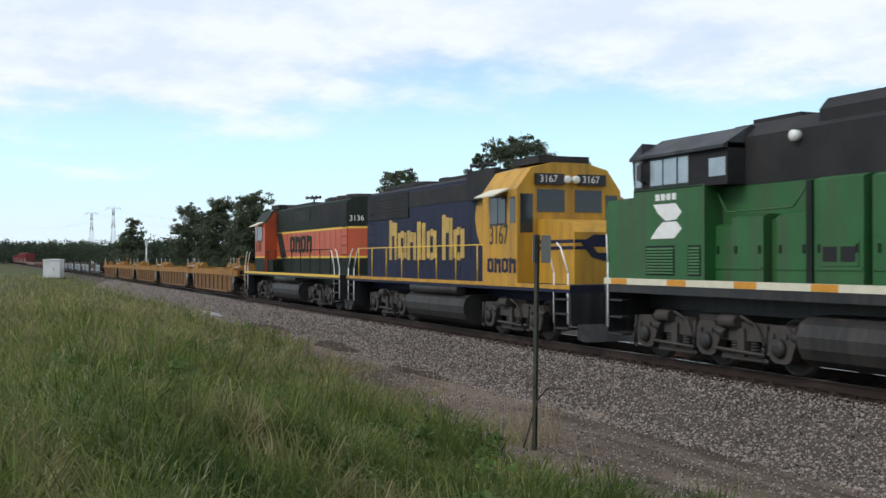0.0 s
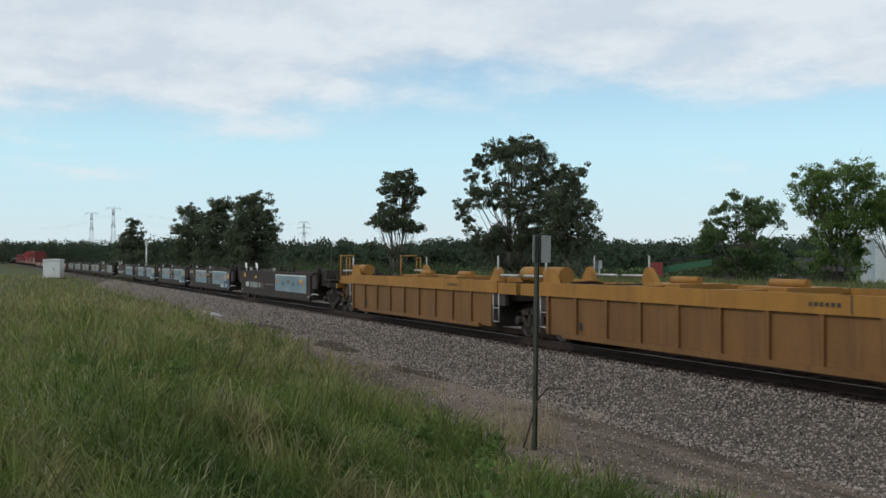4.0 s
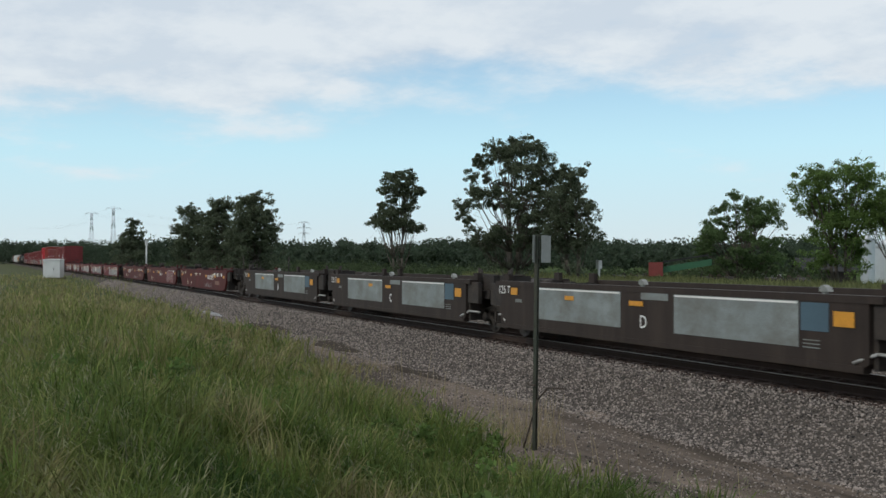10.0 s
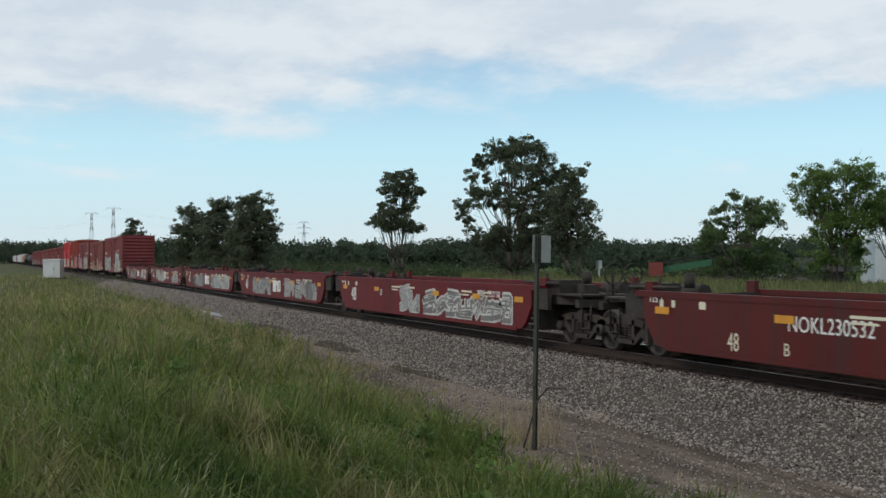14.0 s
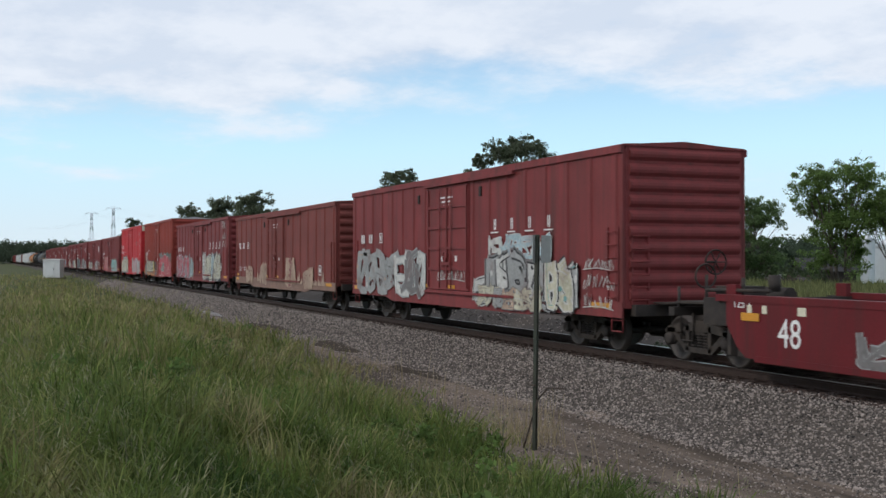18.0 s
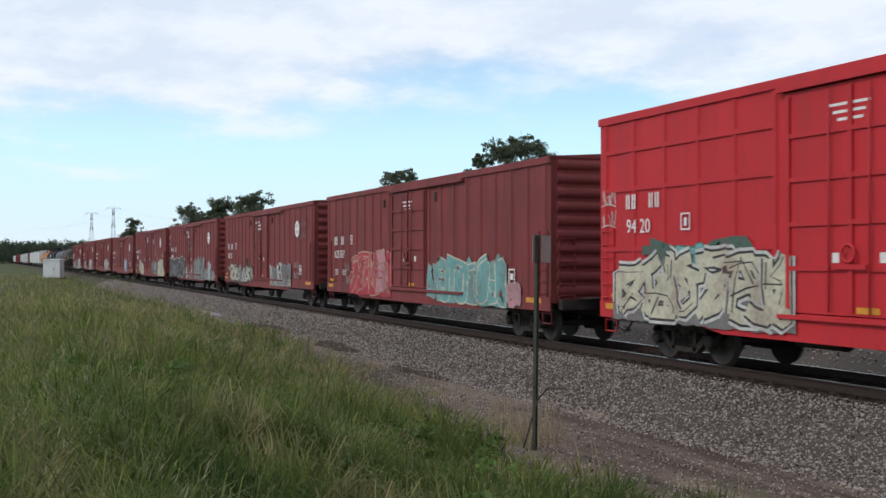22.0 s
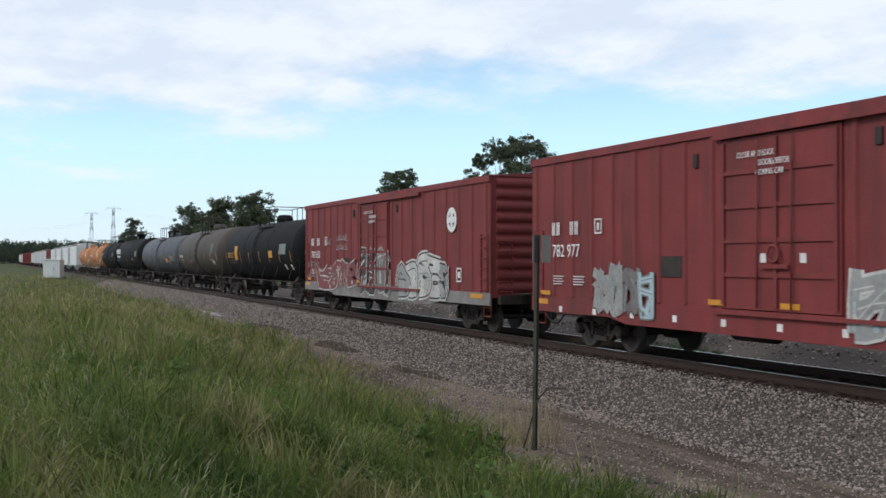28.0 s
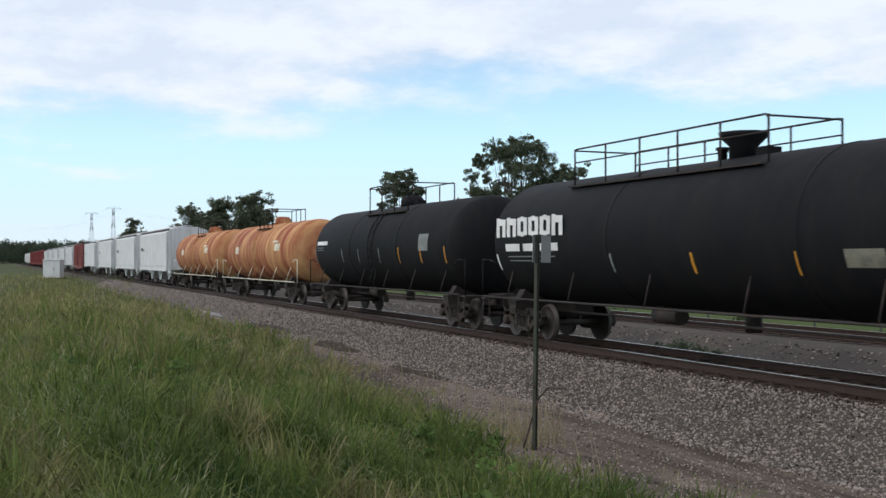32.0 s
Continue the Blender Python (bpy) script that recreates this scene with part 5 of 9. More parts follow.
def brown_well(x, i, n, look_no, letter):
    """look_no 1: pale blue printed panels; 2: number field and one panel; 3: plain faded panels."""
    car, h, top = well_car(x, 12.9 if 0 < i < n - 1 else 13.5, "brown", i == 0, i == n - 1,
                           "weathered dark brown well car with pale panels" if look_no != 2 else "weathered dark brown well car with one pale panel", 2.1)
    y = -SIDE - 0.004
    rng = random.Random(look_no * 17 + i)
    blue = look_no == 1
    pane = M["panel_blue"] if blue else M["panel_grey"]

    def plate(name, a, b, z0, z1, material, lift=0.0, words=""):
        bm = bmesh.new()
        bx(bm, a, b, y - 0.004 - lift, y - lift, z0, z1)
        return part(name, bm, material, car, words)

    def panel(a, b, z0=0.62, z1=1.39):
        plate("pale_panel", a, b, z0, z1, pane, 0.0, "faded light blue panel" if blue else "faded grey-blue panel")
        plate("panel_edge", a + 0.03, b - 0.03, z1 - 0.06, z1 - 0.025, M["white"], 0.004)
        if blue:                                # faded printed picture, as plain shapes in a row over a pale foot
            xx = a + 0.2
            while xx < b - 0.5:
                ww = rng.uniform(0.25, 0.75)
                zz = z0 + (z1 - z0) * rng.uniform(0.42, 0.60)
                tone = rng.choice((M["panel_dark"], M["panel_dark"], M["print_orange"], M["print_brown"]))
                bm = bmesh.new()
                k = [(xx, zz), (xx + ww * 0.2, zz - 0.07), (xx + ww * 0.8, zz - 0.09), (xx + ww, zz + 0.02), (xx + ww * 0.85, zz + rng.uniform(0.08, 0.16)), (xx + ww * 0.3, zz + rng.uniform(0.05, 0.13))]
                prism(bm, k, y - 0.009, y - 0.0045)
                part("panel_print", bm, tone, car)
                xx += ww + rng.uniform(0.1, 0.6)
    if i == 0 or (blue and i == n - 1):
        panel(0.7, h - 0.6)
        letter_strips("marking_bar", -h + 1.15, 4, 0.25, y - 0.006, 0.68, M["white"], car)
        plate("number_field", -h + 2.05, -h + 3.95, 0.66, 0.94, M["panel_grey"])
        lettering("unit_letter", letter, 0.28, -h + 4.1, y, 0.68, M["white"], car)
        bm = bmesh.new()
        lathe(bm, [(y, 0.17), (y - 0.003, 0.17), (y - 0.003, 0.145), (y, 0.145)], 24, "y", (-h + 4.85, 0, 0.80), hoop=True)
        bx(bm, -h + 4.80, -h + 4.90, y - 0.003, y, 0.72, 0.88)
        part("round_emblem", bm, M["panel_grey"], car)
        for k in range(5):
            bars("data_bar", [(-h + 5.4 + 0.36 * k, -h + 5.62 + 0.36 * k)], y, 0.86 - 0.03 * (k % 2), 0.90, M["panel_grey"], car)
        squares = ((-h + 0.75, 0.36, 1.17, 1.38), (-h + 3.25, 0.42, 1.14, 1.25), (h - 1.7, 0.5, 1.08, 1.20))
        for q in (-h + 0.85, -h + 3.3):         # tilted white placards that stand on the chord
            bm = bmesh.new()
            prism(bm, [(q, top + 0.16), (q + 0.42, top + 0.14), (q + 0.34, top + 0.40), (q - 0.06, top + 0.42)], 0.02 - SIDE, 0.035 - SIDE)
            rod(bm, (q + 0.2, 0.05 - SIDE, top), (q + 0.2, 0.05 - SIDE, top + 0.2), 0.02, 6)
            part("placard", bm, M["white"], car, "tilted white placard")
    else:
        panel(-4.45, -0.6)
        panel(1.35, 4.9)
        lettering("unit_letter", letter, 0.27, 0.12, y, 0.66, M["white"], car)
        if blue:
            plate("print_field", 4.93, h - 0.08, 0.46, 1.39, M["print_navy"], 0.002, "dark blue printed end field")
            plate("pale_panel", 3.9, 4.95, 0.46, 0.66, M["panel_blue"], 0.006)
            for k in range(6):
                bars("data_bar", [(4.98, 5.62 - 0.06 * (k % 3))], y - 0.010, 1.32 - k * 0.085, 1.35 - k * 0.085, M["white"], car)
            for k in range(3):
                bars("data_bar", [(3.95, 4.85 - 0.05 * k)], y - 0.012, 0.61 - k * 0.05, 0.63 - k * 0.05, M["white"], car)
                bars("data_bar", [(5.3, 5.95 - 0.05 * k)], y - 0.010, 0.63 - k * 0.06, 0.655 - k * 0.06, M["white"], car)
        else:
            plate("pale_panel", 4.95, 5.6, 0.90, 1.36, M["panel_dark"])
            for k in range(3):
                bars("data_bar", [(5.0, 5.4)], y, 0.62 + 0.06 * k, 0.64 + 0.06 * k, M["panel_grey"], car)
        squares = ((5.74, 0.48, 0.98, 1.26) if blue else (5.72, 0.45, 1.00, 1.24), (-h + 0.62, 0.36, 1.16, 1.34), (-0.25, 0.52, 1.10, 1.20), (-3.0 + (i % 2), 0.42, 1.12, 1.22))
        plate("small_plate", -h + 0.85, -h + 1.2, 0.98, 1.06, M["panel_grey"])
        plate("number_field", 0.18, 1.15, 1.24, 1.40, M["panel_grey"])
        if look_no == 3 and i == 1:
            for k in range(3):
                spray(car, y, 0.5 + 0.12 * k, 1.3, 1.0 - 0.26 * k, 1.2 - 0.26 * k, "silver", 45 + k, "tag", 4)
    for a, w, z0, z1 in squares:
        plate("reflector", a, a + w, z0, z1, M["mark_yellow"], 0.012)
    lettering("capacity", "125 T", 0.21, -h - 0.12, -SIDE - 0.014, 1.18, M["white"], car) if i else None
    bars("white_edge", [(-h + 0.95, -h + 1.55), (h - 2.6, h - 2.0)], y, 1.40, 1.45, M["white"], car)
    for q in (0.15, -h + 2.0) if look_no != 3 else (0.15, h - 1.0):
        hitch_light(car, q, top + 0.02)
    # dark brake gear and posts that rise over the end decks
    for s in (-1, 1):
        bm = bmesh.new()
        bx(bm, s * (h + 0.30), s * (h + 0.95), -1.15, -0.55, 1.2, top + 0.14)
        tube(bm, [(s * (h + 0.12), -1.2, top - 0.1), (s * (h + 0.12), -1.2, top + 0.34)], 0.035, 6)
        tube(bm, [(s * (h + 0.28), -1.2, top - 0.1), (s * (h + 0.28), -1.2, top + 0.30)], 0.03, 6)
        tube(bm, [(s * (h - 0.2), -1.0, top + 0.16), (s * (h + 1.0), -1.0, top + 0.13)], 0.03, 6)
        part("brake_gear", bm, M["under"], car)
        bm = bmesh.new()
        tube(bm, [(s * (h - 0.3), -SIDE - 0.02, 0.46), (s * (h + 0.10), -SIDE + 0.08, 0.62), (s * (h + 0.55), -SIDE + 0.2, 0.60)], 0.03, 6)
        part("uncoupling_rod", bm, M["roof_grey"], car)
    return car


def red_well(x, i, n, seed, painted, first, last):
    car, h, top = well_car(x, 15.9, "graffiti" if painted else "red", first, last,
                           "red well car covered in pale graffiti" if painted else "dull red well car, empty, with yellow marks", 1.95)
    y = -SIDE - 0.004
    nx = {0: 2.2, 2: -3.6}.get(i, -0.4) if not painted else h - 3.2
    if painted:
        lettering("length_mark", "48", 0.50, -6.55, y, 0.58, M["white"], car, wide=0.85)
        lettering("unit_letter", "E" if i == 3 else "D", 0.2, -3.3, y - 0.012, 0.86, M["white"], car)
    else:
        lettering("length_mark", "48", 0.34, -5.2, y, 0.42, M["cream"], car, wide=0.7)
        lettering("unit_letter", "ACB"[i], 0.22, -3.7, y, 0.44, M["cream"], car)
    if not painted:
        tall = 0.17 if i == 1 else 0.27
        lettering("car_mark", "NOKL230532", tall, nx, y, 0.86, M["white"], car, wide=0.92)
    else:
        letter_strips("marking_bar", nx, 4, 0.17, y, 1.06, M["white"], car)
        lettering("car_number", "252110", 0.17, nx + 0.7, y, 1.06, M["white"], car)
    bars("data_bar", [(-h + 0.6, -h + 0.72), (-h + 1.0, -h + 1.12), (-h + 1.9, -h + 2.1)], y, 1.12, 1.26, M["cream"], car)
    for k, (a, b) in enumerate(((5.8, 6.6), (7.3, 7.9), (11.6, 12.3), (13.1, 13.6))):
        bars("data_bar", [(-h + a, -h + b)], y, 1.14, 1.19, M["cream"], car)
        bars("data_bar", [(-h + a, -h + b - 0.2)], y, 1.05, 1.09, M["cream"], car)
    for a in (-h + 0.45, -4.0, -1.1, 2.7, h - 0.9) if i == 1 else (-h + 0.45, -3.9, 1.5, 4.45, h - 0.9):
        bm = bmesh.new()
        bx(bm, a, a + 0.48, y - 0.016, y - 0.010, 0.98, 1.12)
        part("reflector", bm, M["mark_yellow"], car)
    for s in (-1, 1):                           # dark gear and rails over the end decks
        bm = bmesh.new()
        bx(bm, s * (h + 0.10), s * (h + 0.80), -1.2, -0.6, 1.2, top + 0.16)
        tube(bm, [(s * (h - 0.9), -1.30, top + 0.10), (s * (h + 0.95), -1.30, top + 0.08)], 0.04, 6)
        tube(bm, [(s * (h + 0.05), -1.15, top - 0.1), (s * (h + 0.05), -1.15, top + 0.32)], 0.035, 6)
        rod(bm, (s * (h + 0.35), -0.2, top + 0.05), (s * (h + 0.35), -0.2, top + 0.36), 0.12, 10)
        part("brake_gear", bm, M["under"], car)
    if not painted:                             # white stencils and patches at the leading end
        for k in range(5):
            bars("stencil", [(h - 3.6 + 0.52 * k, h - 3.6 + 0.52 * k + (0.34, 0.2, 0.26, 0.12, 0.3)[k])], y, 1.08 - 0.03 * (k % 2), 1.26, M["panel_grey"] if k % 2 else M["white"], car)
        bars("stencil", [(h - 3.3, h - 2.75), (h - 2.65, h - 2.0)], y, 0.58, 0.80, M["tan_rust"], car)
    lettering("capacity", "125 T", 0.16, -h + 0.2, y, 1.20, M["white"], car)
    if not painted:
        if i == 1:
            mural(car, y, 3.2, 6.4, 0.34, 1.30, ("box", "box"), "silver", seed, "angle", 4, None, 2.2, 0)
        else:
            spray(car, y, -h + 9.2, -h + 11.4, 0.36, 0.72, "silver", seed + 1, "tag", 4)
    return car, h, top, y


# ---------------------------------------------------------------- tank cars
def tank_car(x, shell, radius, paint, label, railing="high", ribs=False, stripes="yellow", inset=1.8, deck=None, dome=0.2):
    car = thing("tank_car", label, "tank car", "tank cars of the train", pose(x, TRACK_Y, 0))
    h, zc = shell / 2, 0.98 + radius
    bm = bmesh.new()
    prof = [(-h + 0.62 * (1 - math.cos(a)) * 1.0, max(radius * math.sin(a), 0.02)) for a in [math.pi / 2 * i / 8 for i in range(9)]]
    prof = [(-h, 0.02)] + prof[1:] + [(-a, r) for a, r in prof[::-1][:-1]] + [(h, 0.02)]
    lathe(bm, prof, 48, "x", (0, 0, zc))
    shell_ob = part("tank_shell", bm, M[paint], car)
    for q in ((-h * 0.33, h * 0.33) if not ribs else [(-h + 0.9 + (shell - 1.8) * i / 7) for i in range(8)]):
        bm = bmesh.new()
        lathe(bm, [(q - 0.05, radius - 0.01), (q - 0.04, radius + 0.012), (q + 0.04, radius + 0.012), (q + 0.05, radius - 0.01)], 48, "x", (0, 0, zc))
        part("shell_band", bm, M[paint], shell_ob)
    # stub sills, bolsters, running board, handrail
    for s in (-1, 1):
        bm = bmesh.new()
        bx(bm, s * (h - 2.6), s * (h + 0.55), -0.24, 0.24, 0.72, 1.06)
        bx(bm, s * (h - inset - 0.2), s * (h - inset + 0.2), -1.35, 1.35, 0.78, 1.00)
        prism(bm, [(-1.25, 0.98), (-1.05, 1.28), (-0.75, 1.12), (0.75, 1.12), (1.05, 1.28), (1.25, 0.98)], s * (h - inset - 0.15), s * (h - inset + 0.15), "x")
        bx(bm, s * (h + 0.0), s * (h + 0.55), -1.45, 1.45, 0.98, 1.03)
        part("stub_sill", bm, M["under"], car)
        add_truck(car, s * (h - inset))
        add_coupler(car, s * (h + 0.95), s)
        for q in (-1, 1):
            bm = bmesh.new()
            tube(bm, [(s * (h + 0.5), q * 1.42, 1.0), (s * (h + 0.5), q * 1.42, 2.05), (s * (h + 0.05), q * 1.42, 2.05), (s * (h - 0.35), q * 1.40, 1.95)], 0.02, 6)
            part("corner_handrail", bm, M[paint] if not ribs else M["cream"], car)
            bm = bmesh.new()
            tube(bm, [(s * (h + 0.45), q * 1.42, 1.0), (s * (h + 0.45), q * 1.42, 0.5), (s * (h + 0.05), q * 1.42, 0.5), (s * (h + 0.05), q * 1.42, 1.0)], 0.02, 6)
            part("step", bm, M["under"], car)
    bm = bmesh.new()
    for q in (-1, 1):
        tube(bm, [(-h - 0.3, q * 1.50, 1.06), (h + 0.3, q * 1.50, 1.06)], 0.028, 6)
        for i in range(6):
            xx = -h + 1.2 + (shell - 2.4) * i / 5
            tube(bm, [(xx, q * 1.50, 1.06), (xx, q * radius * 0.86, zc - radius * 0.5)], 0.018, 5)
    part("side_rail", bm, M["under"] if not ribs else M["cream"], car)
    # dome fittings with a railed platform
    zt = zc + radius
    bm = bmesh.new()
    if railing == "long":
        lathe(bm, [(zt - 0.1, 0.30), (zt + 0.22, 0.28), (zt + 0.42, 0.48), (zt + 0.50, 0.50), (zt + 0.52, 0.05)], 18, "z", (dome, 0, 0))
    else:
        lathe(bm, [(zt - 0.1, 0.42), (zt + 0.18, 0.42), (zt + 0.26, 0.36), (zt + 0.34, 0.30), (zt + 0.36, 0.05)], 18, "z", (dome, 0, 0))
    lathe(bm, [(zt - 0.1, 0.10), (zt + 0.22, 0.10), (zt + 0.24, 0.14), (zt + 0.30, 0.14)], 12, "z", (dome - 0.95, 0.2, 0))
    bx(bm, dome + 0.55, dome + 0.95, -0.15, 0.15, zt - 0.08, zt + 0.14)
    part("manway", bm, M[paint], car)
    lo, hi = deck or (-1.35, 1.35)
    hgt = zt + (0.62 if railing == "long" else 0.72)
    n = 6 if railing == "long" else 4
    bm = bmesh.new()
    tube(bm, [(0, 0, zt - 0.28), (0, 0, hgt)], 0.022, 6)
    post = to_mesh("railing_post", bm, M["under"])
    for q in (-0.85, 0.85):
        for k in range(n):
            share("railing_post", post, car, pose(lo + (hi - lo) * k / (n - 1), q, 0))
        bm = bmesh.new()
        tube(bm, [(lo, q, zt - 0.1), (lo, q, hgt - 0.06), (lo + 0.08, q, hgt), (hi - 0.08, q, hgt), (hi, q, hgt - 0.06), (hi, q, zt - 0.1)], 0.022, 6)
        part("platform_railing", bm, M["under"], car)
        if railing == "long":
            bm = bmesh.new()
            tube(bm, [(lo, q, zt + 0.3), (hi, q, zt + 0.3)], 0.018, 6)
            part("middle_rail", bm, M["under"], car)
    for xx in (lo, hi):
        bm = bmesh.new()
        tube(bm, [(xx, -0.85, hgt - 0.03), (xx, 0.85, hgt - 0.03)], 0.022, 6)
        part("end_rail", bm, M["under"], car)
    bm = bmesh.new()
    for q in (-1, 1):
        bx(bm, lo, hi, q * 0.85 - 0.18, q * 0.85 + 0.18, zt - 0.30, zt - 0.26)
    part("platform", bm, M["under"], car)
    # ladder up the near side
    if railing == "high":
        bm = bmesh.new()
        for k in (-0.22, 0.22):
            tube(bm, [(k, -1.52, 1.0)] + [(k, -(radius + 0.06) * math.cos(a), zc + (radius + 0.06) * math.sin(a)) for a in [-0.5 + 1.45 * i / 8 for i in range(9)]], 0.02, 6)
        for i in range(9):
            a = -0.5 + 1.45 * i / 8
            tube(bm, [(-0.22, -(radius + 0.06) * math.cos(a), zc + (radius + 0.06) * math.sin(a)), (0.22, -(radius + 0.06) * math.cos(a), zc + (radius + 0.06) * math.sin(a))], 0.014, 5)
        part("ladder", bm, M[paint], car)
    bm = bmesh.new()
    rod(bm, (0, 0, 0.62), (0, 0, 1.0), 0.16, 12)
    rod(bm, (-2.6, -0.5, 0.86), (-1.7, -0.5, 0.86), 0.18, 12)
    tube(bm, [(-h + 2.4, -0.3, 0.74), (h - 2.4, -0.3, 0.74)], 0.03, 6)
    part("bottom_outlet", bm, M["under"], car)

    def wrap(name, x0, x1, a0, a1, material, thick=0.006, label=""):
        """A patch of paint or a plate that follows the shell, between two angles above the widest line."""
        bm = bmesh.new()
        n = 20
        rows = [[bm.verts.new((xx, -(radius + thick) * math.cos(a0 + (a1 - a0) * i / n), zc + (radius + thick) * math.sin(a0 + (a1 - a0) * i / n))) for xx in (x0, x1)] for i in range(n + 1)]
        for a, b in zip(rows, rows[1:]):
            bm.faces.new((a[0], a[1], b[1], b[0]))
        return part(name, bm, material, shell_ob, label)
    if stripes:
        for q in (-0.93, -0.46, -0.2, 0.10, 0.36, 0.62, 0.88):
            wrap("reflector_strip", q * h, q * h + 0.07, -0.36, -0.02, M["mark_yellow"] if stripes == "yellow" or q > 0.3 else M["panel_grey"])
    return car, h, zc, wrap


# ---------------------------------------------------------------- covered hoppers
def hopper_car(x, length, paint, label, round_top=False):
    car = thing("covered_hopper", label, "hopper car", "covered hoppers of the train", pose(x, TRACK_Y, 0))
    h, top = length / 2, 4.55
    P_ = M[paint]
    bm = bmesh.new()
    sec = [(-1.5, 1.35), (-1.58, 2.2), (-1.58, 3.9), (-1.25, 4.3), (-0.6, top), (0.6, top), (1.25, 4.3), (1.58, 3.9), (1.58, 2.2), (1.5, 1.35)] if round_top else \
        [(-1.52, 1.30), (-1.58, 1.6), (-1.58, 4.1), (-1.45, 4.3), (-0.7, top), (0.7, top), (1.45, 4.3), (1.58, 4.1), (1.58, 1.6), (1.52, 1.30)]
    prism(bm, sec, -h + 0.9, h - 0.9, "x")
    part("hopper_body", bm, P_, car, bevel=0.03)
    for q in (-1, 1):
        bm = bmesh.new()
        bx(bm, -h + 0.9, h - 0.9, q * 1.58, q * 1.66, 1.18, 1.38)
        part("side_sill", bm, P_, car)
        bm = bmesh.new()
        bx(bm, -h + 0.85, h - 0.85, q * 1.46 - 0.03, q * 1.46 + 0.03, 4.24, 4.38)
        part("roof_edge", bm, M["under"], car)
        for k in range(4 if round_top else 2):
            bm = bmesh.new()
            xx = -h + 0.95 + (length - 1.9) * k / (3 if round_top else 1)
            bx(bm, xx - 0.06, xx + 0.06, q * 1.57, q * 1.66, 1.38, 4.15)
            part("side_post", bm, P_, car)
    for i in range(3):
        bm = bmesh.new()
        xx = -h * 0.55 + h * 0.55 * i
        prism(bm, [(xx - 1.9, 1.36), (xx + 1.9, 1.36), (xx + 0.35, 0.42), (xx - 0.35, 0.42)], -0.95, 0.95)
        part("discharge_hopper", bm, P_, car)
    for s in (-1, 1):
        bm = bmesh.new()
        prism(bm, [(s * (h - 0.95), 4.2), (s * (h - 0.95), 1.3), (s * (h - 0.1), 1.3), (s * (h - 0.6), 1.6)], -0.12, 0.12)
        for q in (-1, 1):
            bx(bm, s * (h - 0.95), s * (h - 0.05), q * 1.45 - 0.06, q * 1.45 + 0.06, 1.02, 1.30)
            bx(bm, s * (h - 0.14), s * (h - 0.05), q * 1.45 - 0.06, q * 1.45 + 0.06, 1.3, 4.0)
        bx(bm, s * (h - 1.0), s * h, -0.3, 0.3, 0.72, 1.1)
        part("end_frame", bm, P_, car)
        ladder(car, s * (h - 0.3), -1.5, 1.3, 4.1, 0.4, 9, P_)
        add_truck(car, s * (h - 2.1))
        add_coupler(car, s * (h + 0.6), s)
    bm = bmesh.new()
    bx(bm, -h + 0.9, h - 0.9, -0.35, 0.35, top + 0.04, top + 0.10)
    bx(bm, -h + 1.2, h - 1.2, -0.95, -0.40, top - 0.05, top + 0.03)
    part("roof_walk", bm, P_, car)
    bars("stencil_bar", [(-h + 2.2, -h + 3.4)], -1.645, 2.8, 3.05, M["black"], car)
    return car, h

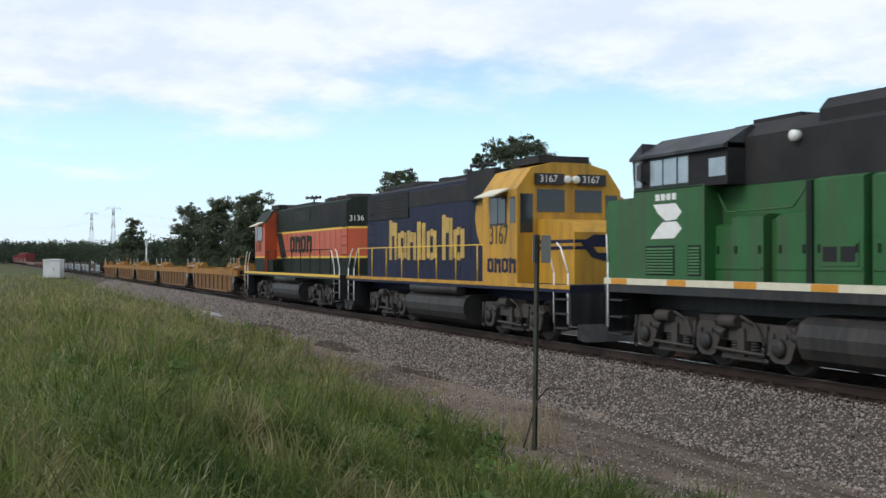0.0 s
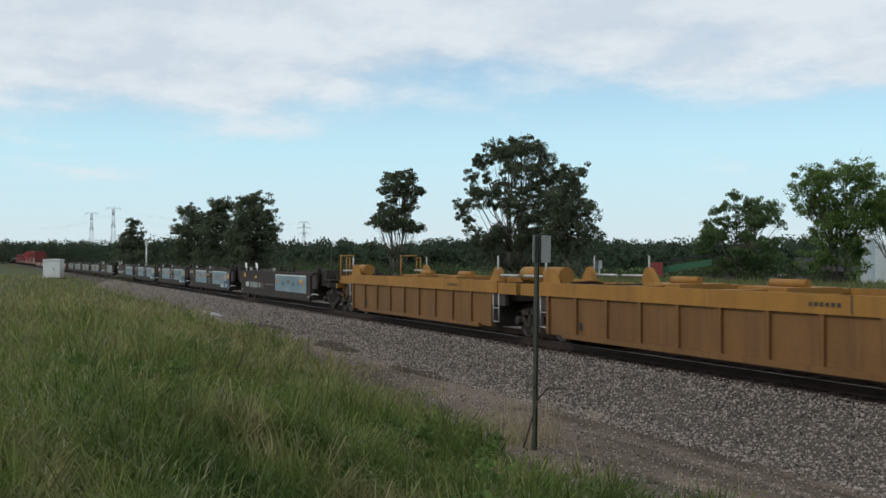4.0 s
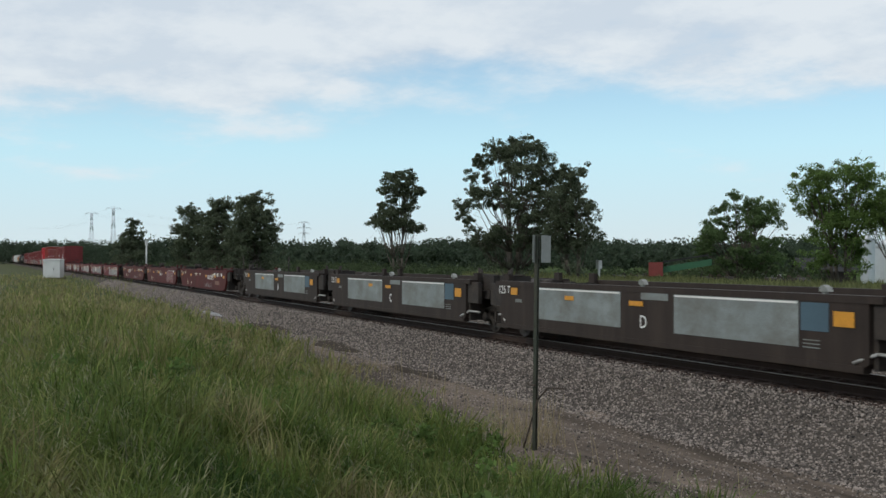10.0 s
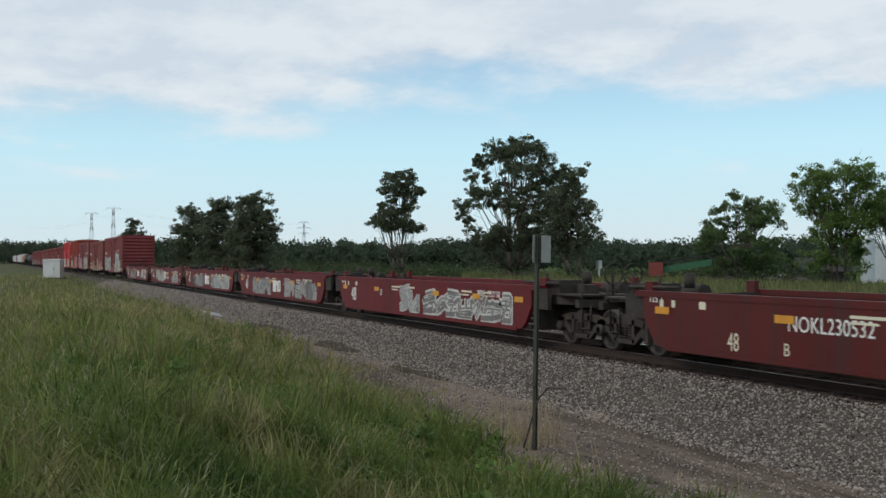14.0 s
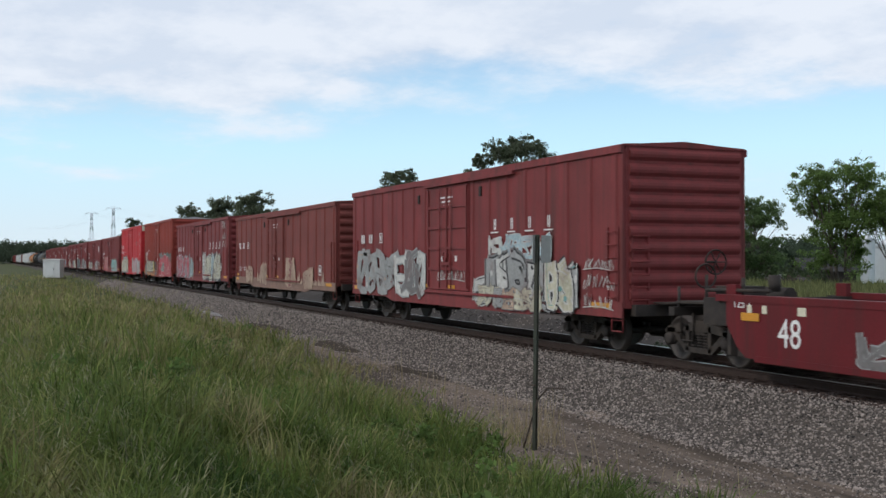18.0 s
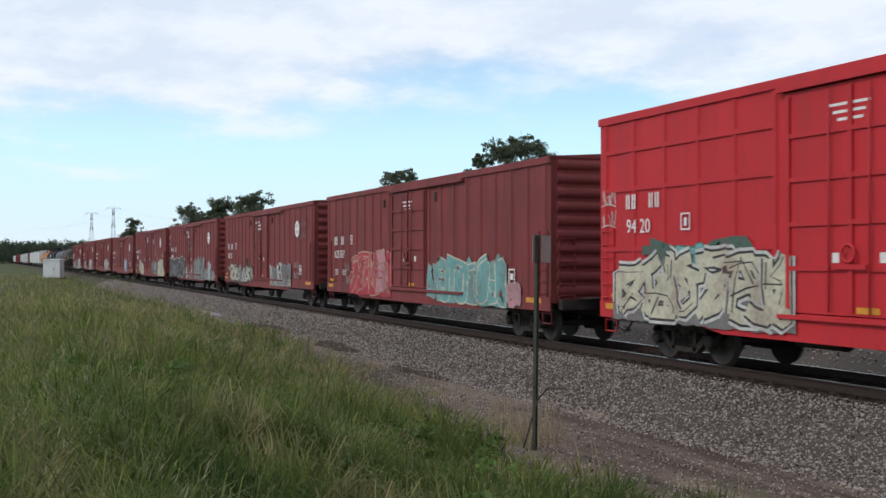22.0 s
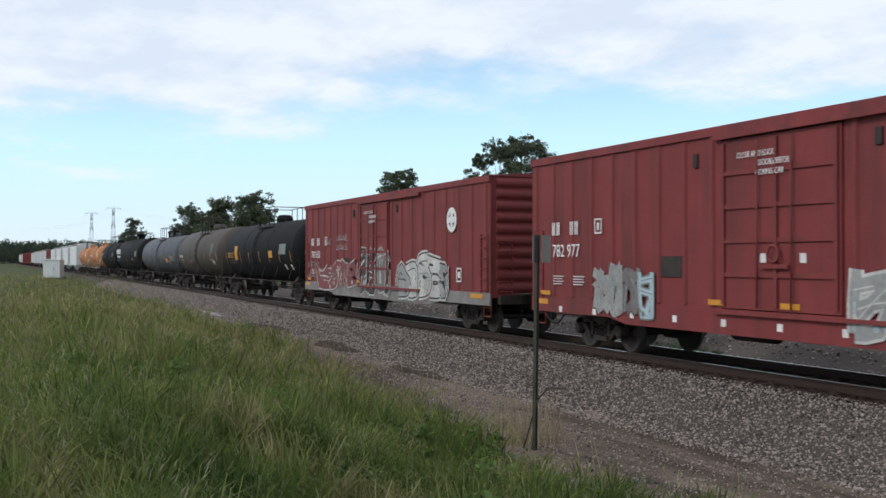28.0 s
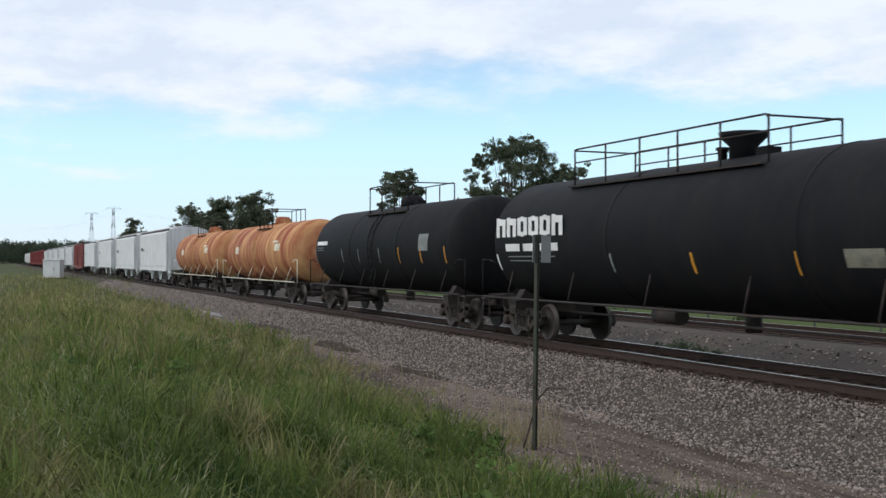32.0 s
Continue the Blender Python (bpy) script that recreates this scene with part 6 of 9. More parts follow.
# ---------------------------------------------------------------- locomotives
def loco_truck_mesh(axles):
    """Heavy side frames over the axles, with springs, brake cylinders and journal boxes."""
    bm = bmesh.new()
    xs = (-1.37, 1.37) if axles == 2 else (-2.1, 0.0, 2.1)
    e = xs[-1] + 0.55
    for s in (-1, 1):
        y0, y1 = s * 0.98, s * 1.16
        prism(bm, [(-e, 0.62), (-e + 0.2, 0.88), (-0.7, 0.92), (-0.45, 0.78), (0.45, 0.78), (0.7, 0.92), (e - 0.2, 0.88), (e, 0.62), (e - 0.3, 0.60), (0.6, 0.56), (-0.6, 0.56), (-e + 0.3, 0.60)], y0, y1)
        for x in xs:
            prism(bm, [(x - 0.42, 0.64), (x - 0.26, 0.30), (x - 0.14, 0.24), (x + 0.14, 0.24), (x + 0.26, 0.30), (x + 0.42, 0.64), (x + 0.20, 0.90), (x - 0.20, 0.90)], y0, s * 1.19)
            for q in (-0.17, 0.17):
                rod(bm, (x + q, s * 1.19, 0.72), (x + q, s * 1.23, 0.72), 0.045, 8)
            lathe(bm, [(s * 1.18, 0.17), (s * 1.26, 0.16), (s * 1.28, 0.05)], 14, "y", (x, 0, 0.51), 1)
            rod(bm, (x + 0.38, s * 1.2, 0.74), (x + 0.62, s * 1.2, 0.68), 0.10, 10, 1)
            tube(bm, [(x - 0.34, s * 1.2, 0.88), (x - 0.40, s * 1.2, 0.28), (x - 0.28, s * 1.2, 0.22)], 0.04, 6, 1)
        for a, b in zip(xs, xs[1:]):
            c = (a + b) / 2
            for q in (-0.28, 0.28):
                for k in range(4):
                    lathe(bm, [(0.34 + k * 0.055, 0.09), (0.365 + k * 0.055, 0.11), (0.39 + k * 0.055, 0.09)], 10, "z", (c + q, s * 1.08, 0), 1)
            bx(bm, c - 0.62, c + 0.62, y0, y1, 0.22, 0.34)
            rod(bm, (c - 0.55, s * 1.22, 0.92), (c - 0.05, s * 1.22, 0.92), 0.12, 12)
            tube(bm, [(c - 0.7, s * 1.24, 0.40), (c + 0.7, s * 1.24, 0.36)], 0.035, 6)
            tube(bm, [(c + 0.05, s * 1.24, 1.02), (c + 0.45, s * 1.24, 0.88), (c + 0.7, s * 1.24, 0.52)], 0.03, 6)
            bx(bm, c - 0.10, c + 0.10, y0, s * 1.22, 0.30, 0.80)
    bx(bm, -0.5, 0.5, -1.0, 1.0, 0.62, 1.0)
    return to_mesh("loco_truck", bm, [M["loco_truck"], M["fuel"]]), xs


LOCO_TRUCK_2, LOCO_TRUCK_3 = loco_truck_mesh(2), loco_truck_mesh(3)
LOCO_WHEELS = wheelset_mesh(0.508)


def add_loco_truck(loco, x, spec):
    me, xs = spec
    t = share("truck", me, loco, pose(x, 0, 0))
    for q in xs:
        share("wheelset", LOCO_WHEELS, t, pose(q, 0, 0))


def hand_rail(loco, pts, r=0.022, label="", material=None):
    bm = bmesh.new()
    tube(bm, pts, r, 6)
    return part("handrail", bm, material or M["white"], loco, label)


FUEL_ROUND = [(0.9, 1.06), (1.25, 1.04), (1.42, 0.92), (1.48, 0.72), (1.46, 0.52), (1.36, 0.34), (1.18, 0.22), (0.9, 0.19)]


def four_axle_loco(x, d, colours, label, number, name_shapes):
    """Four-axle road switcher. d: +1 with the cab leading, -1 with the cab trailing."""
    loco = thing("locomotive", label, "locomotive", "locomotives of the train", pose(x, TRACK_Y, 0))
    hood, cab_c, low, sill = (M[k] for k in colours)
    h = 8.55
    X = lambda a: d * a

    def span(bm, a, b, *rest, **kw):
        bx(bm, min(X(a), X(b)), max(X(a), X(b)), *rest, **kw)
    # frame and walkway
    bm = bmesh.new()
    span(bm, -h, h, -1.50, 1.50, 1.28, 1.46)
    span(bm, -h + 0.3, h - 0.3, -0.55, 0.55, 0.98, 1.28)
    part("frame", bm, M["black"] if colours[3] != "yellow" else M["blue"], loco)
    for s in (-1, 1):
        bm = bmesh.new()
        span(bm, -h, h, s * 1.50, s * 1.515, 1.36, 1.46)
        part("sill_stripe", bm, sill, loco, "yellow stripe along the walkway edge")
    # long hood: side sheets with doors, darker upper band
    bm = bmesh.new()                            # its end has broad slanted corners
    prism(bm, [(X(3.75), -0.93), (X(-h + 0.75), -0.93), (X(-h + 0.32), -0.30), (X(-h + 0.32), 0.30), (X(-h + 0.75), 0.93), (X(3.75), 0.93)], 1.46, 4.40, "z")
    part("long_hood", bm, hood, loco, bevel=0.05)
    if colours[2] != colours[0]:
        for s in (-1, 1):
            bm = bmesh.new()
            span(bm, -h + 0.86, 3.70, s * 0.93, s * 0.942, 2.20, 3.28)
            part("colour_band", bm, low, loco, "broad orange band")
            for z in (2.12, 3.28):
                bm = bmesh.new()
                span(bm, -h + 0.86, 3.70, s * 0.93, s * 0.944, z, z + 0.08)
                part("band_edge", bm, sill, loco)
        for z0, z1, mt in ((2.20, 3.28, low), (2.12, 2.20, sill), (3.28, 3.36, sill)):
            bm = bmesh.new()
            prism(bm, [(X(-h + 0.75), -0.945), (X(-h + 0.305), -0.305), (X(-h + 0.305), 0.305), (X(-h + 0.75), 0.945), (X(-h + 0.77), 0.90), (X(-h + 0.34), 0.28), (X(-h + 0.34), -0.28), (X(-h + 0.77), -0.90)], z0, z1, "z")
            part("colour_band", bm, mt, loco)
    for s in (-1, 1):
        bm = bmesh.new()
        for i in range(14):
            xx = -6.95 + i * 0.78
            bx(bm, X(xx) - 0.008, X(xx) + 0.008, s * 0.943, s * 0.949, 1.52, 3.26)
        part("door_seams", bm, M["black"], loco)["kind"] = "stuff"
        # radiator grilles and intake
        for a, b, z0, z1 in ((-7.70, -3.45, 3.46, 4.34),):
            bm = bmesh.new()
            span(bm, a, b, s * 0.93, s * 0.955, z0, z1)
            for k in range(8):
                zz = z0 + 0.06 + (z1 - z0 - 0.12) * k / 7
                span(bm, a, b, s * 0.955, s * 0.972, zz - 0.015, zz + 0.015)
            part("grille", bm, M["roof_black"], loco)
    bm = bmesh.new()
    low_edge = 3.80 if d > 0 else 3.37          # the dark upper band, its shoulders sloped
    prism(bm, [(-0.945, low_edge), (-0.945, 4.30), (-0.74, 4.50), (0.74, 4.50), (0.945, 4.30), (0.945, low_edge)], min(X(-h + 0.80), X(3.74)), max(X(-h + 0.80), X(3.74)), "x")
    part("upper_hood", bm, M["roof_black"] if d > 0 else M["dark_green"], loco, bevel=0.03)
    bm = bmesh.new()
    prism(bm, [(X(-h + 0.80), -0.80), (X(-h + 0.40), -0.26), (X(-h + 0.40), 0.26), (X(-h + 0.80), 0.80)], 4.38, 4.50, "z")
    part("hood_end_cap", bm, M["roof_black"] if d > 0 else M["dark_green"], loco)
    for s in (-1, 1):                           # grab irons up the end corner
        for k in range(6):
            bm = bmesh.new()
            z = 1.9 + k * 0.36
            tube(bm, [(X(-h + 0.95), s * 0.94, z), (X(-h + 0.95), s * 1.0, z), (X(-h + 1.35), s * 1.0, z), (X(-h + 1.35), s * 0.94, z)], 0.012, 5)
            part("grab_iron", bm, hood, loco)
        bm = bmesh.new()
        bx(bm, min(X(2.6), X(3.7)), max(X(2.6), X(3.7)), s * 0.94, s * 1.40, 1.46, 2.05)
        part("battery_box", bm, hood if d < 0 else M["blue"], loco, bevel=0.02)
        bm = bmesh.new()
        if d > 0:
            bx(bm, 1.80, 3.70, s * 0.94, s * 1.14, 3.74, 4.58)
        else:
            bx(bm, min(X(-2.35), X(0.35)), max(X(-2.35), X(0.35)), s * 0.945, s * 0.965, 3.78, 4.26)
        part("intake_box", bm, M["roof_black"], loco, bevel=0.03)
    # roof: fans, stacks, horn
    for a in (-6.6, -5.3, -4.0):
        bm = bmesh.new()
        lathe(bm, [(4.45, 0.62), (4.68, 0.62), (4.70, 0.55), (4.66, 0.5), (4.66, 0.1)], 24, "z", (X(a), 0, 0))
        part("radiator_fan", bm, M["roof_black"], loco)
    bm = bmesh.new()
    span(bm, -1.6, 2.9, -0.62, 0.62, 4.46, 4.62)
    part("roof_hatch", bm, M["roof_black"], loco, bevel=0.03)
    bm = bmesh.new()
    span(bm, -2.6, -2.0, -0.18, 0.18, 4.46, 4.74)
    part("exhaust_stack", bm, M["roof_black"], loco)
    bm = bmesh.new()
    for q in (-0.14, 0.0, 0.14):
        rod(bm, (X(0.4), q, 4.92), (X(0.85), q * 1.6, 4.94), 0.03, 8, r1=0.075)
        rod(bm, (X(0.3), q, 4.92), (X(0.0), q * 1.3, 4.94), 0.03, 8, r1=0.07)
    rod(bm, (X(0.4), 0, 4.5), (X(0.4), 0, 4.92), 0.04, 8)
    part("horn", bm, M["black"], loco)
    # cab
    bm = bmesh.new()
    prism(bm, [(-1.52, 1.46), (-1.52, 3.86), (-1.12, 4.40), (-0.5, 4.56), (0.5, 4.56), (1.12, 4.40), (1.52, 3.86), (1.52, 1.46)], min(X(3.75), X(5.85)), max(X(3.75), X(5.85)), "x")
    cab = part("cab", bm, cab_c, loco, bevel=0.03)
    bm = bmesh.new()
    span(bm, 4.05, 5.55, -0.75, 0.75, 4.57, 4.76)
    part("roof_unit", bm, M["roof_black"], cab, bevel=0.03)
    if d < 0:
        for s in (-1, 1):                       # dark lower panels under a yellow line
            bm = bmesh.new()
            span(bm, 3.78, 5.84, s * 1.52, s * 1.528, 1.47, 2.14)
            part("lower_panel", bm, M["dark_green"], cab, "dark green lower cab panel")
            bm = bmesh.new()
            span(bm, 3.78, 5.84, s * 1.52, s * 1.53, 2.14, 2.21)
            part("band_edge", bm, sill, cab)
            bm = bmesh.new()
            prism(bm, [(X(3.72), 3.34), (X(2.7), 3.34), (X(1.75), 2.14), (X(2.8), 2.14)], s * 0.942, s * 0.956)
            part("slanted_stripe", bm, M["dark_green"], loco)
        bm = bmesh.new()
        span(bm, 5.86, 7.76, -0.945, 0.945, 1.47, 2.14)
        part("lower_panel", bm, M["dark_green"], loco)
    if d < 0:
        bm = bmesh.new()
        prism(bm, [(-1.54, 3.84), (-1.14, 4.42), (-0.5, 4.585), (0.5, 4.585), (1.14, 4.42), (1.54, 3.84), (1.50, 3.84), (1.10, 4.38), (0.5, 4.54), (-0.5, 4.54), (-1.10, 4.38), (-1.50, 3.84)],
              min(X(3.7), X(5.95)), max(X(3.7), X(5.95)), "x")
        part("cab_roof", bm, M["dark_green"], cab)
    for s in (-1, 1):
        bm = bmesh.new()
        bx(bm, min(X(5.45), X(5.75)), max(X(5.45), X(5.75)), s * 1.52, s * 1.53, 3.0, 3.66)
        part("side_light", bm, M["glass"], cab)
        bm = bmesh.new()
        span(bm, 4.25, 5.25, s * 1.52, s * 1.535, 2.95, 3.72)
        me = part("window_frame", bm, M["black"], cab)
        for a, b in ((4.30, 4.73), (4.78, 5.20)):
            bm = bmesh.new()
            span(bm, a, b, s * 1.535, s * 1.542, 3.0, 3.67)
            part("pane", bm, M["glass"], cab)
        bm = bmesh.new()
        prism(bm, [(s * 1.50, 3.86), (s * 1.95, 3.68), (s * 1.95, 3.71), (s * 1.50, 3.91)], min(X(4.15), X(5.35)), max(X(4.15), X(5.35)), "x")
        part("sunshade", bm, M["cream"], cab)
    for s in (-1, 1):
        bm = bmesh.new()
        span(bm, 5.85, 5.86, s * 0.55 - 0.40, s * 0.55 + 0.40, 3.28, 3.86)
        part("windshield", bm, M["glass"], cab)
        bm = bmesh.new()
        span(bm, 5.85, 5.86, s * 1.25 - 0.18, s * 1.25 + 0.18, 2.75, 3.74)
        part("door_window", bm, M["glass"], cab)
    for s in (-1, 1):
        bm = bmesh.new()
        span(bm, 5.80, 5.97, s * 0.62 - 0.40, s * 0.62 + 0.40, 3.98, 4.26)
        nb = part("number_board", bm, M["black"], cab)
        ob = lettering("board_number", number, 0.19, 0, 0, 0, M["white"], cab)
        ob.matrix_basis = Matrix.Translation((X(5.975), s * 0.62 - d * 0.32, 4.04)) @ (pose(0, 0, 0, 90, 0, 90) if d > 0 else pose(0, 0, 0, 90, 0, -90))
    # side number, and brand lettering as plain bars
    side_dark = M["black"] if colours[1] != "orange" else M["dark_green"]
    lettering("cab_number", number, 0.52, min(X(4.2), X(5.65)), -1.53, 2.46, side_dark, cab, wide=0.80)
    if d > 0:
        plain_slabs(cab, 4.08, 5.85, 1.71, 2.10, -1.525, ("ring", "gate", "ring", "gate"), (1, 1, 1, 1), M["blue"])
    # short nose
    bm = bmesh.new()
    prism(bm, [(X(5.85), 1.46), (X(7.75), 1.46), (X(7.75), 2.72), (X(7.55), 2.95), (X(5.85), 3.10)], -0.93, 0.93)
    nose = part("short_nose", bm, cab_c, loco, bevel=0.08)
    bm = bmesh.new()
    for q in (-0.13, 0.13):
        lathe(bm, [(X(5.86), 0.10), (X(6.0), 0.10), (X(6.0), 0.02)], 14, "x", (0, q, 4.12))
    part("headlight", bm, M["lens"], cab)
    bm = bmesh.new()
    for q in (-0.13, 0.13):
        lathe(bm, [(X(-h + 0.34), 0.09), (X(-h + 0.26), 0.09), (X(-h + 0.26), 0.02)], 14, "x", (0, q, 3.95))
    part("headlight", bm, M["lens"], loco)
    # fuel tank, reservoirs, trucks
    bm = bmesh.new()
    prism(bm, [(s * a, z) for s, row in ((-1, FUEL_ROUND), (1, FUEL_ROUND[::-1])) for a, z in row], -2.35, 2.35, "x")
    part("fuel_tank", bm, M["fuel"], loco, bevel=0.03)
    for s in (-1, 1):
        bm = bmesh.new()
        rod(bm, (-1.9, s * 1.36, 1.18), (1.9, s * 1.36, 1.18), 0.15, 16)
        part("air_reservoir", bm, M["fuel"], loco)
    add_loco_truck(loco, -4.85, LOCO_TRUCK_2)
    add_loco_truck(loco, 4.85, LOCO_TRUCK_2)
    for s in (-1, 1):
        bm = bmesh.new()
        bx(bm, s * (h - 0.10), s * h, -1.48, 1.48, 0.55, 1.46)
        prism(bm, [(s * h, 0.55), (s * (h + 0.32), 0.16), (s * h, 0.20)], -1.3, 1.3)
        part("pilot", bm, M["black"], loco)
        add_coupler(loco, s * (h + 0.36), s)
        for q in (-1, 1):
            for k in range(3):
                bm = bmesh.new()
                bx(bm, s * (h - 0.75), s * (h - 0.1), q * 1.50 - 0.26 * (q > 0), q * 1.50 + 0.26 * (q < 0), 0.42 + 0.34 * k, 0.46 + 0.34 * k)
                part("step", bm, M["black"], loco)
            bm = bmesh.new()
            bx(bm, s * (h - 0.78), s * (h - 0.74), q * 1.12, q * 1.50, 0.35, 1.46)
            part("step_side", bm, M["black"], loco)
            for xx, top in ((h - 0.12, 2.45), (h - 0.80, 2.45)):
                hand_rail(loco, [(s * xx, q * 1.48, 0.55), (s * xx, q * 1.48, 1.75), (s * (xx - 0.35), q * 1.48, top - 0.12), (s * (xx - 0.55), q * 1.48, top)])
    for s in (-1, 1):
        bm = bmesh.new()
        for i in range(8):
            xx = -7.2 + i * 1.5
            if xx < 3.9:
                tube(bm, [(X(xx), s * 1.47, 1.46), (X(xx), s * 1.47, 2.46)], 0.02, 6)
        tube(bm, [(X(-7.3), s * 1.47, 2.46), (X(3.9), s * 1.47, 2.46)], 0.02, 6)
        part("walkway_railing", bm, M["dark_green"] if d < 0 else M["stripe"], loco)
    name_shapes(loco, X)
    return loco


SLABS = {  # plain figures on a unit square, each a set of bars (x0, x1, z0, z1)
    "ring": ((0, 0.34, 0.06, 0.94), (0.66, 1, 0.06, 0.94), (0.34, 0.66, 0, 0.24), (0.34, 0.66, 0.76, 1)),
    "gate": ((0, 0.34, 0, 1), (0.66, 1, 0, 0.92), (0.34, 0.66, 0.60, 0.94)),
    "slab": ((0.05, 0.46, 0, 1), (0.54, 0.95, 0, 0.96)),
}


def plain_slabs(parent, x0, x1, z0, z1, y, kinds, heights, material, gap=0.14):
    """A brand name as plain painted figures of its size, weight and colour, each one part; a blank leaves room."""
    w = (x1 - x0) / sum(0.45 if k == " " else 1.0 for k in kinds)
    x = x0
    for k, q in zip(kinds, heights):
        if k == " ":
            x += 0.45 * w
            continue
        bm = bmesh.new()
        ww, hh = w * (1 - gap), (z1 - z0) * q
        for n, (a, b, c, e) in enumerate(SLABS[k]):
            bx(bm, x + a * ww, x + b * ww, y - 0.006 - 0.0006 * n, y, z0 + c * hh, z0 + e * hh)
        part("brand_block", bm, material, parent)
        x += w


def blue_names(loco, X):
    plain_slabs(loco, -5.40, 1.25, 2.04, 3.43, -0.935, ("gate", "ring", "gate", "slab", "ring", " ", "gate", "ring"), (1.0, 0.71, 0.71, 0.90, 0.71, 0, 1.0, 0.71), M["cream_yellow"], 0.08)
    bm = bmesh.new()
    prism(bm, [(3.76, 2.30), (3.76, 3.84), (2.30, 3.84), (2.06, 3.60), (1.98, 3.2), (2.10, 2.80), (2.36, 2.46), (2.70, 2.36)], -0.950, -0.936)
    part("curved_yellow_edge", bm, M["yellow"], loco)
    # dark diving stripes on the nose
    for k in (0, 1):
        bm = bmesh.new()
        bx(bm, X(5.95), X(7.72), -0.942, -0.932, 2.30 + k * 0.16, 2.38 + k * 0.16)
        part("nose_stripe", bm, M["blue"], loco)
        bm = bmesh.new()
        bx(bm, X(7.752), X(7.757), -0.92, 0.92, 2.30 + k * 0.16, 2.38 + k * 0.16)
        part("nose_stripe", bm, M["blue"], loco)
    bm = bmesh.new()
    prism(bm, [(-0.75, 2.46), (-0.4, 2.66), (0.4, 2.66), (0.75, 2.46), (0.45, 2.12), (0.0, 2.0), (-0.45, 2.12)], X(7.758), X(7.766), "x")
    part("nose_emblem", bm, M["blue"], loco)
    bm = bmesh.new()
    prism(bm, [(-0.42, 2.36), (0.42, 2.36), (0.30, 2.22), (-0.30, 2.22)], X(7.766), X(7.772), "x")
    part("nose_emblem", bm, M["yellow"], loco)


def orange_names(loco, X):
    plain_slabs(loco, -1.10, 2.75, 2.36, 3.14, -0.952, ("ring", "gate", "ring", "gate"), (1, 1, 1, 1), M["dark_green"])
    for k, (bx_, by_, turn) in enumerate(((7.84, -0.90, 56), (8.235, 0.34, 124))):
        ob = lettering("end_number", "3136", 0.22, 0, 0, 0, M["white"], loco)
        ob.matrix_basis = Matrix.Translation((bx_, by_, 3.58)) @ pose(0, 0, 0, 90, 0, turn)


LEAD = four_axle_loco(-30.75, 1, ("blue", "yellow", "blue", "yellow"), "blue and yellow diesel locomotive, weathered, with large yellow side blocks", "3167", blue_names)
REAR = four_axle_loco(-48.75, -1, ("dark_green", "orange", "orange", "stripe"), "orange and dark green diesel locomotive with yellow lines", "3136", orange_names)


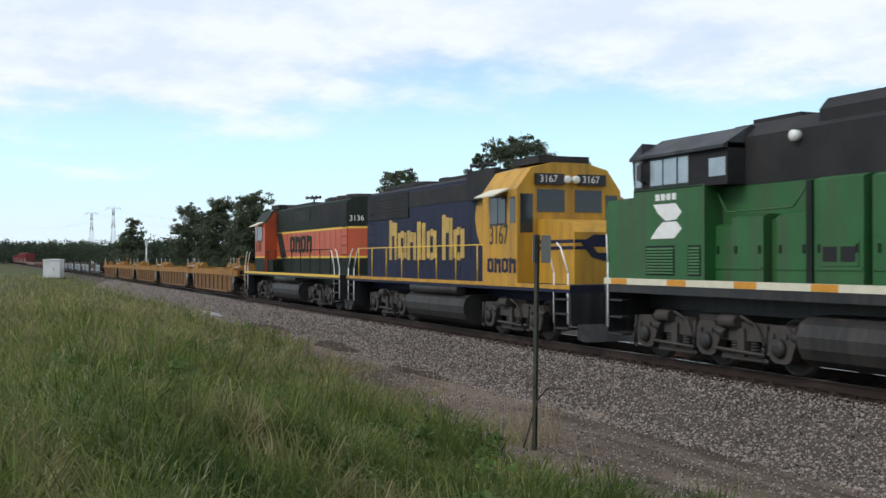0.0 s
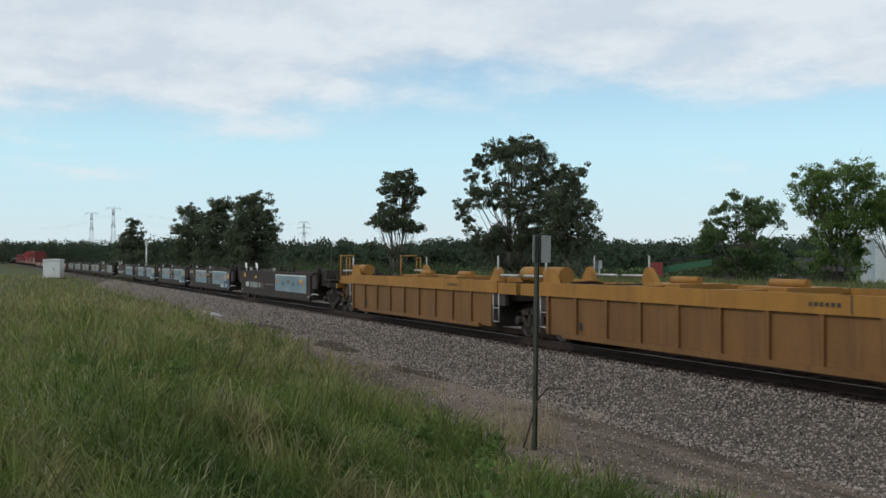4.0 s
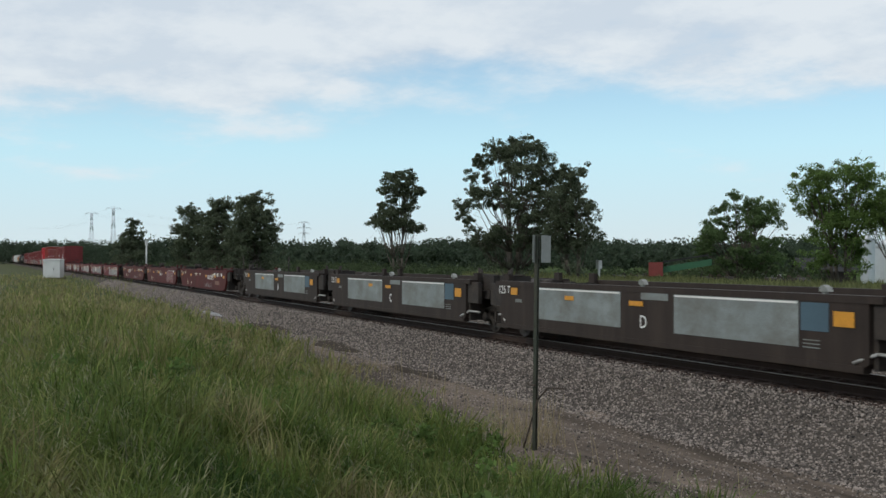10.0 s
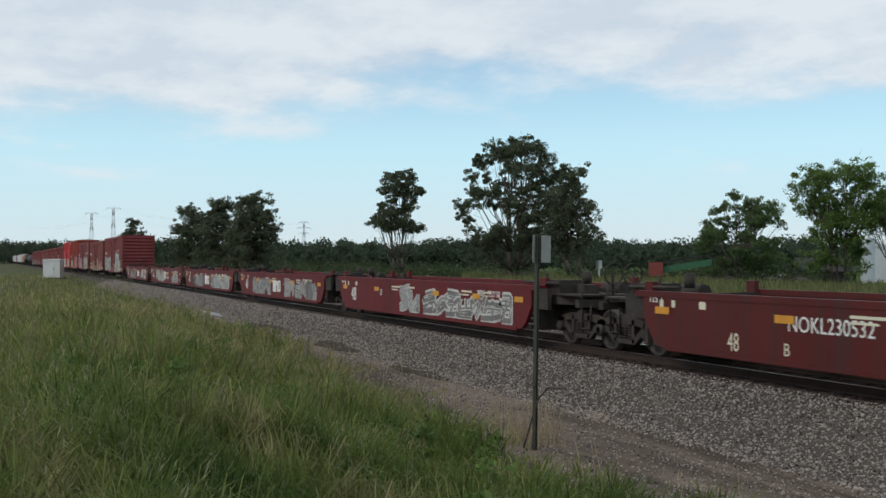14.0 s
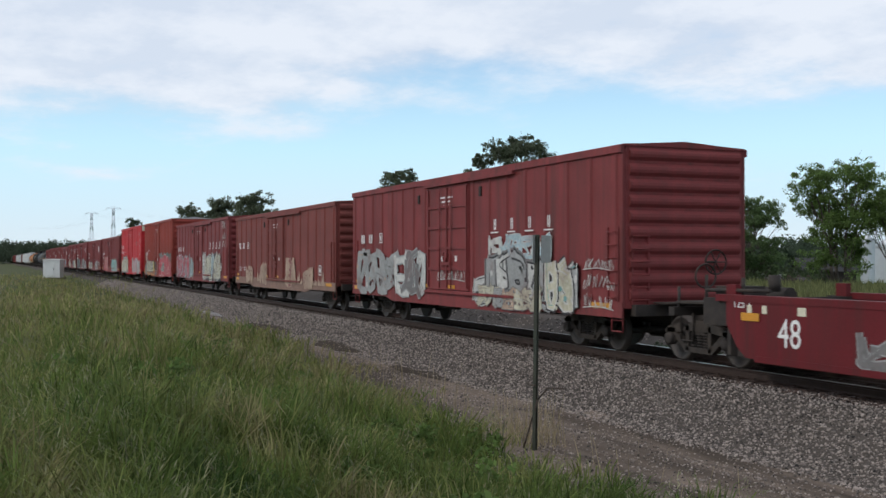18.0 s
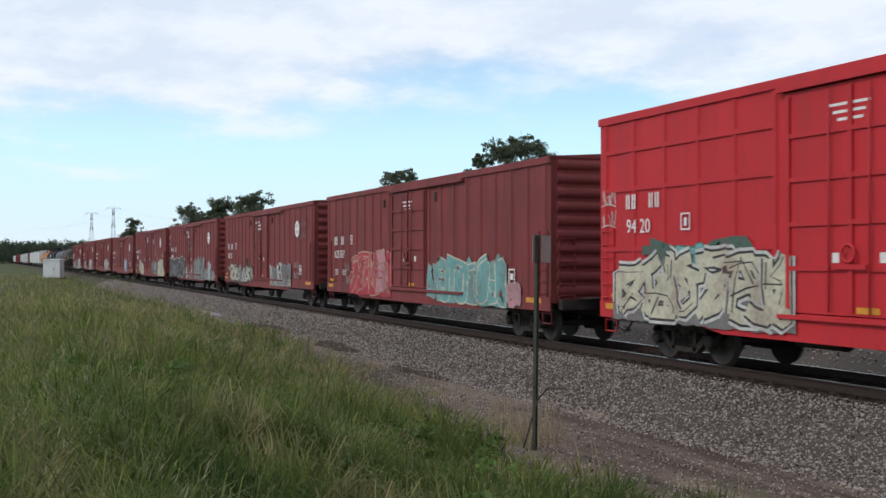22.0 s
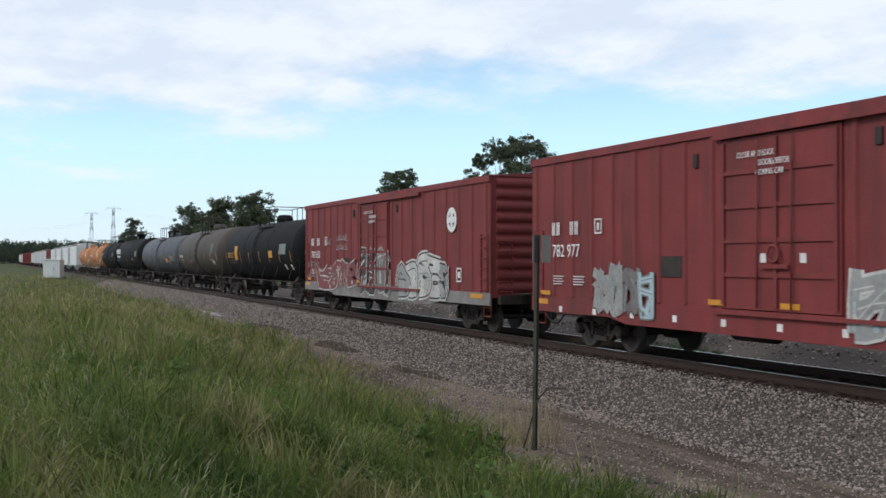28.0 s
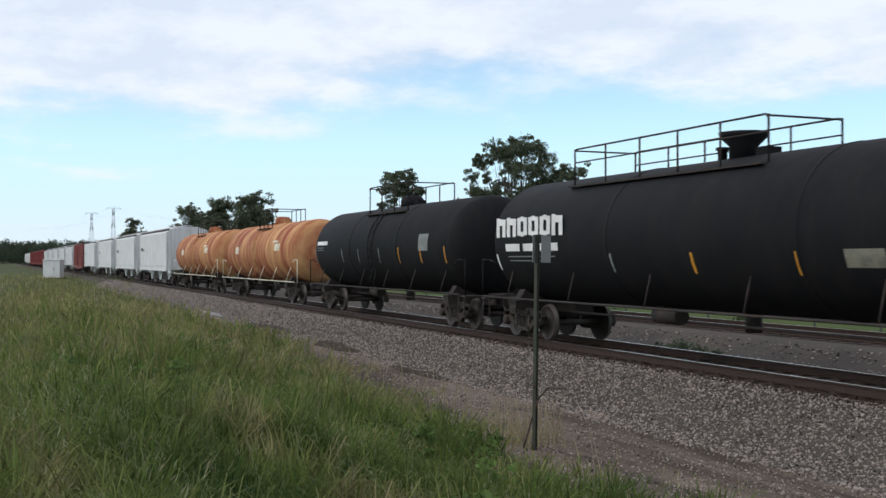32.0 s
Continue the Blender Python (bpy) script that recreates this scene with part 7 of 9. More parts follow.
def six_axle_loco(x):
    loco = thing("locomotive", "green diesel locomotive with black roof and white cab emblem", "locomotive", "locomotives of the train", pose(x, TRACK_Y, 0))
    h = 10.35
    bm = bmesh.new()
    bx(bm, -h, h, -1.5, 1.5, 1.36, 1.66)
    bx(bm, -h + 0.3, h - 0.3, -0.55, 0.55, 1.0, 1.34)
    part("frame", bm, M["black"], loco)
    for s in (-1, 1):
        bm = bmesh.new()
        bx(bm, -h, h, s * 1.5, s * 1.516, 1.53, 1.66)
        part("sill_stripe", bm, M["cream"], loco)
        for a in (-h + 0.3, -h + 2.4, -h + 4.5, -h + 6.5, -h + 8.6):
            bm = bmesh.new()
            bx(bm, a, a + 0.62, s * 1.517, s * 1.522, 1.535, 1.655)
            part("reflector", bm, M["mark_yellow"], loco)
    # wide nose and cab at the trailing end
    R = lambda a: -h + a
    bm = bmesh.new()
    prism(bm, [(R(0.02), 1.66), (R(0.02), 3.20), (R(0.12), 3.32), (R(1.12), 3.34), (R(1.12), 3.48), (R(3.56), 3.48), (R(3.56), 1.66)], -1.47, 1.47)
    nose = part("wide_nose", bm, M["green"], loco, bevel=0.04)
    bm = bmesh.new()
    prism(bm, [(R(1.12), 3.48), (R(1.06), 4.12), (R(4.25), 4.20), (R(4.25), 3.44), (R(3.60), 3.44)], -1.46, 1.46)
    cab = part("cab", bm, M["roof_black"], loco, bevel=0.02)
    bm = bmesh.new()
    prism(bm, [(-1.56, 4.10), (-1.56, 4.16), (-0.95, 4.52), (0.95, 4.52), (1.56, 4.16), (1.56, 4.10)], R(1.40), R(4.25), "x")
    prism(bm, [(R(0.92), 4.10), (R(0.92), 4.16), (R(1.40), 4.44), (R(1.40), 4.10)], -1.45, 1.45)
    part("cab_roof", bm, M["roof_worn"], cab, "worn dark cab roof", bevel=0.02)
    for s in (-1, 1):
        for a, b in ((1.20, 1.42), (1.76, 2.18), (2.23, 2.67), (2.73, 3.05)):
            bm = bmesh.new()
            bx(bm, R(a) - 0.04, R(b) + 0.04, s * 1.458, s * 1.472, 3.50, 4.09)
            rim = part("window_frame", bm, M["black"], cab)
            bm = bmesh.new()
            bx(bm, R(a), R(b), s * 1.472, s * 1.478, 3.54, 4.05)
            part("pane", bm, M["sky_glass"], rim)
        bm = bmesh.new()
        bx(bm, R(3.70), R(4.20), s * 1.458, s * 1.470, 3.60, 3.94)
        part("pane", bm, M["sky_glass"], cab)
        bm = bmesh.new()
        tube(bm, [(R(1.58), s * 1.47, 3.60), (R(1.58), s * 1.62, 3.66), (R(1.58), s * 1.62, 4.0), (R(1.58), s * 1.47, 4.05)], 0.018, 6)
        bx(bm, R(1.50), R(1.66), s * 1.60, s * 1.64, 3.66, 3.98)
        part("mirror", bm, M["black"], cab)
        bm = bmesh.new()
        bx(bm, R(1.16), R(3.50), s * 1.470, s * 1.476, 3.440, 3.468)
        part("panel_seam", bm, M["dark_green"], nose)
    bm = bmesh.new()
    for q in (-0.75, 0.75):
        bx(bm, R(1.05), R(1.09), q - 0.6, q + 0.6, 3.56, 4.02)
    part("windshield", bm, M["glass"], cab)
    # emblem on the cab side, as plain shapes
    y = -1.47
    bm = bmesh.new()
    for k in range(4):
        bx(bm, R(1.94 + 0.19 * k), R(2.08 + 0.19 * k), y - 0.006, y, 3.23, 3.36)
    prism(bm, [(R(1.86), 3.16), (R(2.62), 3.16), (R(2.84), 2.98), (R(2.66), 2.84), (R(2.30), 2.82), (R(2.02), 2.98)], y - 0.006, y)
    prism(bm, [(R(1.76), 2.47), (R(2.58), 2.47), (R(2.84), 2.66), (R(2.66), 2.80), (R(2.20), 2.80), (R(2.0), 2.68), (R(1.90), 2.60)], y - 0.006, y)
    part("cab_emblem", bm, M["white"], nose, "white angular emblem")
    for s in (-1, 1):
        for a, w in ((1.61, 0.95), (3.06, 0.36)):
            bm = bmesh.new()
            bx(bm, R(a) - 0.03, R(a + w) + 0.03, s * 1.47, s * 1.478, 1.74, 2.33)
            louvre = part("side_louvre", bm, M["dark_green"], nose)
            for k in range(9):
                bm = bmesh.new()
                z = 1.77 + k * 0.06
                prism(bm, [(s * 1.478, z), (s * 1.50, z), (s * 1.478, z + 0.04)], R(a), R(a + w), "x")
                part("slat", bm, M["green"], louvre)
    # engine hood: green lower body in bays, black upper body
    bm = bmesh.new()
    bx(bm, -h + 3.50, h - 0.5, -1.05, 1.05, 1.66, 3.42)
    part("engine_hood", bm, M["green"], loco, bevel=0.03)
    bm = bmesh.new()
    prism(bm, [(-1.06, 3.42), (-1.06, 4.30), (-0.78, 4.57), (0.78, 4.57), (1.06, 4.30), (1.06, 3.42)], -h + 3.60, h - 0.5, "x")
    part("upper_hood", bm, M["roof_black"], loco, bevel=0.02)
    for s in (-1, 1):
        for a, b, out, t in ((3.56, 4.33, 1.22, 2.72), (4.33, 5.20, 1.42, 2.86), (5.20, 5.55, 1.24, 2.80), (5.55, 6.32, 1.42, 2.84), (6.46, 7.57, 1.42, 3.40),
                             (7.66, 8.95, 1.34, 3.40), (9.0, 10.4, 1.40, 3.0), (10.5, 12.0, 1.40, 3.0), (12.1, 13.6, 1.40, 3.0), (13.7, 15.2, 1.40, 3.0)):
            bm = bmesh.new()
            prism(bm, [(s * 1.05, 1.66), (s * out, 1.66), (s * out, t - 0.05), (s * (out - 0.12), t), (s * 1.05, t)], R(a) + 0.005, R(b) - 0.005, "x")
            box = part("equipment_box", bm, M["green"], loco, bevel=0.012)
            bm = bmesh.new()
            bx(bm, R(a) + 0.03, R(b) - 0.03, s * out, s * (out + 0.02), 1.88, 1.93)
            part("ledge", bm, M["green"], box)
            for q in (0.12, 0.88) if b - a > 0.6 else ():
                bm = bmesh.new()
                bx(bm, R(a + (b - a) * q) - 0.03, R(a + (b - a) * q) + 0.03, s * out, s * (out + 0.018), 2.16, 2.30)
                part("latch", bm, M["dark_green"], box)
        bm = bmesh.new()
        bx(bm, R(6.32), R(6.455), s * 1.05, s * 1.46, 1.62, 3.36)
        part("hood_post", bm, M["dark_green"], loco)
        bm = bmesh.new()
        bx(bm, R(6.58), R(7.47), s * 1.42, s * 1.432, 1.95, 2.36)
        vent = part("side_grille", bm, M["green"], loco, bevel=0.01)
        for k in range(2):
            bm = bmesh.new()
            bx(bm, R(6.68 + 0.40 * k), R(7.00 + 0.40 * k), s * 1.432, s * 1.438, 2.02, 2.26)
            part("grille_opening", bm, M["roof_black"], vent)
        bm = bmesh.new()
        tube(bm, [(R(3.58), s * 1.20, 3.36), (R(4.06), s * 1.34, 2.93), (R(4.4), s * 1.40, 2.92), (R(5.94), s * 1.40, 2.94), (R(6.1), s * 1.25, 3.30)], 0.018, 6)
        part("handrail", bm, M["green"], loco)
    bm = bmesh.new()
    lathe(bm, [(-1.20, 0.02), (-1.19, 0.10), (-1.04, 0.10)], 14, "y", (-h + 5.67, 0, 4.18))
    part("classification_lamp", bm, M["lens"], loco)
    bm = bmesh.new()
    bx(bm, -h + 3.9, -h + 5.2, -0.6, 0.6, 4.55, 4.68)
    prism(bm, [(-0.98, 4.36), (-0.98, 4.58), (-0.8, 4.78), (0.8, 4.78), (0.98, 4.58), (0.98, 4.36)], -h + 6.1, h - 2.0, "x")
    part("roof_gear", bm, M["roof_black"], loco, bevel=0.04)
    bm = bmesh.new()
    prism(bm, [(s * a, z + 0.06) for s, row in ((-1, FUEL_ROUND), (1, FUEL_ROUND[::-1])) for a, z in row], -4.25, 4.25, "x")
    part("fuel_tank", bm, M["fuel"], loco, bevel=0.03)
    add_loco_truck(loco, -7.10, LOCO_TRUCK_3)
    add_loco_truck(loco, 7.10, LOCO_TRUCK_3)
    for s in (-1, 1):
        bm = bmesh.new()
        bx(bm, s * (h - 0.10), s * h, -1.48, 1.48, 0.5, 1.6)
        part("pilot", bm, M["black"], loco)
        add_coupler(loco, s * (h + 0.36), s)
        for q in (-1, 1):
            for k in range(3):
                bm = bmesh.new()
                bx(bm, s * (h - 0.7), s * (h - 0.1), q * 1.50 - 0.26 * (q > 0), q * 1.50 + 0.26 * (q < 0), 0.45 + 0.36 * k, 0.49 + 0.36 * k)
                part("step", bm, M["black"], loco)
            hand_rail(loco, [(s * (h - 0.12), q * 1.49, 0.6), (s * (h - 0.12), q * 1.49, 2.0), (s * (h - 0.06), q * 1.49, 2.6)])
    return loco


GREEN = six_axle_loco(-10.3)

# ---------------------------------------------------------------- the consist, front to back
TRAIN = [GREEN, LEAD, REAR]
for i in range(5):
    TRAIN.append(yellow_well(-66.4 - 15.2 * i, i, 5))
for i, (x, c) in enumerate(zip((-145.7, -162.0, -177.0, -192.1, -206.9), "AEDCB")):
    TRAIN.append(brown_well(x, i, 5, 1, c))
for i, (x, c) in enumerate(zip((-225.7, -241.0, -256.2, -271.4, -286.8), "AEDCB")):
    TRAIN.append(brown_well(x, i, 5, 2 if i == 0 else 3, c))
for i, x in enumerate((-306.6, -324.5, -342.6)):
    TRAIN.append(red_well(x, i, 3, 300 + i * 3, False, i == 0, i == 2)[0])
for i, x in enumerate((-363.5, -381.6, -399.3, -416.8, -434.4)):
    car, h, top, y = red_well(x, i, 5, 330 + i * 3, True, i == 0, i == 4)
    V = lambda *a, **k: mural(car, y, *a, **k)
    if i == 0:
        V(-1.6, 0.4, 0.30, 1.30, ("silver", "white"), "white", 501, "round", 2, None, 2)
        V(0.6, h - 1.0, 0.34, 1.22, ("grey", "silver", "grey"), "white", 502, "angle", 7, "white", 2)
    elif i == 3:
        V(-4.7, -0.5, 0.36, 1.34, ("silver", "grey", "box", "grey"), "white", 503, "round", 5, None, 1.2)
        V(-1.0, -0.1, 0.36, 0.75, ("box", "box", "grey"), "white", 508, "spike", 3, None, 1)
        plain_slabs(car, -0.62, 0.80, 0.58, 1.16, y - 0.008, ("slab", "gate", "ring"), (1, 1, 1), M["cream"], 0.06)
        lettering("name_upper", "STACK", 0.22, 0.95, y, 0.92, M["white"], car, wide=1.1)
        lettering("name_lower", "TRAIN", 0.22, 0.95, y, 0.60, M["white"], car, wide=1.1)
        V(3.4, h - 1.6, 0.26, 1.12, ("grey", "silver", "grey"), "white", 504, "round", 6, "white", 1.2)
        V(4.4, 6.0, 0.9, 1.30, ("silver", "grey"), "black", 509, "angle", 1, "white", 1)
        spray(car, y, h - 1.5, h - 0.8, 0.4, 0.8, "white", 510, "tag", 3)
    elif i == 4:
        plain_slabs(car, 0.6, 2.1, 0.56, 1.10, y, ("slab", "gate", "ring"), (1, 1, 1), M["white"], 0.06)
        spray(car, y, 2.3, 3.4, 0.40, 1.0, "cream", 505, "tag", 4)
        V(3.3, h - 1.4, 0.30, 1.22, ("white", "silver"), "black", 506, "round", 5, "white", 1.2)
        V(-h + 3.2, -0.6, 0.30, 1.1, ("grey", "silver"), "silver", 511, "spike", 5, None, 1.5)
    else:
        plain_slabs(car, -0.6, 0.9, 0.56, 1.10, y, ("slab", "gate", "ring"), (1, 1, 1), M["white"], 0.06)
        V(-h + 3.0, -1.0, 0.28, 1.2, ("silver", "grey", "black"), "black", 507 + i * 10, "angle", 5, "silver", 1.5)
        V(1.4, h - 1.0, 0.28, 1.24, ("silver", "white", "grey"), "white" if i == 2 else "black", 520 + i, "round", 6, "white", 1.2)
    TRAIN.append(car)

BOXES = [
    # x, length, eave, paint, number, emblem, ribs
    (-455.1, 18.5, 4.46, "box_red", "", False, 8), (-475.8, 18.5, 4.28, "box_brown", "", False, 7), (-496.3, 18.5, 4.45, "box_red", "782 90", False, 7),
    (-515.4, 15.6, 5.06, "box_orange", "72 56", False, 9), (-533.3, 15.6, 5.08, "box_bright", "94 20", False, 6), (-552.7, 18.6, 4.49, "box_red", "623 037", False, 9),
    (-573.2, 18.5, 4.46, "box_red", "782 93", True, 9), (-594.0, 18.5, 4.46, "box_red", "782 89", True, 9), (-614.5, 18.5, 4.46, "box_red", "782 861", True, 9),
    (-635.1, 18.5, 4.30, "box_red", "782 84", True, 8), (-655.7, 18.5, 4.46, "box_red", "782 898", True, 9), (-676.2, 18.6, 4.46, "box_red", "782 977", True, 9),
    (-697.2, 18.5, 4.28, "box_red", "780 650", True, 9)]
for i, (x, length, eave, paint, digits, emblem, ribs) in enumerate(BOXES):
    words = {"box_red": "dull red ribbed boxcar with graffiti along the bottom", "box_brown": "rust-brown boxcar with peeling tan patches",
             "box_orange": "tall oxide-red boxcar with large red and white graffiti", "box_bright": "tall bright red boxcar with graffiti and grey end cap"}[paint]
    if i >= 6:
        words = ("dull red ribbed boxcar with white round emblem and " +
                 ("dark graffiti", "pale graffiti", "cream graffiti", "blue graffiti", "white graffiti", "faint silver graffiti", "white bubble graffiti")[i - 6])
    car, h = boxcar(x, length, eave, paint, words, ribs, horizontal=paint == "box_bright", cap="cream" if paint == "box_bright" else None,
                    roof_mat="roof_grey" if paint in ("box_bright", "box_orange") else None, sill_mat={1: "tan_rust", 12: "sill_grey"}.get(i), door_w=3.1, plug=paint in ("box_red", "box_brown"))
    box_marks(car, h, digits, eave, emblem=emblem, x_off=1.10, mark_z={3: 2.40, 4: 3.10}.get(i, 2.62), number_z={3: 2.02, 4: 2.60}.get(i, 2.12))
    y = -SIDE - 0.044
    G = lambda *a, **k: spray(car, y, *a, **k)
    W = lambda a, b, foot, *rest, **k: mural(car, y, a, b, max(foot - 0.16, 0.76), *rest, **k)
    if i == 0:
        W(-h + 0.6, -1.9, 0.98, 2.45, ("silver", "white", "tan", "grey"), "silver", 601, "spike", 7, inner=0.5, patches=3)
        W(1.6, 2.6, 0.95, 1.75, ("white", "cream"), "black", 607, "angle", 2, "white", 1)
        W(2.6, 6.2, 2.15, 2.72, ("sky", "white"), "white", 606, "spike", 6, inner=0.5)
        W(2.4, 6.0, 1.15, 2.42, ("silver", "white", "silver"), "black", 602, "round", 5, "grey", 0.4, 1, lift=0.009)
        W(1.9, 6.2, 0.84, 1.45, ("cream", "white", "tan", "silver"), "grey", 608, "angle", 8, None, 0.8, 3, lift=0.018)
        W(5.8, 7.5, 0.92, 2.25, ("cream", "teal", "silver", "orange"), "white", 603, "angle", 3, "black", 1.2, 3, lift=0.022)
        for k in range(3):
            G(h - 1.6, h - 0.3, 0.95 + 0.42 * k, 1.36 + 0.42 * k, "white", 604 + 20 * k, "tag", 4)
        G(-1.0, 1.2, 1.4, 1.9, "white", 605, "tag", 4)
        for k in range(4):
            letter_strips("brand_bar", 2.9 + 1.0 * k, 1, 0.28, -SIDE - 0.006, 2.84, M["white"], car)
            bars("brand_underline", [(2.9 - 0.12 + 1.0 * k, 2.9 + 0.34 + 1.0 * k)], -SIDE - 0.045, 2.75, 2.785, M["white"], car)
    elif i == 1:
        for k, (a, b) in enumerate(((-5.6, -4.9), (-4.0, -3.2), (1.5, 2.2), (2.8, 4.4), (6.0, 6.8), (6.9, 8.0))):
            G(a, b, 1.0, 1.5 + 0.5 * (k % 2), "tan", 610 + k, "peel", 2)
        for k, (a, b) in enumerate(((-6.6, -5.0), (-3.4, -2.0), (1.6, 3.2), (4.6, 6.2))):
            W(a, b, 0.98, 1.75 + 0.2 * (k % 3), ("tan", "box", "tan"), "tan", 615 + k, "spike", 3, inner=0, patches=1)
    elif i == 2:
        W(-h + 0.3, -3.3, 0.95, 2.45, ("red", "grey", "box", "silver"), "sky", 620, "angle", 8, None, 1.2, 3)
        W(-3.3, -2.0, 0.95, 2.2, ("sky", "teal", "white"), "green", 623, "spike", 2, "white", 2)
        W(1.3, 7.1, 0.84, 2.55, ("cream", "cream", "white", "sky"), "black", 621, "angle", 8, "white", 1.0, 1, cloud="black")
        G(7.5, 8.5, 3.75, 4.40, "white", 622, "tag", 5)
        G(7.6, 8.5, 2.75, 3.65, "white", 624, "tag", 8)
        for k in range(4):
            letter_strips("brand_bar", 3.6 + 1.0 * k, 1, 0.3, -SIDE - 0.006, 2.80, M["white"], car)
            bars("brand_underline", [(3.6 - 0.12 + 1.0 * k, 3.6 + 0.34 + 1.0 * k)], -SIDE - 0.045, 2.71, 2.745, M["white"], car)
    elif i == 3:
        W(-7.0, -0.3, 0.95, 1.95, ("grey", "black", "silver", "grey"), "grey", 633, "spike", 10, None, 0, 2, cloud="grey")
        W(-5.8, -1.1, 0.92, 1.5, ("orange", "orange", "box", "yellow"), "orange", 635, "spike", 8, None, 0, 3, lift=0.016)
        W(-5.7, -1.2, 1.15, 2.05, ("cream", "white", "yellow"), "black", 630, "spike", 6, "black", 0.6, 1, lift=0.032)
        W(1.2, h - 0.3, 1.6, 2.62, ("green", "grey"), "green", 634, "spike", 8, None, 0, 1, cloud="grey")
        W(1.2, h - 0.3, 0.92, 2.45, ("red", "red", "red"), "white", 631, "round", 5, None, 0.4, 0, lift=0.014, cloud="red")
        W(2.6, 4.2, 1.30, 2.05, ("green", "sky"), "white", 636, "angle", 1, None, 1, 2, lift=0.024)
        W(4.6, 6.9, 1.05, 1.6, ("red", "red"), "white", 637, "spike", 3, None, 1, 3, lift=0.024)
        W(-1.4, 0.4, 1.0, 1.9, ("grey", "box", "silver"), "grey", 632, "spike", 3, None, 1)
    elif i == 4:
        W(-h + 1.6, -2.6, 1.7, 2.5, ("green", "teal"), "green", 643, "spike", 3, None, 0, 0, cloud="green")
        W(-h + 0.6, -1.5, 0.94, 2.35, ("cream", "grey", "cream"), "black", 640, "angle", 6, "white", 0.8, 1, lift=0.010, fade=True, cloud="grey")
        W(1.3, h - 0.7, 0.92, 2.25, ("silver", "grey", "silver", "pink"), "white", 641, "angle", 7, None, 1, 3)
        G(-h + 0.1, -h + 0.7, 2.7, 3.6, "white", 642, "tag", 4)
        G(h - 1.0, h - 0.3, 2.4, 4.0, "white", 644, "tag", 6)
        G(h - 1.9, h - 1.0, 4.2, 4.7, "silver", 645, "tag", 3)
        for k in range(8):
            letter_strips("brand_bar", 3.5 + 0.27 * k, 1, 0.34, -SIDE - 0.006, 3.35, M["panel_grey"], car)
    elif i == 5:
        W(-h + 3.0, -1.8, 0.94, 2.45, ("red", "red", "pink", "red"), "tan", 650, "angle", 6, None, 1.8, 2, cloud="red")
        G(-h + 2.4, -h + 3.1, 1.1, 2.05, "silver", 653, "tag", 5)
        W(2.2, 7.0, 0.95, 2.25, ("teal", "box", "teal"), "cream", 651, "round", 7, None, 1.0, 2, fade=True, cloud="teal")
        W(1.4, 2.3, 1.0, 2.0, ("teal", "grey"), "silver", 654, "spike", 2, None, 1)
        W(7.0, 7.8, 0.98, 1.5, ("pink", "silver"), "silver", 652, "angle", 2, None, 1)
    elif i == 6:
        W(-h + 1.6, -1.9, 0.98, 1.9, ("cream", "silver", "grey"), "black", 660, "angle", 6, "black", 1, 2)
        W(1.7, 5.7, 1.1, 1.95, ("grey", "silver", "white"), "grey", 661, "spike", 9, None, 1.0, 2)
        W(1.7, 5.7, 0.98, 1.22, ("silver", "cream"), "grey", 664, "spike", 9, None, 0.5, 1, lift=0.012)
        G(6.1, 7.0, 1.2, 2.1, "silver", 663, "tag", 3)
        G(7.3, 8.2, 2.9, 3.8, "grey", 662, "tag", 3)
    elif i == 7:
        W(-h + 0.2, -1.8, 0.94, 2.3, ("black", "black", "green"), "white", 670, "round", 6, None, 0.2, 0, cloud="black")
        W(-1.7, 1.2, 0.95, 1.75, ("box", "white", "box", "cream"), "white", 671, "spike", 6, None, 1, 2)
        W(1.4, 5.4, 0.95, 2.3, ("grey", "black", "grey"), "silver", 672, "spike", 9, None, 1.5, 2, cloud="grey")
        W(5.3, 6.6, 0.95, 1.6, ("grey", "grey"), "white", 675, "spike", 2, None, 1)
        W(6.3, 7.2, 0.92, 2.05, ("sky", "sky"), "silver", 673, "angle", 2, "white", 1)
        W(7.1, 8.6, 0.95, 1.45, ("grey", "silver"), "silver", 676, "spike", 4)
        G(-h + 0.1, -h + 0.7, 3.0, 4.0, "white", 674, "tag", 4)
        G(-0.9, 0.6, 2.6, 3.4, "silver", 677, "tag", 8)
    elif i == 8:
        W(-6.4, -3.2, 0.94, 2.10, ("cream", "silver"), "grey", 680, "round", 3, "cream", 0.6, 0)
        W(1.55, 3.5, 0.98, 2.05, ("grey", "grey"), "black", 681, "round", 4, None, 0.6, 1)
        W(3.4, 4.6, 0.95, 2.15, ("grey", "silver"), "black", 689, "round", 1, None, 2, 2)
        W(5.0, 8.5, 0.86, 1.55, ("cream", "cream"), "cream", 678, "angle", 4, None, 0.2, 0, cloud="cream")
        W(5.5, 8.2, 0.90, 2.10, ("cream", "silver"), "grey", 682, "angle", 4, "cream", 0.3, 0, lift=0.010, fade=True)
        G(-h + 0.1, -h + 1.0, 2.5, 4.0, "silver", 683, "tag", 8)
        G(-h + 0.4, -h + 1.5, 1.3, 1.9, "white", 685, "tag", 3)
        G(2.2, 3.4, 3.3, 3.8, "white", 684, "tag", 4)
        G(3.6, 4.4, 2.4, 3.2, "white", 686, "tag", 2)
        G(4.5, 5.2, 1.4, 2.5, "white", 679, "tag", 4)
        G(7.0, 7.9, 2.2, 2.7, "white", 669, "tag", 3)
        G(-1.1, 0.0, 3.4, 3.8, "white", 687, "tag", 4)
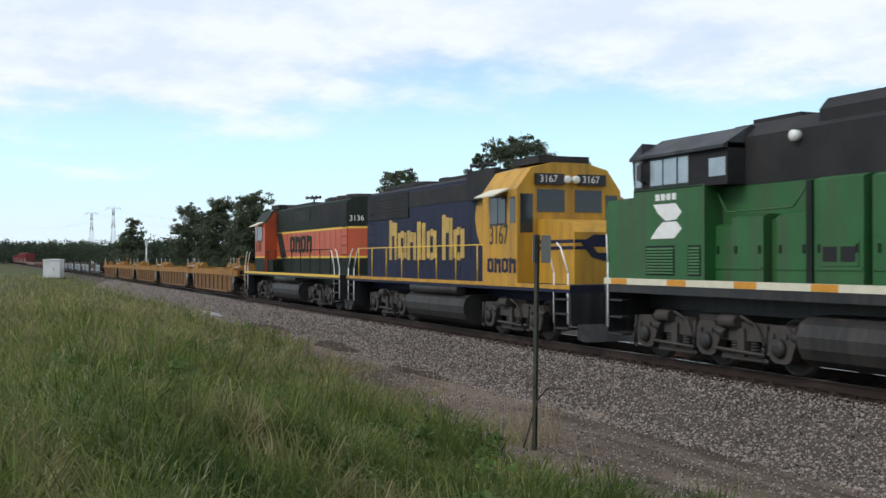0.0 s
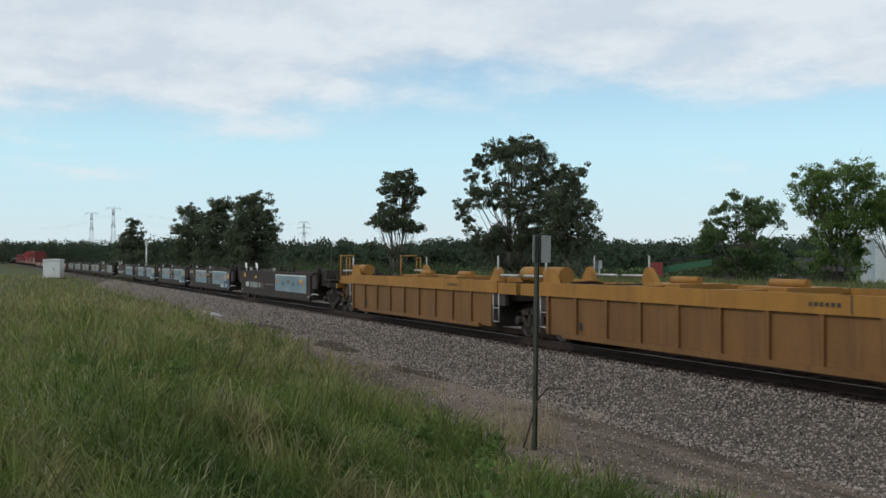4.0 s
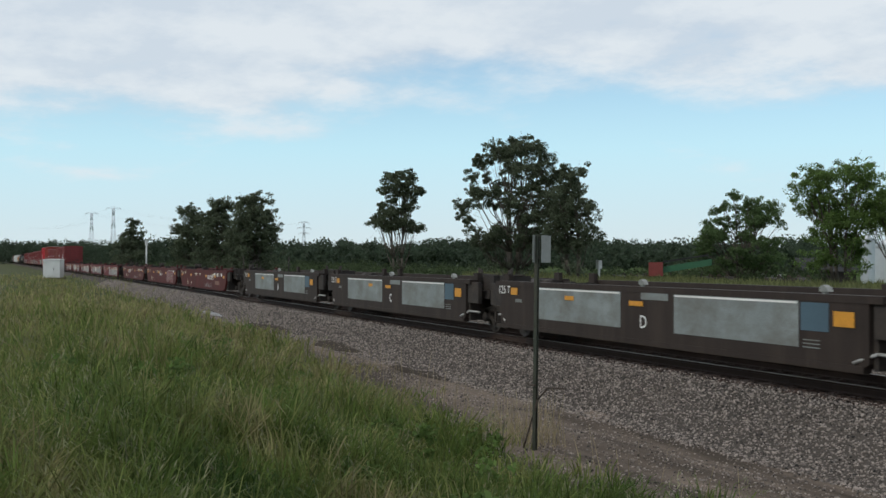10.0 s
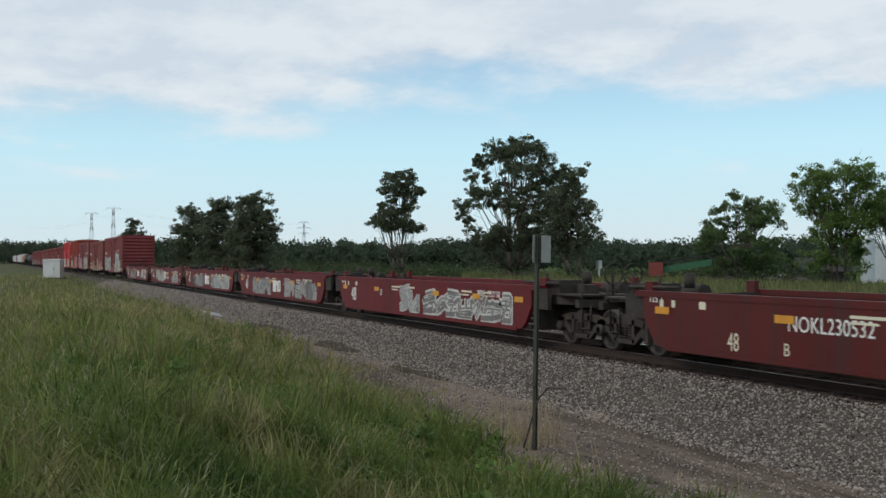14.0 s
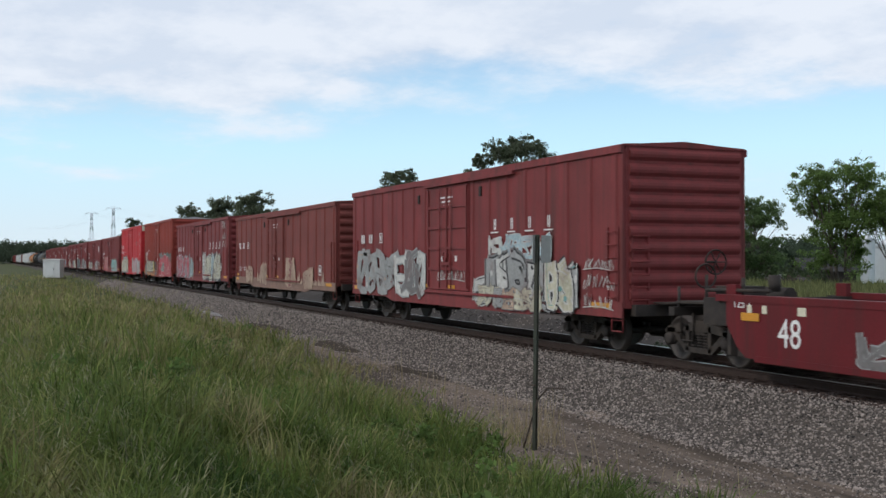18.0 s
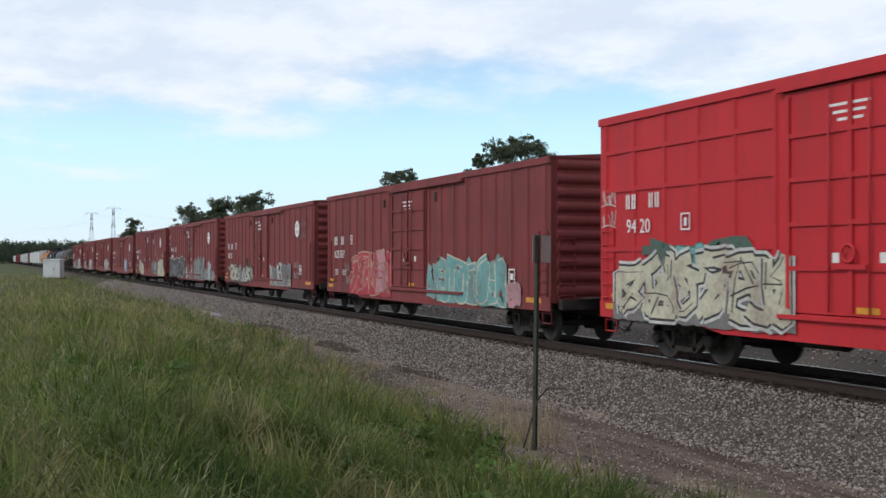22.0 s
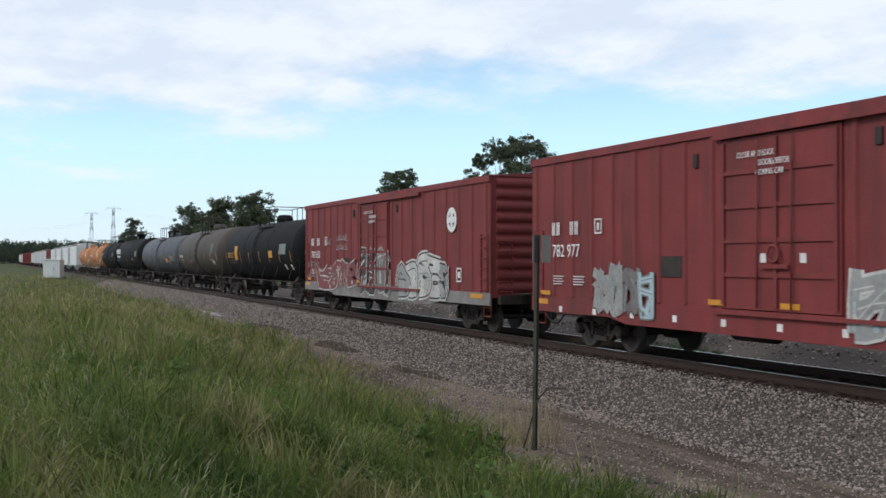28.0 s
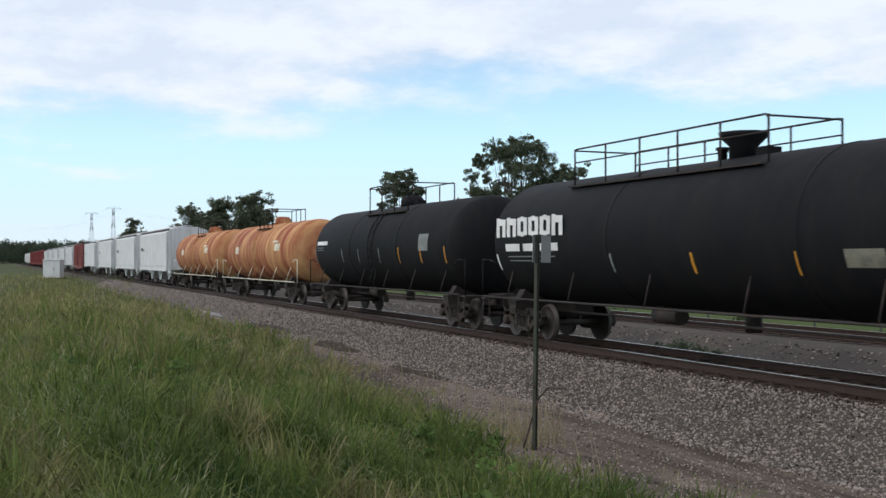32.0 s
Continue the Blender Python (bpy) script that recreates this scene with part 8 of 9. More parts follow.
        G(-h + 5.6, -h + 7.0, 1.9, 2.4, "white", 688, "tag", 5)
    elif i == 9:
        W(2.4, 4.8, 0.95, 2.3, ("blue", "sky"), "sky", 690, "round", 2, "silver", 1.5)
        G(2.4, 3.1, 1.0, 2.3, "sky", 691, "tag", 4)
        G(5.4, 6.2, 1.5, 3.2, "silver", 692, "tag", 5)
    elif i == 10:
        W(2.2, 6.6, 0.95, 2.2, ("silver", "sky", "white"), "white", 700, "round", 5, "grey", 1.5)
        G(6.9, 7.7, 1.0, 2.2, "silver", 701, "tag", 4)
    elif i == 11:
        W(-h + 2.9, -h + 4.2, 0.98, 2.05, ("silver", "teal", "grey"), "silver", 710, "spike", 2, None, 1)
        W(-h + 4.1, -h + 5.4, 0.98, 1.9, ("sky", "grey"), "grey", 712, "spike", 2, None, 1)
        W(1.4, 5.6, 0.85, 2.2, ("silver", "sky", "white"), "white", 711, "angle", 5, None, 1.5, 3)
        for k in range(11):
            bars("sill_square", [(-7.90 + 1.53 * k, -7.76 + 1.53 * k)], -SIDE - 0.026, 0.84, 0.97, M["white"], car)
    elif i == 12:
        W(-7.4, -2.0, 1.0, 2.15, ("box", "grey", "box", "tan"), "white", 722, "round", 4, None, 0.8, 3)
        W(-1.9, 1.5, 0.95, 2.55, ("black", "grey", "box"), "white", 721, "angle", 4, None, 2, 2)
        W(2.0, 6.5, 0.90, 2.35, ("white", "silver", "grey"), "black", 720, "round", 5, "white", 1.5, 1)
        G(-h + 0.5, -h + 2.2, 1.3, 2.1, "silver", 724, "tag", 4)
        G(-h + 3.0, -h + 4.0, 2.6, 3.1, "silver", 723, "tag", 3)
        G(-h + 4.6, -h + 6.0, 2.4, 3.1, "silver", 725, "tag", 4)
    if i >= 6:
        bm = bmesh.new()
        bx(bm, -h + 5.6, -h + 6.3, -SIDE - 0.030, -SIDE, 1.72, 2.12)
        part("route_board", bm, M["under"], car, "dark square board")
    TRAIN.append(car)

car, h, zc, wrap = tank_car(-716.35, 15.8, 1.50, "tank_black", "black tank car with yellow strips and railed dome", "high", inset=1.1, deck=(-1.6, 1.5))
wrap("yellow_plate", 2.9, 3.6, -0.22, 0.0, M["mark_yellow"], label="yellow warning plate")
wrap("grey_decal", h - 2.9, h - 1.7, -0.12, 0.20, M["panel_grey"], label="worn grey decal")
wrap("orange_plate", -h + 2.9, -h + 3.6, -0.30, 0.20, M["mark_yellow"])
lettering("tank_mark", "TEIX 2331", 0.30, -6.75, -1.51, zc - 0.32, M["mark_yellow"], car, wide=0.85)
for k in range(2):
    wrap("data_line", -6.6, -4.8, -0.33 - 0.08 * k, -0.315 - 0.08 * k, M["faded_decal"])
for a in (h - 2.4, h - 1.3):
    wrap("placard", a, a + 0.26, -0.62, -0.44, M["white"])
TRAIN.append(car)
car, h, zc, wrap = tank_car(-733.45, 15.3, 1.52, "tank_brown", "dusty brown tank car with faint white lettering", "high", stripes="white", inset=1.25, deck=(-1.3, 1.6), dome=0.2)
letter_strips("marking_bar", -6.5, 4, 0.20, -1.528, zc - 0.30, M["cream"], car)
lettering("tank_number", "60634", 0.20, -5.8, -1.53, zc - 0.30, M["cream"], car)
for k in range(3):
    wrap("data_line", -6.3, -5.0 - 0.2 * k, -0.30 - 0.06 * k, -0.285 - 0.06 * k, M["cream"])
for k in range(6):
    wrap("data_line", 4.9, 5.7 - 0.1 * (k % 2), 0.30 - 0.07 * k, 0.325 - 0.07 * k, M["panel_grey"])
wrap("yellow_plate", -3.2, -2.1, -0.46, -0.30, M["tan_rust"])
for x0, x1, a0, a1 in ((5.2, 6.0, -0.50, -0.485), (5.2, 6.0, -0.32, -0.305), (5.2, 5.24, -0.485, -0.32), (5.96, 6.0, -0.485, -0.32), (5.35, 5.8, -0.44, -0.37)):
    wrap("stencil_frame", x0, x1, a0, a1, M["white"])
wrap("dark_saddle", -0.30, 0.30, -1.1, 1.3, M["under"], 0.008)
TRAIN.append(car)
car, h, zc, wrap = tank_car(-751.95, 19.9, 1.46, "tank_grey", "grey tank car, darker below, with valve fittings", "high", inset=1.3, deck=(-2.2, 0.9))
lettering("tank_number", "40281", 0.24, -h + 2.3, -1.53, zc - 0.18, M["tan_rust"], car)
letter_strips("marking_bar", -h + 1.3, 4, 0.24, -1.528, zc - 0.18, M["tan_rust"], car)
wrap("yellow_plate", 4.35, 5.35, -0.42, -0.20, M["mark_yellow"])
for k, (vx, vy, vh) in enumerate(((-1.5, -0.2, 0.50), (-0.75, 0.25, 0.66), (-0.2, -0.2, 0.55), (0.6, -0.15, 0.70))):
    bm = bmesh.new()
    zt = zc + 1.46
    lathe(bm, [(zt - 0.1, 0.13), (zt + vh * 0.6, 0.12), (zt + vh * 0.62, 0.19), (zt + vh, 0.17), (zt + vh + 0.02, 0.04)], 12, "z", (vx, vy, 0))
    part("valve", bm, M["under"], car)
for k in range(7):
    wrap("white_line", 1.85, 2.75 - 0.15 * (k % 3), 0.10 - k * 0.085, 0.125 - k * 0.085, M["panel_grey"])
for x0, x1, a0, a1 in ((6.0, 6.5, -0.50, -0.48), (6.0, 6.5, -0.32, -0.30), (6.0, 6.04, -0.48, -0.32), (6.46, 6.5, -0.48, -0.32)):
    wrap("stencil_frame", x0, x1, a0, a1, M["white"])
wrap("grey_decal", 6.8, 8.0, -0.36, -0.08, M["faded_decal"], label="faded grey decal")
TRAIN.append(car)
car, h, zc, wrap = tank_car(-773.0, 18.4, 1.55, "tank_black", "black tank car with bold white name blocks and long railing", "long", stripes=None, inset=1.2, deck=(-5.6, 1.5), dome=-0.3)
plain_slabs(car, -8.5, -4.85, zc + 0.10, zc + 0.60, -1.56, ("gate", "gate", "ring", "ring", "ring", "gate"), (1, 1, 1, 1, 1, 1), M["white"])
for a, b in ((-8.0, -7.2), (-7.0, -5.2)):
    wrap("number_bar", a, b, -0.17, -0.05, M["white"])
for k in range(2):
    wrap("data_line", -7.9, -5.4 - 0.4 * k, -0.27 - 0.07 * k, -0.25 - 0.07 * k, M["panel_grey"])
for q, m in ((-8.6, "white"), (-2.95, "panel_grey"), (0.0, "mark_yellow"), (2.95, "mark_yellow"), (5.9, "mark_yellow")):
    wrap("reflector_strip", q, q + 0.08, -0.50, -0.22, M[m])
wrap("cream_plate", 4.1, 4.95, -0.40, -0.20, M["faded_decal"], label="faded cream plate")
wrap("grey_decal", h - 2.4, h - 1.2, -0.12, 0.22, M["faded_decal"])
TRAIN.append(car)
car, h, zc, wrap = tank_car(-792.0, 15.2, 1.50, "tank_black", "black tank car with pale decals and small dome railing", "high", stripes="white", inset=1.1, deck=(-2.0, 2.0))
wrap("grey_decal", h - 3.0, h - 2.2, -0.1, 0.25, M["panel_grey"])
wrap("number_bar", -h + 0.8, -h + 2.2, 0.10, 0.20, M["white"])
for k in range(2):
    wrap("data_line", -h + 0.8, -h + 1.7, 0.02 - 0.06 * k, 0.04 - 0.06 * k, M["panel_grey"])
TRAIN.append(car)
for x in (-810.6, -828.9):
    car, h, zc, wrap = tank_car(x, 15.6, 1.46, "tank_orange", "rusty orange insulated tank car with cream rails", "high", True, None)
    wrap("pale_decal", h - 3.6, h - 2.6, 0.02, 0.26, M["cream"], label="worn pale decal")
    wrap("number_bar", h - 4.1, h - 3.1, 0.30, 0.36, M["cream"])
    wrap("pale_decal", -h + 3.2, -h + 4.0, -0.05, 0.20, M["cream"])
    TRAIN.append(car)
for i, x in enumerate((-847.6, -867.6, -888.4, -909.6)):
    TRAIN.append(hopper_car(x, 18.0, "hopper", "pale grey covered hopper car with stained sides")[0])
car, h = boxcar(-931.0, 18.0, 4.4, "box_brown", "brown boxcar far back in the train", 7)
TRAIN.append(car)
for x in (-952.0, -973.0, -994.0, -1015.0, -1036.0):
    TRAIN.append(hopper_car(x, 18.0, "hopper", "white covered hopper car with rounded top", True)[0])
for x in (-1057.0, -1078.0, -1099.0, -1120.0, -1141.0):
    TRAIN.append(boxcar(x, 18.0, 4.5, "box_red", "red boxcar far back in the train", 7)[0])
for x in (-1162.0, -1183.0, -1204.0):
    TRAIN.append(hopper_car(x, 18.0, "hopper", "pale covered hopper at the far end of the train")[0])

# ---------------------------------------------------------------- trackside
def sign_post():
    x, y = -14.95, 7.7
    z = ground_z(x, y)
    post = thing("sign_post", "dark green steel post with two small plates, slightly leaning", "sign post", m=pose(x, y, z - 0.25, 0, -1.3, -62))
    bm = bmesh.new()
    prism(bm, [(-0.045, -0.02), (-0.03, 0.025), (-0.015, 0.025), (-0.012, -0.005), (0.012, -0.005), (0.015, 0.025), (0.03, 0.025), (0.045, -0.02)], 0, 3.55, "z")
    part("post", bm, M["post"], post)
    for k, (a, yy) in enumerate(((-0.125, 0.03), (0.10, -0.03))):
        bm = bmesh.new()
        prism(bm, [(a - 0.085, 0), (a + 0.085, 0), (a + 0.085, 0.006), (a - 0.085, 0.006)], 3.12, 3.54, "z")
        plate = part("sign_plate", bm, M["sign"], post)
        plate.matrix_basis = pose(0, yy, 0, 0, 0, 20 if k else -25)
    for q in (3.2, 3.46):
        bm = bmesh.new()
        rod(bm, (0, -0.03, q), (0, 0.04, q), 0.012, 8)
        part("bolt", bm, M["steel"], post)
    # dead branch caught on the post
    br = thing("dead_branch", "bare forked dead branch leaning on the post", "branch", m=pose(x + 0.05, y - 0.08, ground_z(x, y)))
    bm = bmesh.new()
    tube(bm, [(-0.28, 0.0, -0.02), (-0.12, 0.05, 0.40), (0.02, 0.1, 0.78), (0.25, 0.15, 0.98), (0.55, 0.3, 0.99)], 0.014, 6)
    tube(bm, [(-0.38, 0.1, 1.02), (-0.16, 0.06, 0.98), (0.02, 0.05, 1.0)], 0.02, 6)
    tube(bm, [(0.25, 0.15, 0.98), (0.34, 0.2, 0.93), (0.44, 0.2, 0.90)], 0.008, 5)
    part("twig", bm, M["twig"], br)


sign_post()
for k, (x, y, rx, ry) in enumerate(((-44.4, 10.5, 3.4, 0.34), (-34.6, 10.4, 3.0, 0.30), (-26.3, 10.15, 2.0, 0.24))):
    flat_patch("mud_patch", "dark damp mud in the gravel strip", x, y, rx, ry, M["mud"], 900 + k, "mud", 0.03)
for k, (x, y, rx, ry) in enumerate(((-57.0, 10.6, 3.0, 0.16), (-48.0, 10.3, 2.2, 0.12))):
    flat_patch("puddle", "shallow rain puddle in the gravel", x, y, rx, ry, M["water"], 920 + k, "puddle", 0.035)


def bungalow():
    x, y = -166.0, 8.3
    z = ground_z(x, y) - 0.05
    b = thing("equipment_cabinet", "white metal railway equipment cabinet in the grass", "cabinet", m=pose(x, y, z, 0, 0, 66))
    bm = bmesh.new()
    bx(bm, -1.2, 1.2, -0.85, 0.85, 0.25, 2.75)
    body = part("cabinet_body", bm, M["cabinet"], b, bevel=0.03)
    bm = bmesh.new()
    prism(bm, [(-1.3, 2.75), (1.3, 2.75), (1.3, 2.82), (0, 2.92), (-1.3, 2.82)], -0.95, 0.95)
    part("cabinet_roof", bm, M["white"], b)
    bm = bmesh.new()
    bx(bm, -0.45, 0.45, -0.88, -0.85, 0.45, 2.5)
    door = part("cabinet_door", bm, M["cabinet"], b)
    bm = bmesh.new()
    bx(bm, 0.3, 0.36, -0.92, -0.88, 1.3, 1.55)
    part("handle", bm, M["steel"], door)
    bm = bmesh.new()
    bx(bm, -1.45, 1.45, -1.0, 1.0, 0.0, 0.25)
    part("footing", bm, M["gravel"], b)


bungalow()


def low_fence():
    """The dark cable fence beyond the far track."""
    f = thing("cable_fence", "low dark cable fence with short posts beyond the far track", "fence")
    y = TRACK_2 + 5.2
    bm = bmesh.new()
    rod(bm, (0, 0, 0), (0, 0, 0.85), 0.05, 6)
    me = to_mesh("fence_post", bm, M["post"])
    xs = [-70 + 3.2 * i for i in range(23)]
    for x in xs:
        share("fence_post", me, f, pose(x, y, ground_z(x, y) - 0.1))
    bm = bmesh.new()
    tube(bm, [(x, y, ground_z(x, y) + 0.66) for x in xs], 0.045, 6)
    part("fence_cable", bm, M["black"], f)


low_fence()


# ---------------------------------------------------------------- trees
def leaf_cloud(rng, centres, radii, per, size, squash=0.75):
    """Small bent leaf pieces in uneven clumps round the given centres."""
    cs, rs = np.repeat(np.array(centres), per, axis=0), np.repeat(np.array(radii), per)
    n = len(cs)
    d = rng.normal(size=(n, 3))
    d /= np.linalg.norm(d, axis=1)[:, None]
    p = cs + d * (rs * rng.random(n) ** 0.45)[:, None] * np.array([1, 1, squash])
    a = rng.normal(size=(n, 3))
    a /= np.linalg.norm(a, axis=1)[:, None]
    b = np.cross(a, rng.normal(size=(n, 3)))
    b /= np.linalg.norm(b, axis=1)[:, None]
    s = size * rng.uniform(0.5, 1.3, n)[:, None]
    v = np.stack([p - a * s, p + b * s * 0.55, p + a * s, p - b * s * 0.55], axis=1).reshape(-1, 3)
    f = np.arange(n * 4).reshape(-1, 4)
    return v, f


def tree(name, label, x, y, height, trunk_h, crown, stems=1, lobes=26, lobe_r=1.3, per=240, leaf=0.2, leaf_mat_="leaf_dark", seed=1, lean=0.0, gap=0.25, low=0.0, thick=0.3):
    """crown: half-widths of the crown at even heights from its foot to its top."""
    rng = np.random.default_rng(seed)
    z0 = ground_z(x, y)
    t = thing(name, label, "tree", m=pose(x, y, z0))
    centres, radii = [], []
    tries = 0
    while len(centres) < lobes and tries < 4000:
        tries += 1
        u = rng.random()
        k = u * (len(crown) - 1)
        i = min(int(k), len(crown) - 2)
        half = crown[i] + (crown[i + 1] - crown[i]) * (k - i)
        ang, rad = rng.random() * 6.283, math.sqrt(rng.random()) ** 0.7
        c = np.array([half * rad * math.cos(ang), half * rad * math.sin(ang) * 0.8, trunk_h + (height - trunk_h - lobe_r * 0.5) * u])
        r = lobe_r * rng.uniform(0.6, 1.15)
        if any(np.linalg.norm(c - q) < (r + s) * (0.42 + gap) for q, s in zip(centres, radii)):
            continue
        centres.append(c)
        radii.append(r)
    # trunk, limbs to every lobe, twigs within
    bm = bmesh.new()
    roots = []
    for k in range(stems):
        a = 6.283 * k / stems + 0.5
        base = Vector((0.35 * (stems > 1) * math.cos(a), 0.35 * (stems > 1) * math.sin(a), -0.2))
        topp = Vector((lean + 1.1 * (stems > 1) * math.cos(a) * height / 12, 1.1 * (stems > 1) * math.sin(a) * height / 12, height * 0.72))
        pts = [base.lerp(topp, q) + Vector((0.12 * math.sin(q * 7 + k), 0.1 * math.cos(q * 6 + k), 0)) for q in [j / 6 for j in range(7)]]
        roots.append(pts)
        for j in range(6):
            r0, r1 = thick * (1 - j / 6.6), thick * (1 - (j + 1) / 6.6)
            rod(bm, pts[j], pts[j + 1], r0 / math.sqrt(stems), 9, r1=r1 / math.sqrt(stems))
    part("trunk", bm, M["bark"], t)
    bm = bmesh.new()
    for c, r in zip(centres, radii):
        pts = min(roots, key=lambda w: (w[4] - Vector(c)).length)
        j = max(1, min(6, int(6 * (c[2] - trunk_h * 0.2) / (height * 0.85))))
        s = pts[j - 1]
        e = Vector(c)
        mid = s.lerp(e, 0.5) + Vector((0, 0, -0.12 * (e - s).length + 0.1 * float(rng.normal())))
        rod(bm, s, mid, 0.045 * thick / 0.3 + 0.012 * (6 - j), 6, r1=0.04)
        rod(bm, mid, e, 0.04, 5, r1=0.02)
        for _ in range(4):
            rod(bm, mid.lerp(e, rng.random()), e + Vector(rng.normal(size=3) * r * 0.6), 0.016, 4, r1=0.006)
    part("branchwork", bm, M["bark"], t)
    sub_c, sub_r = [], []
    for c, r in zip(centres, radii):
        for _ in range(14):
            d = rng.normal(size=3)
            d /= np.linalg.norm(d)
            sub_c.append(c + d * r * rng.uniform(0.30, 1.15) * np.array([1.25, 1.25, 0.85]))
            sub_r.append(r * rng.uniform(0.26, 0.58))
    if low:
        for _ in range(int(14 * low)):
            sub_c.append(np.array([rng.uniform(-1, 1) * low * 2.2, rng.uniform(-1, 1) * low * 1.6, rng.uniform(0.3, 2.6)]))
            sub_r.append(rng.uniform(0.7, 1.3))
    v, f = leaf_cloud(rng, sub_c, sub_r, max(12, int(per * 2.6 / 14)), leaf * 0.60)
    ob = new("crown", raw_mesh("crown", v, f, M[leaf_mat_]))
    ob.parent = t
    return t


tree("tree", "slender lone tree with thin layered dark foliage", -122.9, 45.0, height=14.0, trunk_h=6.6, crown=(3.2, 4.2, 2.2, 2.6, 3.0, 2.6, 1.2), stems=2, lobes=40, lobe_r=1.0, per=260, leaf=0.20,
      seed=11, gap=0.1, low=0.3, thick=0.24)
tree("tree", "broad multi-stemmed tree with airy dark crown", -109.6, 54.0, height=17.0, trunk_h=4.6, crown=(5.0, 8.6, 8.2, 7.8, 7.0, 5.2, 1.4), stems=4, lobes=96, lobe_r=1.0, per=300, leaf=0.20,
      seed=12, gap=0.04, low=2.4, thick=0.5)
tree("tree", "tall tree beside the broad one, dense dark green", -100.0, 56.0, height=13.2, trunk_h=4.0, crown=(2.0, 2.7, 2.5, 2.2, 1.9, 0.9), stems=2, lobes=30, lobe_r=1.2, per=300, leaf=0.22, seed=13, gap=0.1, low=1.6, thick=0.3)
tree("tree", "small wide leafy tree with upswept twigs", -96.6, 75.0, height=10.4, trunk_h=1.9, crown=(3.4, 5.2, 5.6, 5.0, 3.8, 1.6), stems=4, lobes=84, lobe_r=0.85, per=230, leaf=0.17, leaf_mat_="leaf_mid", seed=14, gap=0.0, low=1.2, thick=0.28)
tree("tree", "lush bright green tree with drooping lobes", -70.2, 64.0, height=11.2, trunk_h=2.8, crown=(2.6, 2.5, 2.8, 3.6, 3.6, 2.4), stems=3, lobes=44, lobe_r=1.2, per=330, leaf=0.16, leaf_mat_="leaf_bright", seed=15, gap=0.04, thick=0.32)
tree("tree", "lush green tree at the edge of the farmyard", -65.5, 66.0, height=10.3, trunk_h=5.6, crown=(2.4, 3.0, 3.2, 3.0, 1.6), stems=2, lobes=28, lobe_r=1.2, per=300, leaf=0.17, leaf_mat_="leaf_bright", seed=16, gap=0.04, thick=0.3)
tree("tree", "dense dark tree in a trackside clump", -208.8, 35.0, height=13.8, trunk_h=1.5, crown=(3.8, 4.6, 4.2, 3.2, 1.6), stems=2, lobes=52, lobe_r=1.5, per=260, leaf=0.27, seed=17, gap=0.02, low=2.4, thick=0.35)
tree("tree", "dense dark tree with two rounded tops", -189.0, 36.5, height=13.7, trunk_h=1.5, crown=(4.0, 4.6, 3.8, 2.6, 1.4), stems=2, lobes=52, lobe_r=1.5, per=260, leaf=0.27, seed=18, gap=0.02, low=2.8, thick=0.35)
tree("tree", "tall dense dark tree in a trackside clump", -161.6, 36.0, height=12.9, trunk_h=1.5, crown=(3.4, 4.0, 4.2, 3.8, 2.8, 1.4), stems=2, lobes=60, lobe_r=1.5, per=260, leaf=0.27, seed=19, gap=0.02, low=2.6, thick=0.35)
tree("tree", "dark pointed tree near the far bend", -252.9, 29.0, height=12.4, trunk_h=0.6, crown=(5.0, 5.0, 4.0, 2.8, 1.2), stems=1, lobes=32, lobe_r=1.6, per=220, leaf=0.34, seed=20, gap=0.02, low=2.5, thick=0.4)


def woods():
    """Far woodland along the horizon: leafy masses over dark undergrowth."""
    rng = np.random.default_rng(33)
    cs, rs, seen = [], [], []
    for i in range(2700):
        tail = i >= 2100                        # the belt that closes the line of the track far off
        bearing = radians(rng.uniform(-9, 7) if tail else rng.uniform(-9, 66))
        belt = 1.0 if tail else rng.random()
        far = rng.uniform(400, 560) if belt < 0.7 else rng.uniform(240, 330) if belt < 0.82 else rng.uniform(700, 900)
        x, y = -far * math.cos(bearing), far * math.sin(bearing)
        if abs(y - 18) < 26 and far < 650 or (far < 350 and bearing < radians(12)):
            continue
        ht = (10.2 if far < 600 else 14.6) + 3.6 * noise.noise(Vector((bearing * 60, far * 0.004, 0))) + rng.uniform(-1.6, 1.2)
        if far < 350:
            ht *= 0.55
        for _ in range(4):
            cs.append((x + rng.normal() * 3.0, y + rng.normal() * 3.0, -0.6 + ht * rng.uniform(0.12, 0.85)))
            rs.append(ht * rng.uniform(0.18, 0.32))
    v, f = leaf_cloud(rng, cs, rs, 44, 0.66, 0.9)
    ob = new("woodland", raw_mesh("woodland", v, f, M["leaf_far"]))
    return tagged(ob, "distant dark green belt of woodland", "woods", kind="stuff")


woods()


